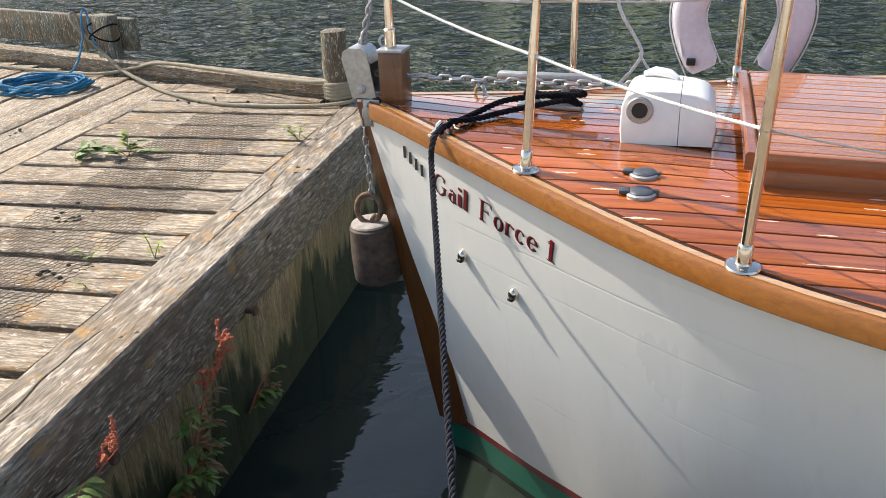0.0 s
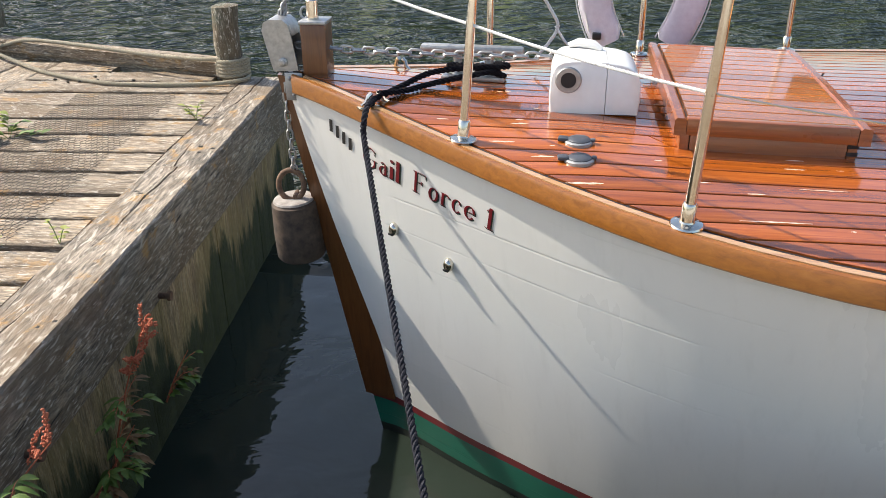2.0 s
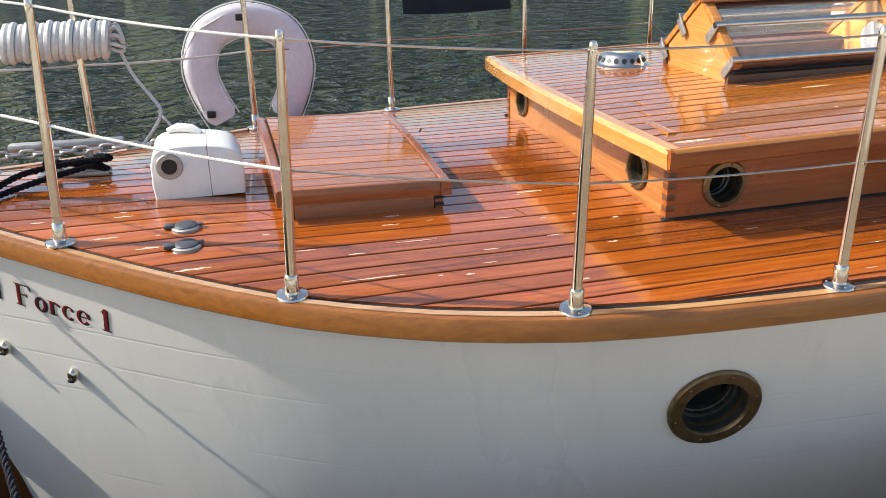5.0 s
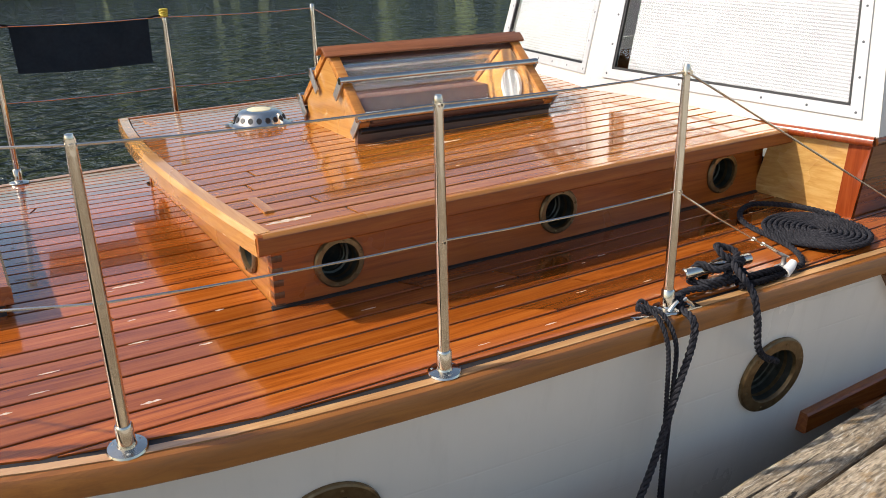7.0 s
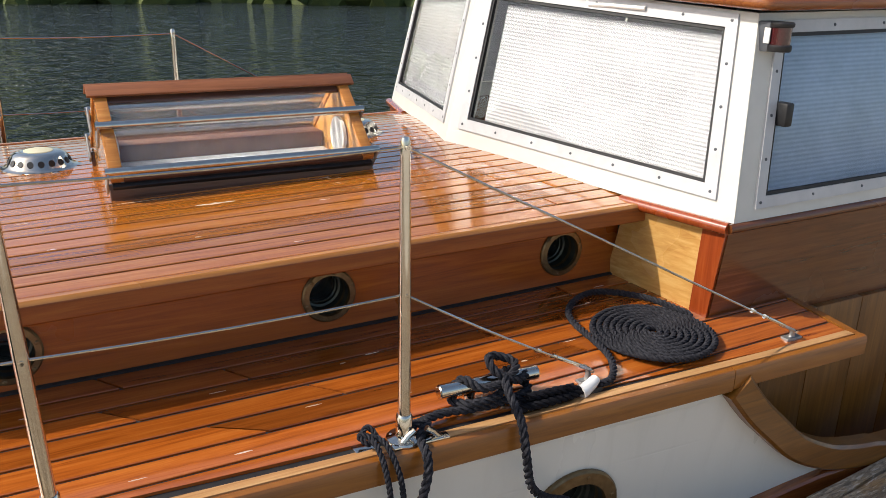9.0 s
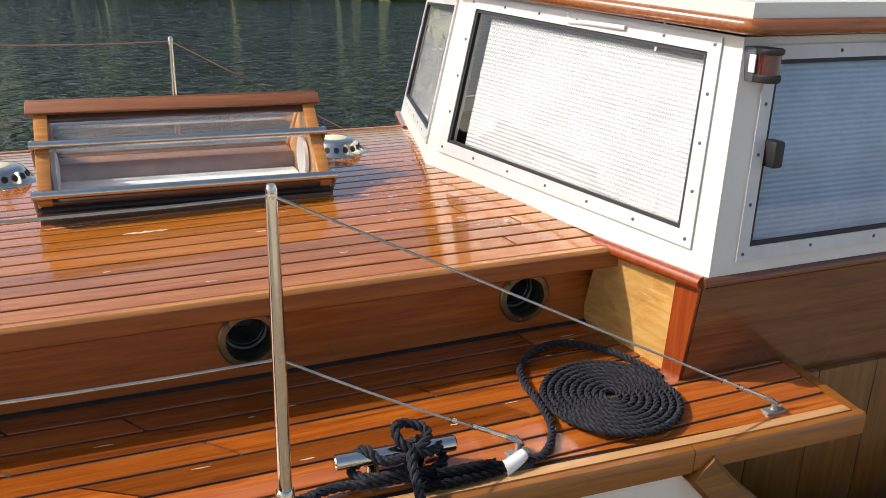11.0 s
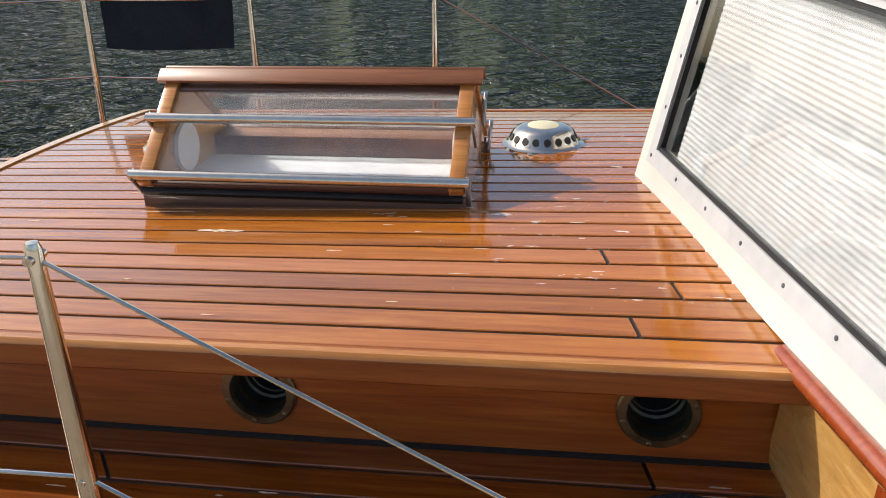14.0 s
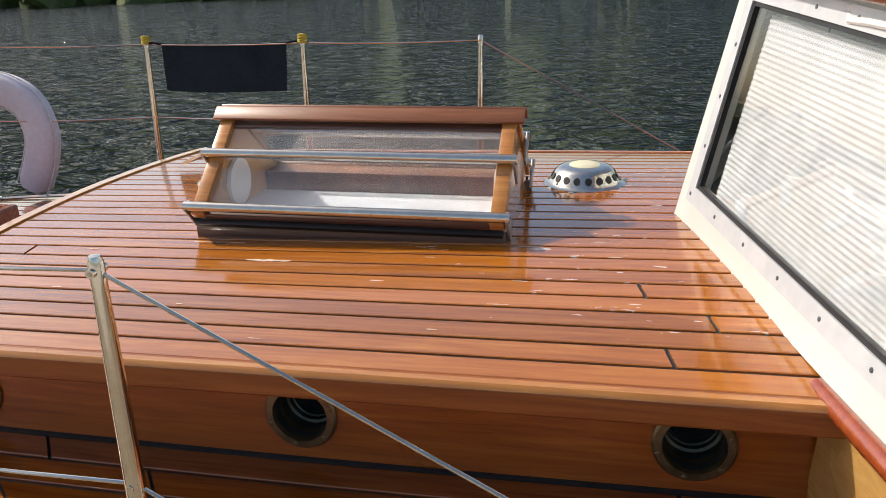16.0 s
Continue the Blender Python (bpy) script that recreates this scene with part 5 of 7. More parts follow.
# ---- skylight ----
sk = boat_thing("skylight", (2.548, 0.0, 1.676), "wooden gabled skylight with glass panes and steel bars", "skylight")
SL, SH, SW, SB = 0.738, 0.232, 0.2, 0.06
for x0 in (0.02, SL - 0.042):
    bm = bmesh.new()
    prof = [(-SW + 0.012, -0.02), (SW - 0.012, -0.02), (SW - 0.012, SB), (0.0, SH - 0.012), (-SW + 0.012, SB)]
    a = [bm.verts.new((x0, y, z)) for y, z in prof]
    b = [bm.verts.new((x0 + 0.022, y, z)) for y, z in prof]
    bm.faces.new(a), bm.faces.new(b[::-1])
    for i in range(5):
        bm.faces.new((a[i], a[(i + 1) % 5], b[(i + 1) % 5], b[i]))
    part("gable", bm, M["cabin_y"], sk, "pale varnished gable end")
for s in (-1, 1):
    bm = bmesh.new()
    box(bm, (0.012, s * SW - 0.01, -0.03), (SL - 0.012, s * SW + 0.01, 0.03), 0.003)
    part("side_rail", bm, M["sash"], sk)
    slope = Vector((0, s * SW, SB - SH)).normalized()
    nrm = Vector((0, s * (SH - SB), SW)).normalized()
    Ls = math.hypot(SW, SH - SB) + 0.03
    ridge = Vector((0, 0, SH))
    def slab(x0, x1, a0, a1, th, lift=0.0, bev=0.002):
        bm = bmesh.new()
        f = Matrix((Vector((1, 0, 0)), slope, nrm)).transposed().to_4x4()
        box(bm, (x0, a0, lift), (x1, a1, lift + th), bev, Matrix.Translation(ridge) @ f)
        return bm
    for x0 in (0.014, SL - 0.046):
        part("rafter", slab(x0, x0 + 0.032, 0.0, Ls, 0.02, -0.004), M["cabin_front"], sk)
    part("bottom_sash", slab(0.046, SL - 0.046, Ls - 0.03, Ls, 0.014, -0.006), M["sash"], sk)
    part("top_sash", slab(0.046, SL - 0.046, 0.02, 0.045, 0.012, -0.005), M["sash"], sk)
    pane = part("pane", slab(0.044, SL - 0.044, 0.04, Ls - 0.028, 0.004, 0.0, 0), M["glass_dusty"], sk)
    pane.visible_shadow = False
    part("ridge_board", slab(-0.003, SL + 0.003, -0.003, 0.034, 0.009, 0.016), M["ridge"], sk, "brown varnished ridge board")
    part("seal", slab(0.018, SL - 0.018, Ls - 0.002, Ls + 0.012, 0.014, -0.02), M["black"], sk)
    for a in (0.135, Ls - 0.012):
        bm = bmesh.new()
        p = ridge + slope * a + nrm * 0.026
        tube(bm, [p + Vector((0.002, 0, 0)), p + Vector((SL - 0.002, 0, 0))], 0.0112, 16)
        part("guard_bar", bm, M["steel"], sk, "polished steel guard bar")
        for x in (0.008, SL - 0.008):
            bm = bmesh.new()
            f = Matrix((Vector((1, 0, 0)), slope, nrm)).transposed().to_4x4()
            box(bm, (x - 0.003, a - 0.014, -0.05), (x + 0.003, a + 0.014, 0.03), 0.002, Matrix.Translation(ridge) @ f)
            part("bracket", bm, M["galv"], sk)
bm = bmesh.new()
box(bm, (0.04, -SW + 0.015, -0.01), (SL - 0.046, SW - 0.092, 0.012), 0.004)
part("inner_sill", bm, M["inside_white"], sk, "white inner sill")
bm = bmesh.new()
box(bm, (0.046, SW - 0.09, -0.01), (SL - 0.046, SW - 0.012, 0.06), 0.004)
part("inner_lining", bm, M["lining"], sk)
for x in (0.044, SL - 0.057):
    bm = bmesh.new()
    lathe(bm, (x, -0.045, 0.075), (1, 0, 0), [(0.0, 0.0), (0.056, 0.0), (0.056, 0.01), (0.042, 0.014), (0.02, 0.012), (0.0, 0.014)], 30)
    part("fan_disc", bm, M["plastic"], sk, "white round ventilator inside the gable")

# mushroom vents
mv = thing("mushroom_vent", BOAT @ pose(3.408, 0.27, roof_z(3.408, 0.27)) @ Matrix.Diagonal((0.93, 0.93, 1.05, 1)), "domed steel roof vent with round holes and cream top", "roof vent", "roof vents")
bm = bmesh.new()
lathe(bm, (0, 0, 0), (0, 0, 1), [(0.112, -0.002), (0.112, 0.003), (0.102, 0.005), (0.096, 0.01), (0.08, 0.035), (0.073, 0.041), (0.06, 0.045), (0.042, 0.046)], 40)
part("dome", bm, M["steel"], mv)
bm = bmesh.new()
lathe(bm, (0, 0, 0.0435), (0, 0, 1), [(0.043, 0), (0.043, 0.003), (0.04, 0.0045), (0, 0.005)], 32)
part("top_disc", bm, M["cream"], mv, "cream top disc")
for i in range(18):
    a = 2 * math.pi * i / 18
    bm = bmesh.new()
    d = Vector((math.cos(a), math.sin(a), 0.6)).normalized()
    p = Vector((0.0885 * math.cos(a), 0.0885 * math.sin(a), 0.0225))
    lathe(bm, p, d, [(0.0095, -0.004), (0.0095, 0.0012), (0.0, 0.0012)], 14)
    part("vent_hole", bm, M["black"], mv)
for i in range(3):
    a = 2.1 * i + 0.3
    bm = bmesh.new()
    lathe(bm, (0.118 * math.cos(a), 0.118 * math.sin(a), 0), (0, 0, 1), [(0.011, -0.001), (0.011, 0.004), (0.004, 0.006), (0, 0.006)], 12)
    part("lug", bm, M["steel"], mv)
copy_thing(mv, BOAT @ pose(2.425, 0.268, roof_z(2.425, 0.268), 0, 0, 30))

# ---- aft cleat and ropes ----
ac = boat_thing("deck_cleat", (3.168, -1.068, deck_z(3.168, -1.068)), "polished steel deck cleat wrapped with dark rope", "cleat", turn=(0, 0, -2.5))
bm = bmesh.new()
tube(bm, [(-0.117, 0, 0.05), (-0.114, 0, 0.05), (0.114, 0, 0.05), (0.117, 0, 0.05)], lambda s: 0.0155 if 0.1 < s < 0.9 else 0.0125, 18)
part("bar", bm, M["steel"], ac)
for x in (-0.045, 0.045):
    bm = bmesh.new()
    lathe(bm, (x, 0, -0.004), (0, 0, 1), [(0.022, 0), (0.012, 0.012), (0.012, 0.045)], 14)
    part("leg", bm, M["steel"], ac)
C0 = Vector((3.168, -1.068, deck_z(3.168, -1.068)))
def at(c, *ps):
    return [c + Vector(p) for p in ps]
bm = bmesh.new()
R = 0.0098
rope(bm, at(C0, (-0.2, -0.035, 0.014), (-0.12, -0.02, 0.016), (-0.06, -0.032, 0.018), (0.02, -0.034, 0.018), (0.085, -0.02, 0.02), (0.09, 0.02, 0.024), (0.02, 0.03, 0.022), (-0.06, 0.028, 0.024), (-0.085, 0.0, 0.025), (-0.05, -0.036, 0.03), (0.01, -0.03, 0.036), (0.05, 0.0, 0.066), (0.04, 0.03, 0.045), (-0.02, 0.034, 0.03), (-0.075, 0.02, 0.04), (-0.06, 0.004, 0.068), (-0.035, -0.026, 0.056), (0.01, -0.032, 0.06), (0.05, -0.02, 0.075), (0.062, 0.008, 0.082), (0.03, 0.026, 0.092), (0.0, 0.005, 0.1), (0.005, -0.022, 0.08), (0.05, -0.03, 0.058), (0.085, -0.01, 0.055)), R)
solo("cleat_rope", bm, M["rope_navy"], BOAT, "dark laid rope in figure-eight turns round the cleat", "rope", "mooring ropes")
bm = bmesh.new()
rope(bm, at(C0, (0.02, -0.02, 0.075), (0.012, -0.06, 0.052), (0.01, -0.112, 0.014), (0.012, -0.134, -0.05), (0.03, -0.132, -0.13), (0.075, -0.12, -0.18), (0.13, -0.112, -0.21), (0.15, -0.108, -0.222)), R)
solo("hanging_rope_end", bm, M["rope_navy"], BOAT, "dark rope end hanging over the rail to a porthole", "rope", "mooring ropes")
bm = bmesh.new()
rope(bm, at(C0, (0.03, -0.045, 0.012), (0.1, -0.05, 0.014), (0.16, -0.052, 0.014), (0.2, -0.056, 0.014)), R)
rope(bm, at(C0, (0.02, -0.065, 0.011), (0.1, -0.07, 0.012), (0.17, -0.066, 0.012), (0.205, -0.06, 0.014)), R)
rope(bm, at(C0, (0.06, -0.055, 0.026), (0.12, -0.06, 0.028), (0.18, -0.058, 0.024)), R)
solo("spliced_rope", bm, M["rope_black"], BOAT, "thick spliced black rope lying along the deck edge", "rope", "mooring ropes")
# white taped end of the splice
bm = bmesh.new()
tube(bm, at(C0, (0.196, -0.06, 0.01), (0.205, -0.06, 0.012), (0.228, -0.055, 0.02), (0.242, -0.05, 0.026)), lambda q: 0.017 - 0.006 * q, 12)
solo("rope_whipping", bm, M["plastic"], BOAT, "white tape round the end of the spliced black rope", "tape")
# flat coil with its tail
cc = Vector((3.69, -0.988, deck_z(3.69, -0.988) + 0.009))
pts = []
turns, r0 = 9.0, 0.012
for i in range(int(turns * 28)):
    a = 2 * math.pi * i / 28
    rad = r0 + (0.157 - r0) * i / (turns * 28)
    pts.append(cc + Vector((rad * math.cos(-a), rad * math.sin(-a), 0.002 * math.sin(3 * a) * 0.5)))
tail = [(3.83, -0.93), (3.79, -0.83), (3.7, -0.755), (3.62, -0.765), (3.555, -0.815), (3.53, -0.88), (3.525, -0.96), (3.515, -1.03), (3.49, -1.08), (3.455, -1.115), (3.42, -1.12)]
bm = bmesh.new()
rope(bm, pts, 0.0084, 0.04, seg=5, step=0.005)
rope(bm, [pts[-1]] + [Vector((u, v, deck_z(u, v) + 0.011)) for u, v in tail], 0.0088, 0.042, seg=6)
solo("coiled_rope", bm, M["rope_navy"], BOAT, "flat spiral coil of dark rope lying on the deck", "rope", "mooring ropes")
# small fairlead at the foot of the last stanchion
fl = boat_thing("rail_fairlead", (2.978, -1.132, 1.374), "steel fairlead screwed to the rail", "fairlead", turn=(0, 0, -3))
bm = bmesh.new()
box(bm, (-0.06, -0.012, 0), (0.06, 0.012, 0.007), 0.003)
part("plate", bm, M["steel"], fl)
for s in (-1, 1):
    bm = bmesh.new()
    tube(bm, [(s * 0.04, 0, 0.004), (s * 0.026, 0, 0.02), (s * 0.012, 0, 0.03)], 0.006, 8)
    part("horn", bm, M["steel"], fl)
bm = bmesh.new()
g = Vector((2.978, -1.132, 1.384))
rope(bm, [C0 + Vector((-0.18, -0.035, 0.014)), g + Vector((0.03, 0.03, 0.012)), g, g + Vector((-0.01, -0.05, -0.01)), g + Vector((-0.02, -0.065, -0.06)), Vector((2.915, -1.2, 1.2)), Vector((2.83, -1.22, 1.02)), Vector((2.69, -1.27, 0.86)), Vector((2.55, -1.36, 0.72))], R)
solo("stern_mooring_line", bm, M["rope_navy"], BOAT, "dark mooring rope leading down from the rail", "rope", "mooring ropes")
bm = bmesh.new()
e = Vector((2.873, -1.1, 1.382))
rope(bm, at(e, (-0.01, 0.0, 0.01), (0.01, 0.01, 0.028), (0.022, -0.005, 0.014), (0.0, -0.02, 0.01), (-0.012, -0.004, 0.024), (0.006, -0.02, 0.02), (0.012, -0.055, 0.0), (0.016, -0.085, -0.06), (0.03, -0.082, -0.2), (0.05, -0.07, -0.42), (0.07, -0.05, -0.75)), 0.0062)
rope(bm, at(e, (0.0, -0.01, 0.022), (0.022, -0.02, 0.016), (0.032, -0.05, 0.004), (0.042, -0.085, -0.06), (0.046, -0.084, -0.2), (0.058, -0.07, -0.42), (0.085, -0.05, -0.75)), 0.0062)
solo("fender_lanyard", bm, M["rope_navy"], BOAT, "doubled thin dark cord knotted at the rail", "cord", "mooring ropes")
bm = bmesh.new()
box(bm, (2.85, -1.115, 1.368), (2.895, -1.085, 1.376), 0.003)
solo("lanyard_eye", bm, M["steel"], BOAT, "small steel eye plate on the deck edge", "deck fitting")

# ---- horseshoe buoy, throwing line, cloth ----
hb_ = boat_thing("horseshoe_buoy", (1.112, 0.91, 1.405), "white canvas horseshoe lifebuoy hung on a stanchion", "lifebuoy", turn=(-4, 0, 0))
bm = bmesh.new()
ln = spline([(-0.12, 0, 0.015), (-0.172, 0, 0.13), (-0.19, 0, 0.24), (-0.14, 0, 0.355), (0.0, 0, 0.405), (0.14, 0, 0.355), (0.19, 0, 0.24), (0.172, 0, 0.13), (0.12, 0, 0.015)], 0.02)
rows = []
for i, p in enumerate(ln):
    t = (ln[min(i + 1, len(ln) - 1)] - ln[max(0, i - 1)]).normalized()
    nx = Vector((-t.z, 0, t.x))
    k = min(i, len(ln) - 1 - i)
    w = 0.064 * (1 if k > 1 else (0.72, 0.93)[k])
    sec = []
    for j in range(20):
        a = 2 * math.pi * j / 20
        cx, cy = math.cos(a), math.sin(a)
        sec.append(bm.verts.new(p + nx * (w * math.copysign(abs(cx) ** 0.7, cx)) + Vector((0, 0.042 * math.copysign(abs(cy) ** 0.6, cy), 0))))
    rows.append(sec)
for a, b in zip(rows, rows[1:]):
    for j in range(20):
        bm.faces.new((a[j], a[(j + 1) % 20], b[(j + 1) % 20], b[j]))
bm.faces.new(rows[0]), bm.faces.new(rows[-1][::-1])
part("cover", bm, M["canvas"], hb_)
for off in (0.07, -0.066):
    bm = bmesh.new()
    tube(bm, [p + Vector((-(ln[min(i + 1, len(ln) - 1)] - ln[max(0, i - 1)]).normalized().z, 0, (ln[min(i + 1, len(ln) - 1)] - ln[max(0, i - 1)]).normalized().x)) * off + Vector((0, -0.02, 0)) for i, p in enumerate(ln)], 0.003, 6)
    part("piping", bm, M["rope_white"], hb_)
bm = bmesh.new()
tube(bm, [(-0.2, -0.044, 0.06), (-0.225, -0.03, 0.16), (-0.252, -0.02, 0.27), (-0.19, -0.042, 0.37), (-0.08, -0.05, 0.425)], 0.004, 7)
part("lanyard", bm, M["rope_white"], hb_)
for p in ((-0.17, -0.05, 0.05), (-0.02, -0.09, 0.42)):
    bm = bmesh.new()
    box(bm, tuple(a - 0.016 for a in p), tuple(a + b for a, b in zip(p, (0.018, 0.03, 0.01))), 0.004)
    part("buckle", bm, M["black"], hb_)

tl = boat_thing("throwing_line", (0.52, 0.41, 1.835), "bundle of white throwing rope tied to a stanchion", "rope")
for i in range(15):
    bm = bmesh.new()
    x = -0.16 + i * 0.021
    rr_ = 0.052 + 0.004 * math.sin(i * 2.3)
    tube(bm, [(x + 0.01 * math.sin(a), rr_ * math.cos(a) - 0.045, rr_ * math.sin(a)) for a in (2 * math.pi * j / 18 for j in range(18))], 0.0115, 7, True)
    part("turn", bm, M["rope_white"], tl)
bm = bmesh.new()
for j in range(9):
    a = 2 * math.pi * j / 9
    tube(bm, spline([(0.14, 0.03 * math.cos(a) - 0.045, 0.03 * math.sin(a)), (0.17, 0.045 * math.cos(a) - 0.045, 0.045 * math.sin(a)), (0.185, 0.02 * math.cos(a) - 0.045, 0.02 * math.sin(a) - 0.02)], 0.008), 0.0055, 6)
part("loop_ends", bm, M["rope_white"], tl)
bm = bmesh.new()
rope(bm, [(0.17, -0.045, -0.04), (0.2, -0.05, -0.12), (0.245, -0.06, -0.19), (0.27, -0.07, -0.24), (0.245, -0.08, -0.29), (0.215, -0.09, -0.325), (0.2, -0.1, -0.345)], 0.006)
rope(bm, [(0.262, -0.07, -0.24), (0.3, -0.09, -0.29), (0.36, -0.13, -0.335), (0.39, -0.15, -0.345)], 0.0045)
part("tail", bm, M["rope_white"], tl)
bm = bmesh.new()
box(bm, (0.022, -0.02, -0.008), (0.07, 0.02, 0.02), 0.005)
part("clip", bm, M["black"], tl)

bm = bmesh.new()
nx_, nz_ = 24, 10
a0_, a1_ = on_post("far", 2, 0.582), on_post("far", 3, 0.582)
rows = []
for j in range(nz_ + 1):
    row = []
    for i in range(nx_ + 1):
        s, t = i / nx_, j / nz_
        p = a0_.lerp(a1_, 0.1 + 0.8 * s) + Vector((0.012 * t * (0.5 - s), -0.02 * t + 0.006 * math.sin(7 * s + 2 * t) * t, -0.175 * t - 0.006 * 4 * s * (1 - s)))
        row.append(bm.verts.new(p))
    rows.append(row)
for a, b in zip(rows, rows[1:]):
    for i in range(nx_):
        bm.faces.new((a[i], a[i + 1], b[i + 1], b[i]))
bmesh.ops.solidify(bm, geom=list(bm.faces), thickness=0.002)
cloth = boat_thing("cloth_panel", (0, 0, 0), "plain navy cloth panel tied between two stanchions", "cloth panel")
part("cloth", bm, M["navy"], cloth)
for i, (p, q) in enumerate(((a0_, 0.1), (a1_, 0.9))):
    c = a0_.lerp(a1_, q) + Vector((0, 0, -0.004))
    bm = bmesh.new()
    rope(bm, [c, c.lerp(p, 0.5) + Vector((0, -0.008, 0.004)), p], 0.004)
    part("tie", bm, M["rope_black"], cloth)
    bm = bmesh.new()
    for k in range(4):
        tube(bm, [p + Vector((0.014 * math.cos(a), 0.014 * math.sin(a), 0.004 + k * 0.006 + 0.004 * math.sin(a + k))) for a in (2 * math.pi * j / 10 for j in range(10))], 0.0045, 6, True)
    part("tape", bm, M["yellow"], cloth, "yellow tape tied on the stanchion top")

# ---- side lamp, latch, wiper ----
lamp = boat_thing("navigation_lamp", (3.985, -0.955, 2.106), "black side navigation lamp with a red lens", "lamp", turn=(0, 0, 0))
for z, h in ((-0.034, 0.016), (0.022, 0.012)):
    bm = bmesh.new()
    lathe(bm, (0.013, -0.014, z), (0, 0, 1), [(0.0, 0), (0.026, 0), (0.028, 0.003), (0.028, h - 0.003), (0.025, h), (0, h)], 24)
    part("housing", bm, M["black"], lamp)
bm = bmesh.new()
lathe(bm, (0.013, -0.014, -0.018), (0, 0, 1), [(0.0235, 0), (0.0235, 0.04)], 24)
part("lens", bm, M["red_lens"], lamp, "dark red lens")
bm = bmesh.new()
box(bm, (-0.014, -0.004, -0.016), (-0.011, 0.014, 0.02), 0.001)
part("white_plate", bm, M["plastic"], lamp)
bm = bmesh.new()
box(bm, (-0.012, 0.0, -0.036), (0.038, 0.05, 0.034), 0.003)
part("bracket", bm, M["grey_plastic"], lamp)
bm = bmesh.new()
box(bm, (4.027, -0.995, 1.892), (4.054, -0.955, 1.95), 0.005)
solo("window_latch", bm, M["black"], BOAT, "black plastic window latch on the side window", "latch")
bm = bmesh.new()
tube(bm, [(3.84, -0.42, 2.165), (3.835, -0.44, 2.15), (3.85, -0.5, 2.152), (3.88, -0.62, 2.15)], 0.006, 8)
lathe(bm, (3.845, -0.42, 2.175), (0.3, 0, -1), [(0.014, 0), (0.014, 0.02), (0.008, 0.03), (0, 0.03)], 14)
solo("window_wiper", bm, M["plastic"], BOAT, "white wiper arm at the top of the windscreen", "wiper")

# ---- fittings and lettering on the hull ----
for i, (u, z, k) in enumerate(((0.324, 1.079, "steel"), (0.511, 1.028, "black"))):
    v = hull_v(u, z)
    yaw = math.degrees(math.atan2(hull_v(u + 0.05, z) - hull_v(u - 0.05, z), 0.1))
    ob = boat_thing("hull_scoop", (u, -v, z), "small shell-shaped skin fitting on the hull", "skin fitting", "skin fittings", (0, 0, -yaw))
    bm = bmesh.new()
    rows = []
    for j in range(9):
        a = math.pi / 2 * j / 8
        hgt, rad = 0.02 * math.sin(a), 0.0165 * math.cos(a) ** 0.6 if j < 8 else 0.001
        rows.append([bm.verts.new((rad * math.cos(b), -hgt - 0.002, rad * 1.35 * math.sin(b))) for b in (2 * math.pi * q / 18 for q in range(18))])
    for a, b in zip(rows, rows[1:]):
        for q in range(18):
            bm.faces.new((a[q], a[(q + 1) % 18], b[(q + 1) % 18], b[q]))
    part("shell", bm, M["steel"], ob)
    bm = bmesh.new()
    lathe(bm, (0, -0.019, -0.012), (0, -0.6, -1), [(0.0, 0.0), (0.011, 0.0), (0.008, 0.006), (0, 0.006)], 14)
    part("mouth", bm, M["black"], ob)


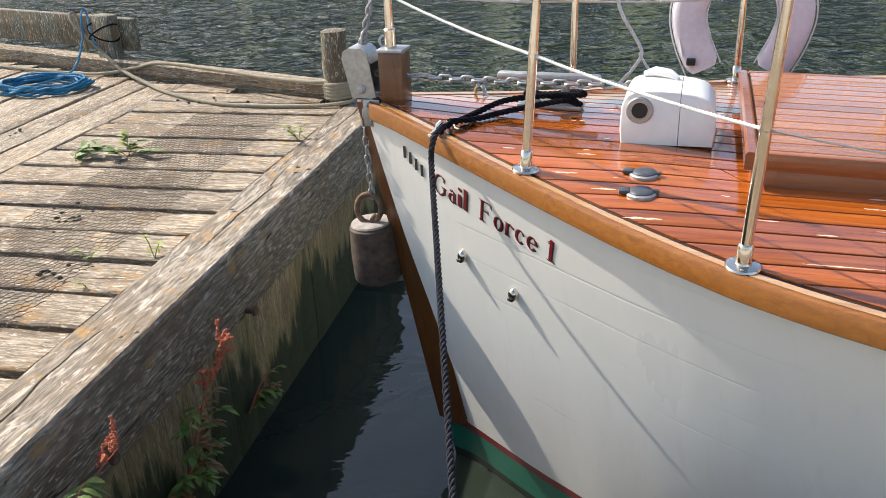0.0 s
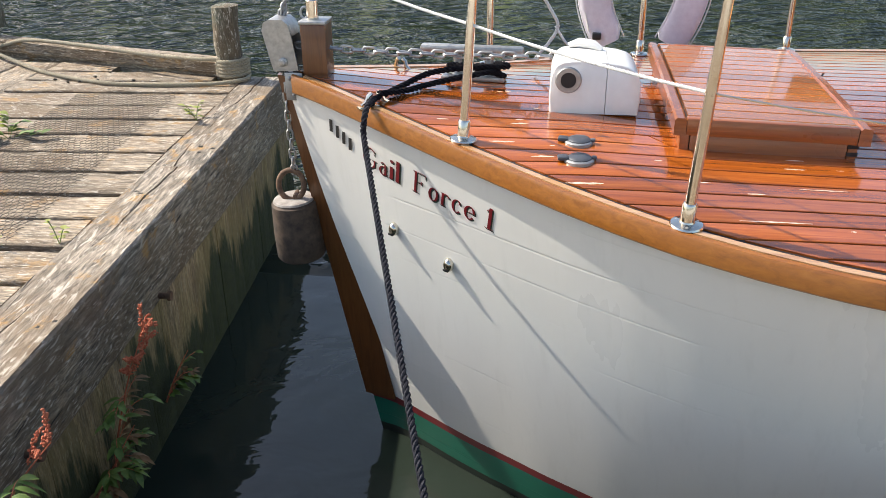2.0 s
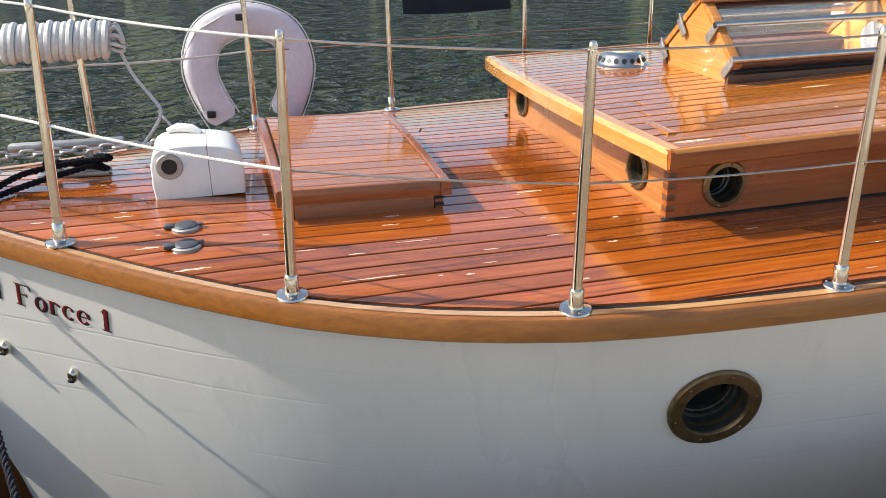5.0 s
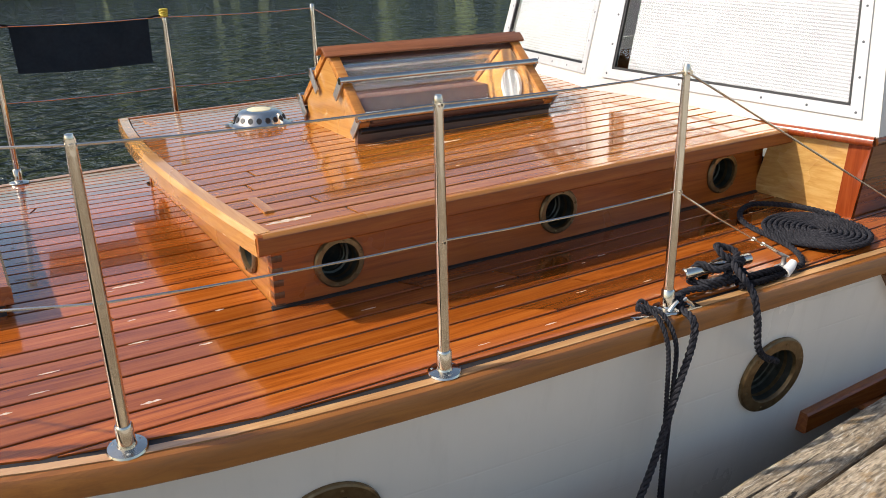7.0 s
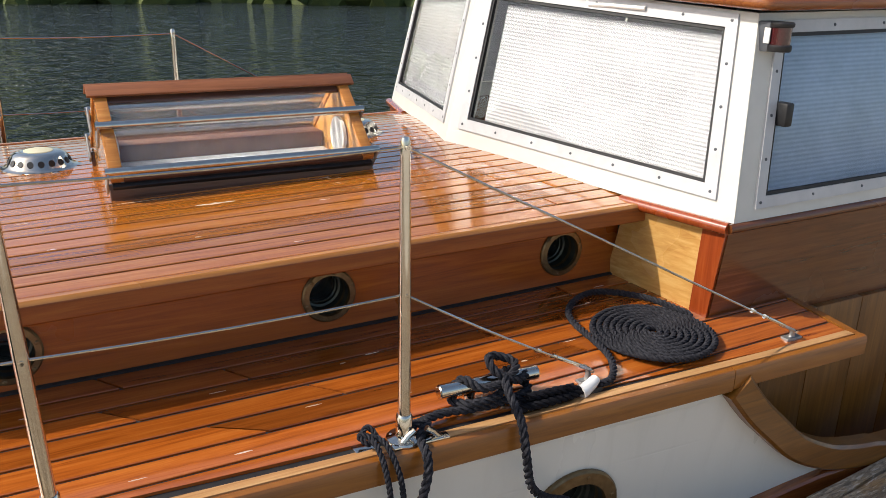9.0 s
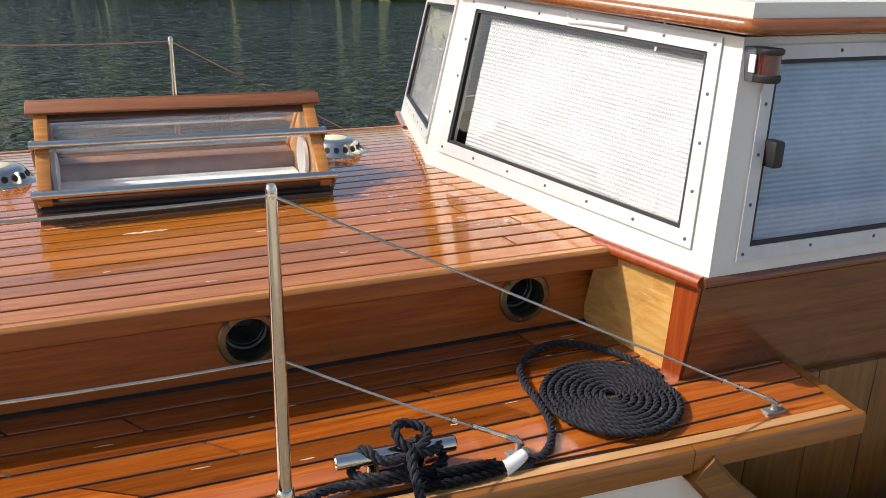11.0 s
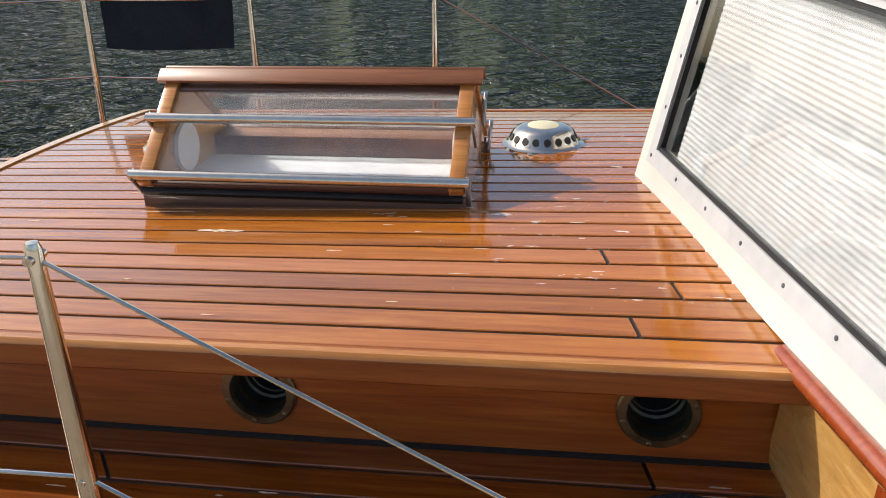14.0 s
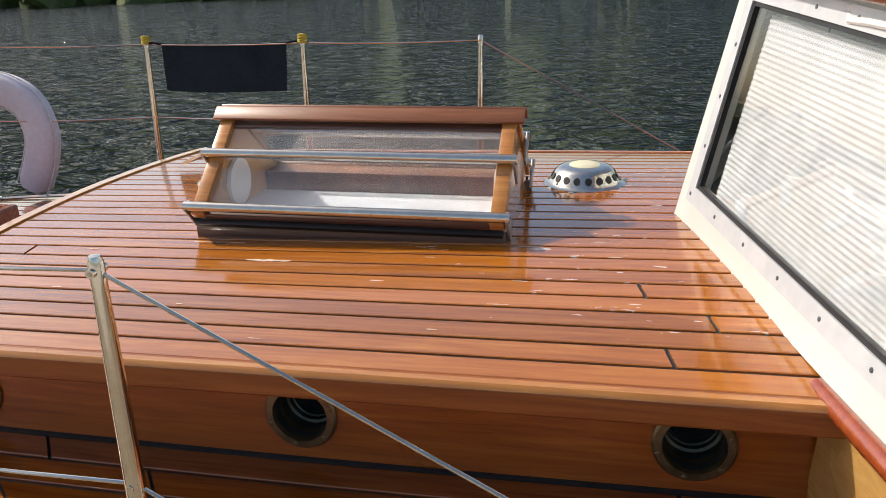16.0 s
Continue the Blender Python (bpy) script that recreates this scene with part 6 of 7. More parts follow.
def serif_letter(ch):
    """Strokes of a seriffed letter in a box one wide; capitals are one high. Each stroke is a run of (x, y, half-width)."""
    def arc(cx, cy, rx, ry, a0, a1, thick=0.085, thin=0.03, n=14):
        out = []
        for i in range(n + 1):
            a = radians(a0 + (a1 - a0) * i / n)
            out.append((cx + rx * math.cos(a), cy + ry * math.sin(a), thin + (thick - thin) * abs(math.cos(a))))
        return out

    def stem(x, y0, y1, w=0.1):
        return [(x, y0, w), (x, y1, w)]

    def bar(x0, x1, y, w=0.025):
        return [(x0, y, w), (x1, y, w)]

    return {
        "G": [arc(0.5, 0.5, 0.42, 0.48, 48, 325), stem(0.84, 0.12, 0.44, 0.07), bar(0.62, 1.0, 0.44), stem(0.8, 0.7, 0.92, 0.03)],
        "a": [arc(0.46, 0.2, 0.34, 0.2, 20, 340, 0.09), [(0.2, 0.52, 0.06), (0.45, 0.6, 0.03), (0.68, 0.5, 0.1), (0.7, 0.03, 0.1)], bar(0.66, 0.98, 0.02)],
        "i": [stem(0.5, 0.02, 0.6, 0.17), bar(0.1, 0.95, 0.02), bar(0.1, 0.6, 0.59), stem(0.5, 0.8, 0.92, 0.17)],
        "l": [stem(0.5, 0.02, 1.0, 0.17), bar(0.1, 0.95, 0.02), bar(0.1, 0.6, 0.98)],
        "F": [stem(0.26, 0.02, 0.98), bar(0.04, 0.5, 0.02), bar(0.04, 0.95, 0.98), stem(0.93, 0.78, 0.98, 0.03), bar(0.3, 0.7, 0.53), stem(0.7, 0.44, 0.62, 0.03)],
        "o": [arc(0.5, 0.3, 0.38, 0.3, 0, 360, 0.1)],
        "r": [stem(0.28, 0.02, 0.6, 0.11), bar(0.02, 0.6, 0.02), bar(0.02, 0.3, 0.59), arc(0.62, 0.34, 0.34, 0.25, 160, 50, 0.05, 0.05, 8), stem(0.86, 0.46, 0.56, 0.08)],
        "c": [arc(0.52, 0.3, 0.38, 0.3, 45, 320, 0.1), stem(0.8, 0.42, 0.52, 0.06)],
        "e": [arc(0.5, 0.3, 0.38, 0.3, 0, 325, 0.1), bar(0.2, 0.86, 0.32)],
        "1": [stem(0.52, 0.02, 1.0, 0.13), bar(0.08, 0.98, 0.02), [(0.52, 0.97, 0.05), (0.12, 0.8, 0.03)]],
    }[ch]


def painted_letter(ch, u0, u1, z0, slope, high, du, dz, out):
    """One letter laid on the near side of the hull."""
    bm = bmesh.new()
    wide = u1 - u0
    for run in serif_letter(ch):
        line = []
        for (x0, y0, w0), (x1, y1, w1) in zip(run, run[1:]):
            line += [(x0 + (x1 - x0) * i / 3, y0 + (y1 - y0) * i / 3, w0 + (w1 - w0) * i / 3) for i in range(3)]
        line.append(run[-1])
        rows = []
        for i, (x, y, w) in enumerate(line):
            xa, ya, _ = line[max(0, i - 1)]
            xb, yb, _ = line[min(len(line) - 1, i + 1)]
            tx, ty = (xb - xa) * wide, (yb - ya) * high
            d = math.hypot(tx, ty) or 1.0
            half = w * 0.033
            row = []
            for k in (-1, 1):
                h = y * high + k * half * tx / d
                u = u0 + x * wide - k * half * ty / d + 0.12 * h + du
                z = z0 + slope * (u - u0) + h + dz
                row.append(bm.verts.new((u, -hull_v(u, z) - out, z)))
            rows.append(row)
        for p, q in zip(rows, rows[1:]):
            bm.faces.new((p[0], p[1], q[1], q[0]))
    return bm


name = boat_thing("boat_name", (0, 0, 0), "painted boat name in dark red with black and green shadow", "lettering")
for ch, u0, u1 in (("G", 0.222, 0.272), ("a", 0.28, 0.312), ("i", 0.315, 0.331), ("l", 0.336, 0.352), ("F", 0.392, 0.437), ("o", 0.446, 0.478), ("r", 0.483, 0.513), ("c", 0.519, 0.55), ("e", 0.557, 0.591), ("1", 0.618, 0.646)):
    z0 = lerp_table(u0, [(0.2, 1.277), (0.263, 1.267), (0.351, 1.251), (0.598, 1.214), (0.65, 1.206)])
    for key, du, dz, out in (("letter_green", 0.0042, -0.0042, 0.0022), ("letter_black", 0.0024, -0.0024, 0.0028), ("letter_red", 0.0, 0.0, 0.0034)):
        part("letter", painted_letter(ch, u0, u1, z0, -0.16, 0.072, du, dz, out), M[key], name, smooth=False)
reg = boat_thing("registration_mark", (0, 0, 0), "black registration mark painted near the stem", "lettering")
for i in range(4):
    bm = bmesh.new()
    u, z = 0.106 + 0.0225 * i, 1.351 - 0.0145 * i
    rows = []
    for j in range(5):
        zz = z + 0.042 * j / 4
        rows.append([bm.verts.new((uu, -hull_v(uu, zz) - 0.003, zz)) for uu in (u + 0.09 * 0.042 * j / 4, u + 0.012 + 0.09 * 0.042 * j / 4)])
    for a, b in zip(rows, rows[1:]):
        bm.faces.new((a[0], a[1], b[1], b[0]))
    part("bar", bm, M["letter_black"], reg, smooth=False)

# ---- pier and quay ----
PZ = 0.95                        # height of the boards
prng = random.Random(21)


def kerb_y(x):
    return 3.40 - 0.36 * (x + 0.27)


def board_mesh(x0, x1, y0, y1, z, thick, n, along="x", jig=0.003, seed=0):
    """A weathered board with uneven edges and a slightly cupped top."""
    r = random.Random(seed)
    bm = bmesh.new()
    rows = []
    for i in range(n + 1):
        s = i / n
        d = [r.uniform(-jig, jig) for _ in range(4)]
        if along == "x":
            x = x0 + (x1 - x0) * s
            sec = [(x, y0 + d[0], z - thick), (x, y0 + d[0], z - 0.006 + d[2] * 0.5), (x, y0 + 0.007 + d[0], z + d[2]), (x, (y0 + y1) / 2, z - 0.002 + d[2] * 0.5), (x, y1 - 0.007 + d[1], z + d[3]), (x, y1 + d[1], z - 0.006 + d[3] * 0.5), (x, y1 + d[1], z - thick)]
        else:
            y = y0 + (y1 - y0) * s
            sec = [(x0 + d[0], y, z - thick), (x0 + d[0], y, z - 0.006), (x0 + 0.007 + d[0], y, z + d[2]), ((x0 + x1) / 2, y, z - 0.002), (x1 - 0.007 + d[1], y, z + d[3]), (x1 + d[1], y, z - 0.006), (x1 + d[1], y, z - thick)]
        rows.append([bm.verts.new(p) for p in sec])
    for a, b in zip(rows, rows[1:]):
        for i in range(6):
            bm.faces.new((a[i], a[i + 1], b[i + 1], b[i]))
    bm.faces.new(rows[0]), bm.faces.new(rows[-1][::-1])
    return bm


pier = thing("pier", PIER, "weathered grey timber pier with a heavy edge beam", "pier", kind="structure")
bm = bmesh.new()
pts = [(-5.0, -0.5), (-0.24, -0.5), (-0.24, 3.36), (-5.0, kerb_y(-5.0))]
for z in (PZ - 0.3, 0.0):
    bm.faces.new([bm.verts.new((x, y, z)) for x, y in pts])
vs = list(bm.verts)
for i in range(4):
    bm.faces.new((vs[i], vs[(i + 1) % 4], vs[4 + (i + 1) % 4], vs[4 + i]))
part("substructure", bm, M["under"], pier, "dark wet timber below the boards")
# cross boards between the edge beam and the seam
y, k = -0.31, 0
while y < 3.8:
    w = 0.21 + prng.uniform(-0.01, 0.008)
    x1 = min(-0.236, -0.27 - (y + w * 0.5 - 3.4) / 0.36) if y + w > 3.3 else -0.236
    if x1 > -1.4:
        part("board", board_mesh(-1.498 + prng.uniform(-0.015, 0.004), x1, y, y + w, PZ + prng.uniform(-0.004, 0.004), 0.045, 14, "x", 0.003, k), M["pier_board"], pier)
    y += w + prng.uniform(0.03, 0.042)
    k += 1
# long boards beyond the seam
x = -1.515
while x > -4.4:
    w = 0.235 + prng.uniform(-0.01, 0.01)
    part("board", board_mesh(x - w, x, -0.4, kerb_y(x) - 0.06, PZ + prng.uniform(-0.004, 0.004), 0.045, 26, "y", 0.003, k), M["pier_long"], pier)
    x -= w + prng.uniform(0.012, 0.02)
    k += 1
# edge beam, in two lengths, with a split that wanders along its top
def beam(x0, x1, y0, y1, z0, z1, n, seed, jig=0.003, split=True):
    r = random.Random(seed)
    bm = bmesh.new()
    rows = []
    w = x1 - x0
    for i in range(n + 1):
        yy = y0 + (y1 - y0) * i / n
        d = [r.uniform(-jig, jig) for _ in range(6)]
        c = x0 + w * (0.44 + 0.07 * math.sin(yy * 2.9 + seed) + 0.025 * math.sin(yy * 11.0) + 0.012 * math.sin(yy * 31.0))
        g = (0.0026 + 0.0022 * math.sin(yy * 4.1 + 1.0)) if split else 0.0005
        g = max(0.0004, g)
        rows.append([bm.verts.new(p) for p in ((x0, yy, z0), (x0 + d[0], yy, z1 - 0.012), (x0 + 0.012, yy, z1 + d[1] * 0.5), (c - g, yy, z1 - 0.001 + d[2] * 0.4), (c, yy, z1 - 5 * g), (c + g, yy, z1 - 0.001 + d[2] * 0.2), (x1 - 0.009 + d[3] * 0.5, yy, z1 + d[4] * 0.4), (x1 + d[3] * 0.4, yy, z1 - 0.009), (x1, yy, z0))])
    for a, b in zip(rows, rows[1:]):
        for i in range(9):
            bm.faces.new((a[i], a[(i + 1) % 9], b[(i + 1) % 9], b[i]))
    bm.faces.new(rows[0]), bm.faces.new(rows[-1][::-1])
    return bm


part("edge_beam", beam(-0.232, 0.0, -0.33, 1.9, PZ - 0.1, PZ + 0.012, 90, 3), M["pier_cap"], pier, "split and lichen-spotted edge beam", smooth=False)
part("edge_beam", beam(-0.232, 0.0, 1.904, 3.42, PZ - 0.1, PZ + 0.01, 60, 4), M["pier_cap"], pier, smooth=False)
# face: a waling, tinted dark for the beam's shade, then upright boards
bm = bmesh.new()
box(bm, (-0.1, -0.33, PZ - 0.29), (-0.012, 3.4, PZ - 0.104), 0.004)
part("waling", bm, M["waling"], pier)
y = -0.4
while y < 3.38:
    w = prng.uniform(0.15, 0.19)
    bm = bmesh.new()
    box(bm, (-0.07, y, -0.3), (-0.02 + prng.uniform(-0.0015, 0.0015), y + w - 0.0015, PZ - 0.25), 0.0015)
    part("face_board", bm, M["pier_face"], pier)
    y += w
bm = bmesh.new()
box(bm, (-1.2, 3.36, -0.3), (-0.05, 3.40, PZ - 0.1), 0.005)
part("end_boards", bm, M["pier_face"], pier)
for (y_, z_) in ((1.3, 0.68), (0.35, 0.73)):
    bm = bmesh.new()
    lathe(bm, (0.0, y_, z_), (1, 0, 0), [(0.012, -0.02), (0.012, 0.02), (0.02, 0.022), (0.018, 0.034), (0, 0.036)], 10)
    part("bolt_head", bm, M["rust"], pier)

# kerb along the oblique end
ang = math.degrees(math.atan(-0.36))
kerb = thing("kerb_beam", PIER @ pose(-0.33, 3.46, PZ, 0, 0, 180 + ang), "grey timber kerb beam along the pier end", "kerb", kind="structure")
bm = beam(-0.06, 0.06, 0.0, 4.6, 0.03, 0.1, 60, 8)
bm.transform(Matrix.Rotation(radians(-90), 4, "Z"))
part("beam", bm, M["pier_board"], kerb, smooth=False)
bm = bmesh.new()
box(bm, (0.05, -0.035, -0.03), (4.6, 0.03, 0.032), 0.004)
part("bearer", bm, M["pier_board"], kerb)
bm = bmesh.new()
box(bm, (0, 0.065, -0.9), (4.6, 0.11, -0.02), 0.006)
part("fascia", bm, M["pier_face"], kerb)

bm = bmesh.new()
frames, r = [], random.Random(3)
for i in range(14):
    z = -0.4 + 0.83 * i / 13 + (0.4 if i else 0)
    frames.append((Vector((0.01 * math.sin(i), 0.008 * math.cos(i * 2), -0.9 + 1.32 * i / 13)), Vector((1, 0, 0)), Vector((0, 1, 0)), 0.072 + r.uniform(-0.003, 0.003), 0.07 + r.uniform(-0.003, 0.003)))
frames.append((Vector((0, 0, 0.428)), Vector((1, 0, 0)), Vector((0, 1, 0)), 0.05, 0.05))
rings(bm, frames, 18)
solo("mooring_post", bm, M["pile"], PIER @ pose(-0.28, 3.37, PZ, 1, -2, 0), "short round weathered mooring post with rope turns", "mooring post")

rail = thing("pier_rail", PIER @ pose(-2.27, 4.17, PZ, 0, 0, 180 + ang), "grey timber post and rail at the pier end", "railing")
bm = bmesh.new()
box(bm, (-0.085, -0.05, -0.4), (0.085, 0.05, 0.4), 0.012)
part("post", bm, M["pile"], rail)
bm = bmesh.new()
box(bm, (-0.2, -0.115, 0.14), (2.6, -0.052, 0.37), 0.01)
part("rail_board", bm, M["pile"], rail)
bm = bmesh.new()
box(bm, (2.1, -0.05, -0.4), (2.27, 0.05, 0.4), 0.012)
part("post", bm, M["pile"], rail)
for a in (-28, 30):
    bm = bmesh.new()
    f = pose(0, 0.03, 0.28, 0, a, 0)
    tube(bm, [f @ Vector((0.12 * math.cos(t), 0.1 * math.sin(t), 0)) for t in (2 * math.pi * j / 24 for j in range(24))], 0.006, 6, True)
    part("lashing", bm, M["rope_black"], rail)

# ropes on the pier
Z0 = PZ + 0.016
pc = Vector((-0.28, 3.37, 0))
bm = bmesh.new()
turns = [pc + Vector((0.086 * math.cos(a), 0.086 * math.sin(a), PZ + 0.03 + 0.1 * a / (2 * math.pi * 5))) for a in (2 * math.pi * 5 * i / 70 for i in range(71))]
rope(bm, turns, 0.0125, 0.06)
rope(bm, [turns[-1], (-0.4, 3.33, PZ + 0.13), (-0.8, 3.5, PZ + 0.115), (-1.3, 3.72, PZ + 0.12), (-1.75, 3.9, PZ + 0.115), (-2.0, 3.98, PZ + 0.06), (-2.3, 3.98, PZ + 0.02), (-2.9, 4.1, PZ + 0.02), (-3.8, 4.4, PZ + 0.02)], 0.0125, 0.06)
rope(bm, [turns[0], (-0.2, 3.27, PZ + 0.03), (-0.42, 3.22, Z0), (-0.93, 3.22, Z0), (-1.4, 3.44, Z0), (-1.8, 3.75, Z0 + 0.01), (-2.12, 4.0, PZ + 0.06), (-2.33, 4.1, PZ + 0.19), (-2.5, 4.14, PZ + 0.33), (-2.56, 4.2, PZ + 0.4), (-2.58, 4.3, PZ + 0.36), (-2.58, 4.34, PZ + 0.1)], 0.0125, 0.06)
solo("mooring_rope", bm, M["rope_tan"], PIER, "thick pale weathered rope wound round the pile", "rope", "mooring ropes")
bm = bmesh.new()
r = random.Random(9)
bc = Vector((-2.42, 3.5, Z0))
loop = []
for i in range(150):
    a = 2 * math.pi * i / 17
    rad = 0.2 + 0.07 * math.sin(i * 0.37) + r.uniform(-0.02, 0.02)
    loop.append(bc + Vector((1.35 * rad * math.cos(a) + 0.03 * math.sin(i * 0.2), rad * math.sin(a), 0.05 * i / 150 + 0.012 * math.sin(i * 1.3))))
rope(bm, loop, 0.0085, 0.05, seg=5)
rope(bm, [loop[-1], bc + Vector((0.05, 0.3, 0.05)), bc + Vector((0.02, 0.55, 0.22)), bc + Vector((-0.02, 0.66, 0.39)), bc + Vector((-0.06, 0.78, 0.38)), bc + Vector((0.08, 0.6, 0.2)), bc + Vector((0.2, 0.62, 0.08)), bc + Vector((0.34, 0.6, 0.02))], 0.008, 0.05, seg=5)
solo("blue_rope", bm, M["rope_blue"], PIER, "tangled heap of bright blue rope on the boards", "rope")

# wire netting stapled to the boards
bm = bmesh.new()
cw, chh, r = 0.026, 0.0225, random.Random(5)
def wire_bit(p, q):
    d = (q - p).normalized()
    s = Vector((-d.y, d.x, 0)) * 0.0012
    up = Vector((0, 0, 0.002))
    a = [bm.verts.new(v) for v in (p - s, p + s, p + up)]
    b = [bm.verts.new(v) for v in (q - s, q + s, q + up)]
    for i in range(3):
        bm.faces.new((a[i], a[(i + 1) % 3], b[(i + 1) % 3], b[i]))
def node(i, j):
    x = -1.03 + i * cw / 2
    y = 0.25 + j * chh * 1.5 + (0.25 * chh if (i + j) % 2 else -0.25 * chh)
    x += 0.03 * math.sin(y * 1.3)
    return Vector((x, y, PZ + 0.006 + 0.004 * math.sin(x * 31 + y * 17)))
for j in range(84):
    for i in range(43):
        wire_bit(node(i, j), node(i + 1, j))
        if (i + j) % 2:
            wire_bit(node(i, j), node(i, j + 1))
solo("wire_netting", bm, M["netting"], PIER, "thin wire netting laid over the boards", "netting", kind="stuff", smooth=False)


# ---- weeds ----
def leaf(bm, p, d, length, width, curl=0.25):
    """A pointed leaf with a folded midrib."""
    p, d = Vector(p), Vector(d).normalized()
    side = d.cross(Vector((0, 0, 1)))
    side = side.normalized() if side.length > 0.05 else Vector((1, 0, 0))
    up = side.cross(d).normalized()
    rows = []
    for s, w in ((0.0, 0.12), (0.25, 0.8), (0.5, 1.0), (0.78, 0.62), (1.0, 0.03)):
        c = p + d * (length * s) - Vector((0, 0, 1)) * (curl * length * s * s)
        rows.append([bm.verts.new(c - side * width * w / 2 + up * width * 0.12 * w), bm.verts.new(c), bm.verts.new(c + side * width * w / 2 + up * width * 0.12 * w)])
    for a, b in zip(rows, rows[1:]):
        for i in range(2):
            bm.faces.new((a[i], a[i + 1], b[i + 1], b[i]))


def weed(name, at_, label, n, size, seed, material="leaf", lift=0.5):
    ob = thing(name, PIER @ pose(*at_), label, "plant", "weeds")
    r = random.Random(seed)
    for i in range(n):
        a = r.uniform(0, 6.28)
        tip = Vector((math.cos(a) * size * r.uniform(0.4, 1.3), math.sin(a) * size * r.uniform(0.4, 1.0), size * lift * r.uniform(0.3, 1.1)))
        bm = bmesh.new()
        ln = spline([(0, 0, -0.01), tip * 0.5 + Vector((0, 0, 0.02 * r.random())), tip], 0.02)
        tube(bm, ln, 0.0016, 5)
        part("stem", bm, M["leaf"], ob)
        bm = bmesh.new()
        for k in range(6):
            q = ln[min(len(ln) - 1, int(len(ln) * (0.3 + 0.12 * k)))]
            b = a + r.uniform(-1.6, 1.6)
            leaf(bm, q, (math.cos(b), math.sin(b), r.uniform(0.1, 0.6)), size * r.uniform(0.26, 0.48), size * r.uniform(0.24, 0.4))
        part("leaves", bm, M[material if r.random() < 0.85 else "leaf_yellow"], ob)
    return ob


weed("bramble_sprig", (-1.25, 2.16, PZ + 0.004), "small green leafy weed growing between the boards", 5, 0.15, 1)
weed("bramble_sprig", (-1.03, 2.27, PZ + 0.004), "small green leafy weed growing between the boards", 5, 0.15, 2)
weed("grass_tuft", (-0.25, 2.58, PZ + 0.012), "tiny yellow-green weed beside the edge beam", 3, 0.09, 3, "leaf_yellow", 0.9)
weed("grass_tuft", (-0.262, 1.16, PZ + 0.008), "tiny yellow-green weed beside the edge beam", 2, 0.06, 4, "leaf_yellow", 1.2)
weed("grass_tuft", (-0.5, 1.12, PZ + 0.004), "tiny brown weed between the boards", 2, 0.05, 5, "leaf_yellow", 0.7)
weed("grass_tuft", (-0.39, 0.93, PZ + 0.004), "tiny yellow weed between the boards", 2, 0.035, 6, "leaf_yellow", 0.5)


def dock_plant(at_, height, seed, label, leaves=18, heads=7, reach=0.27):
    """Weed on the pier's face: scraggly leaves below, red seed heads above."""
    ob = thing("dock_weed", PIER @ pose(*at_), label, "plant", "weeds")
    r = random.Random(seed)
    bm = bmesh.new()
    main = spline([(0, 0, 0), (reach * 0.3, 0.01, height * 0.33), (reach * 0.62, 0.04, height * 0.68), (reach, 0.08, height)], 0.02)
    tube(bm, main, lambda s: 0.0045 - 0.003 * s, 6)
    part("stem", bm, M["seed_red"], ob)
    for i in range(heads):
        s = 0.68 + 0.32 * i / heads
        p = main[min(len(main) - 1, int(s * len(main)))]
        a = r.uniform(0, 6.28)
        out = r.uniform(0.05, 0.11)
        tip = p + Vector((abs(out * math.cos(a)) * 0.6, out * math.sin(a), r.uniform(0.01, 0.08))) if i < heads - 1 else p + Vector((0.01, 0, 0.1))
        bm = bmesh.new()
        bend = Vector((0, 0, 0.02 * r.uniform(-1, 1)))
        for k in range(60):
            f = 0.15 + 0.85 * k / 60
            q = p.lerp(tip, f) + bend * math.sin(f * math.pi) + Vector((r.uniform(-0.006, 0.006), r.uniform(-0.006, 0.006), r.uniform(-0.006, 0.006)))
            bmesh.ops.create_icosphere(bm, subdivisions=1, radius=r.uniform(0.002, 0.0045), matrix=Matrix.Translation(q))
        part("seed_head", bm, M["seed_red"], ob)
    # thin side shoots carry the leaves
    for i in range(max(3, leaves // 6)):
        p = main[int(r.uniform(0.02, 0.6) * len(main))]
        a = r.uniform(-1.8, 1.8)
        tip = p + Vector((0.07 * math.cos(a), 0.13 * math.sin(a), r.uniform(-0.03, 0.09)))
        ln = spline([p, p.lerp(tip, 0.5) + Vector((0, 0, 0.015)), tip], 0.015)
        bm = bmesh.new()
        tube(bm, ln, 0.0012, 5)
        part("shoot", bm, M["seed_red"], ob)
        bm = bmesh.new()
        for k in range(8):
            q = ln[min(len(ln) - 1, int(len(ln) * (0.2 + 0.8 * k / 8)))]
            b = a + r.uniform(-1.4, 1.4)
            leaf(bm, q, (math.cos(b), math.sin(b), r.uniform(-0.3, 0.6)), r.uniform(0.028, 0.065), r.uniform(0.011, 0.026), 0.5)
        tagged(part("leaves", bm, M["leaf" if r.random() < 0.65 else "leaf_brown"], ob), kind="stuff")
    return ob


dock_plant((-0.01, 0.72, 0.33), 0.5, 11, "green weed with red seed heads on the pier face", 80, 11, 0.15)
dock_plant((-0.01, 0.62, 0.3), 0.26, 12, "leafy green weed low on the pier face", 60, 0, 0.12)
dock_plant((-0.01, 0.14, 0.66), 0.22, 13, "small weed with red seed heads on the pier face", 10, 4, 0.16)
dock_plant((-0.01, 1.2, 0.28), 0.18, 14, "low grassy weed on the pier face", 40, 0, 0.08)
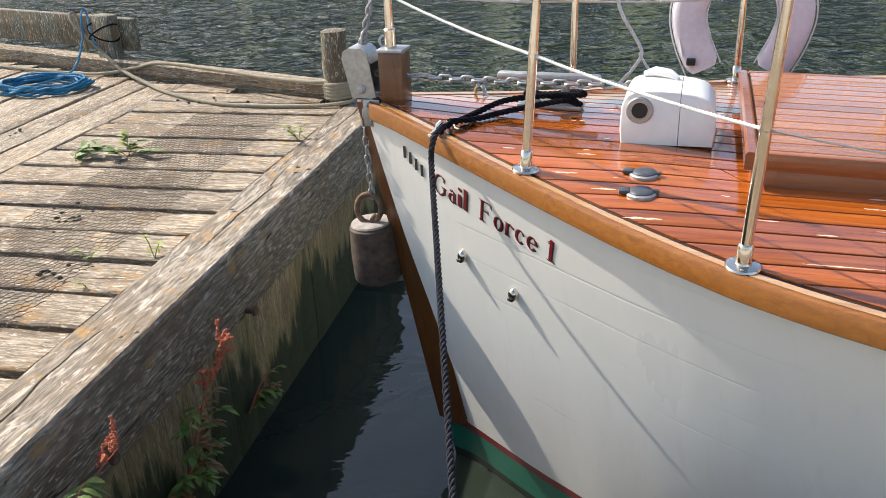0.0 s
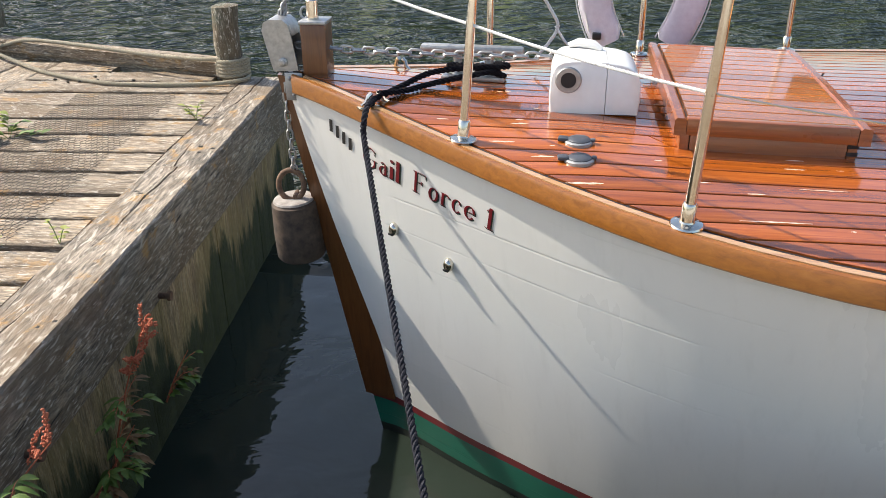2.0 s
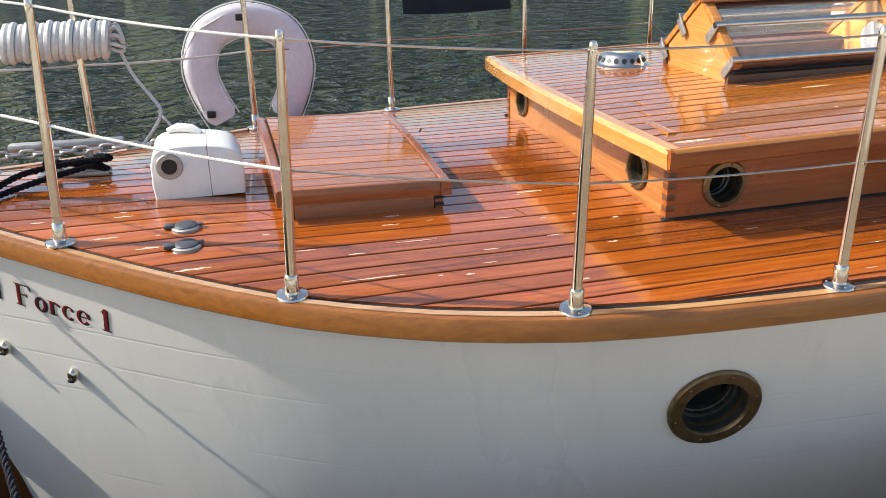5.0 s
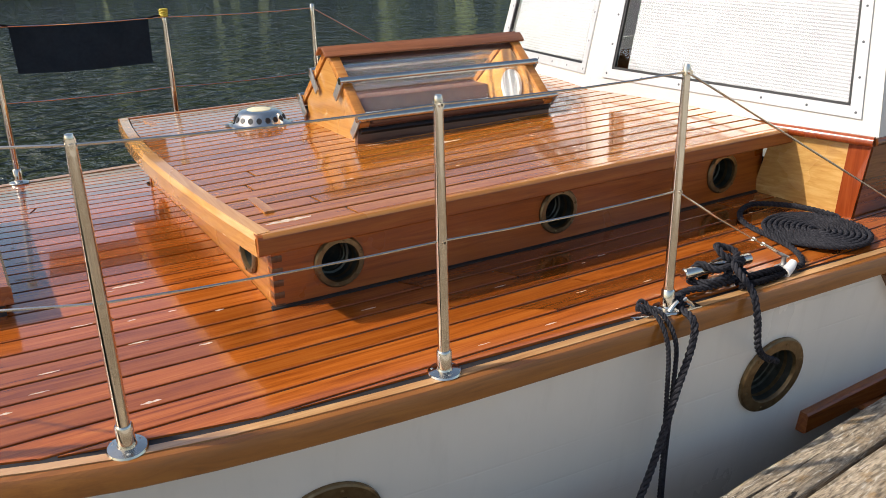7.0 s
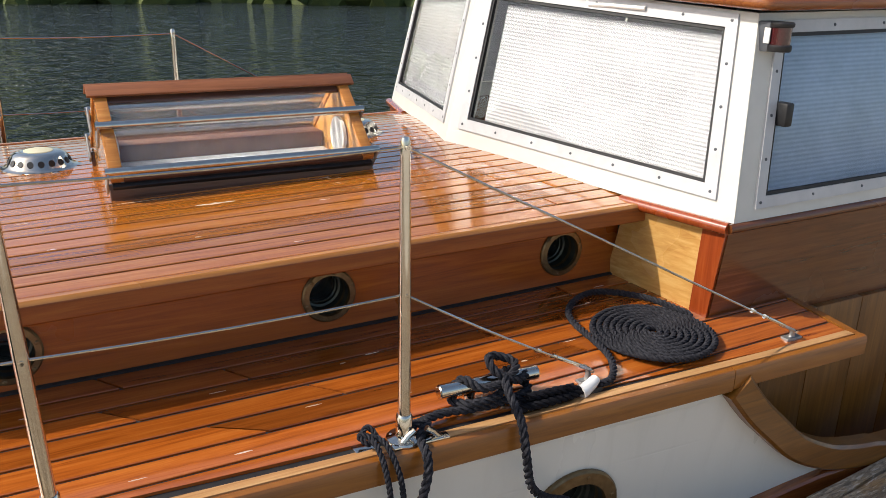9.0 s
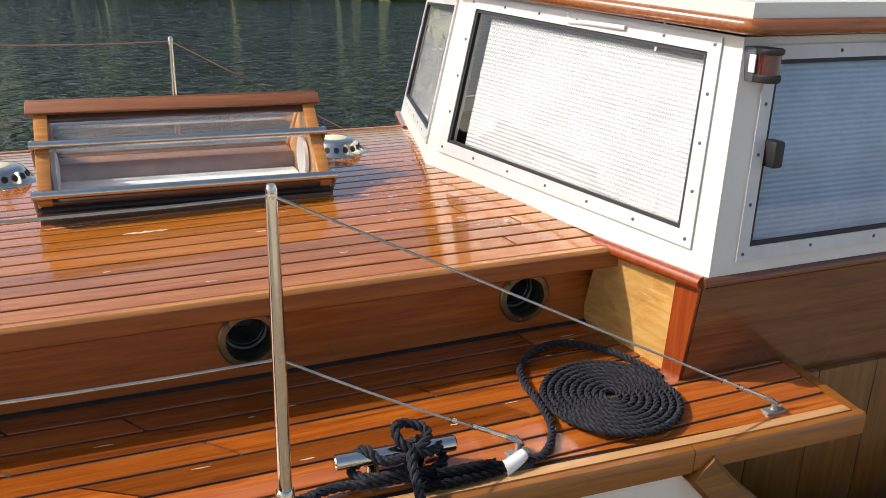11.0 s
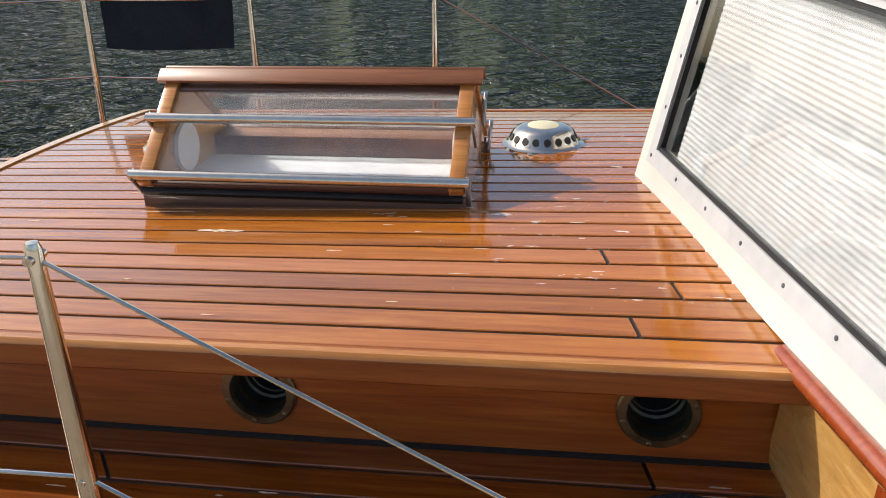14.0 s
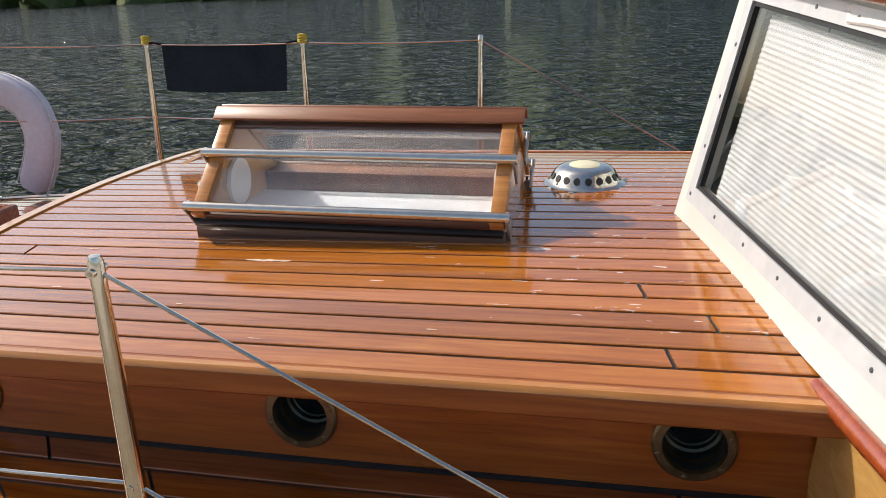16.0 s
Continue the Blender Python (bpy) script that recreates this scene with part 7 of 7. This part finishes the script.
# rotten leaves and knots on the boards
bm = bmesh.new()
r = random.Random(31)
for cx, cy, n, sp in ((-0.57, 0.98, 7, 0.05), (-0.84, 1.5, 9, 0.07), (-0.75, 1.42, 5, 0.04), (-0.16, 1.6, 4, 0.02), (-0.06, 2.1, 3, 0.03), (-0.9, 0.9, 5, 0.06), (-1.9, 2.6, 4, 0.05), (-1.1, 3.35, 8, 0.12), (-0.05, 0.6, 2, 0.02)):
    for _ in range(n):
        p = Vector((cx + r.gauss(0, sp), cy + r.gauss(0, sp), PZ + 0.008))
        g = bmesh.ops.create_icosphere(bm, subdivisions=2, radius=r.uniform(0.004, 0.011), matrix=Matrix.Translation(p) @ Matrix.Diagonal((1.2, 1, 0.55, 1)))
        for v in g["verts"]:
            v.co += Vector((r.uniform(-0.004, 0.004), r.uniform(-0.004, 0.004), r.uniform(-0.002, 0.003)))
solo("leaf_litter", bm, M["under"], PIER, "dark crumbs of rotten leaves on the boards", "litter", kind="stuff")

# ---- quay along the boat, behind it unseen ground added for bounce light ----
QUAY = PIER @ pose(0, -0.335, 0, 0, 0, 0.8)
quay = thing("quay", QUAY, "weathered timber quay edge beside the boat", "quay", kind="structure")
part("edge_beam", (lambda b: (b.transform(Matrix.Rotation(radians(-90), 4, "Z")), b)[1])(beam(-0.0, 0.115, -0.24, 9.0, PZ - 0.16, PZ + 0.012, 90, 15)), M["pier_board"], quay, "cracked grey quay edge timber")
for i in range(9):
    y1 = -0.128 - i * 0.2
    part("board", board_mesh(-5.0, 9.0, y1 - 0.188, y1, PZ + prng.uniform(-0.003, 0.003), 0.045, 60, "x", 0.003, 200 + i), M["pier_board"], quay)
bm = bmesh.new()
box(bm, (-5, -3.0, -0.3), (9.0, -0.04, PZ - 0.06))
part("substructure", bm, M["under"], quay)
# out of view; kept pale so that it throws sunlight onto the hull
k = Nodes("bounce_ground")
M["ground"] = k.done(k.ramp(k.noise(9.0, (1, 1, 1), 8, 0.7), (0.3, (0.36, 0.32, 0.26)), (0.7, (0.56, 0.51, 0.43))), 0.95, k.bump(k.noise(60.0), 0.5, 0.01))
bm = bmesh.new()
box(bm, (-300, -300, -0.5), (300, -1.93, PZ - 0.012))
solo("ground", bm, M["ground"], QUAY, "unseen pale ground behind the quay, added to bounce light", "ground", kind="structure")

# ---- far bank: a wooded shore that the water mirrors ----
bm = bmesh.new()
rr_ = random.Random(77)
for i in range(300):
    a = radians(-25 + 215 * i / 300)
    dist = 52 + rr_.uniform(-4, 6)
    gap = 0.55 + 0.45 * math.sin(a * 7.0 + 0.6) + 0.25 * math.sin(a * 17.0)
    hgt = max(0.25, 0.8 * gap) * rr_.uniform(0.8, 1.15)
    c = Vector((dist * math.cos(a), dist * math.sin(a), 0))
    for kx in range(5):
        s = rr_.uniform(0.7, 1.6)
        z = W_Z + hgt * (0.08 + 0.84 * kx / 4)
        q = c + Vector((rr_.uniform(-1.2, 1.2), rr_.uniform(-1.2, 1.2), z))
        g = bmesh.ops.create_icosphere(bm, subdivisions=1, radius=s, matrix=Matrix.Translation(q) @ Matrix.Diagonal((1, 1, 0.85, 1)))
        for v in g["verts"]:
            v.co += Vector((rr_.uniform(-0.4, 0.4), rr_.uniform(-0.4, 0.4), rr_.uniform(-0.4, 0.4)))
solo("far_bank", bm, M["bank"], Matrix.Identity(4), "far wooded river bank mirrored in the water", "backdrop", kind="structure", smooth=False)
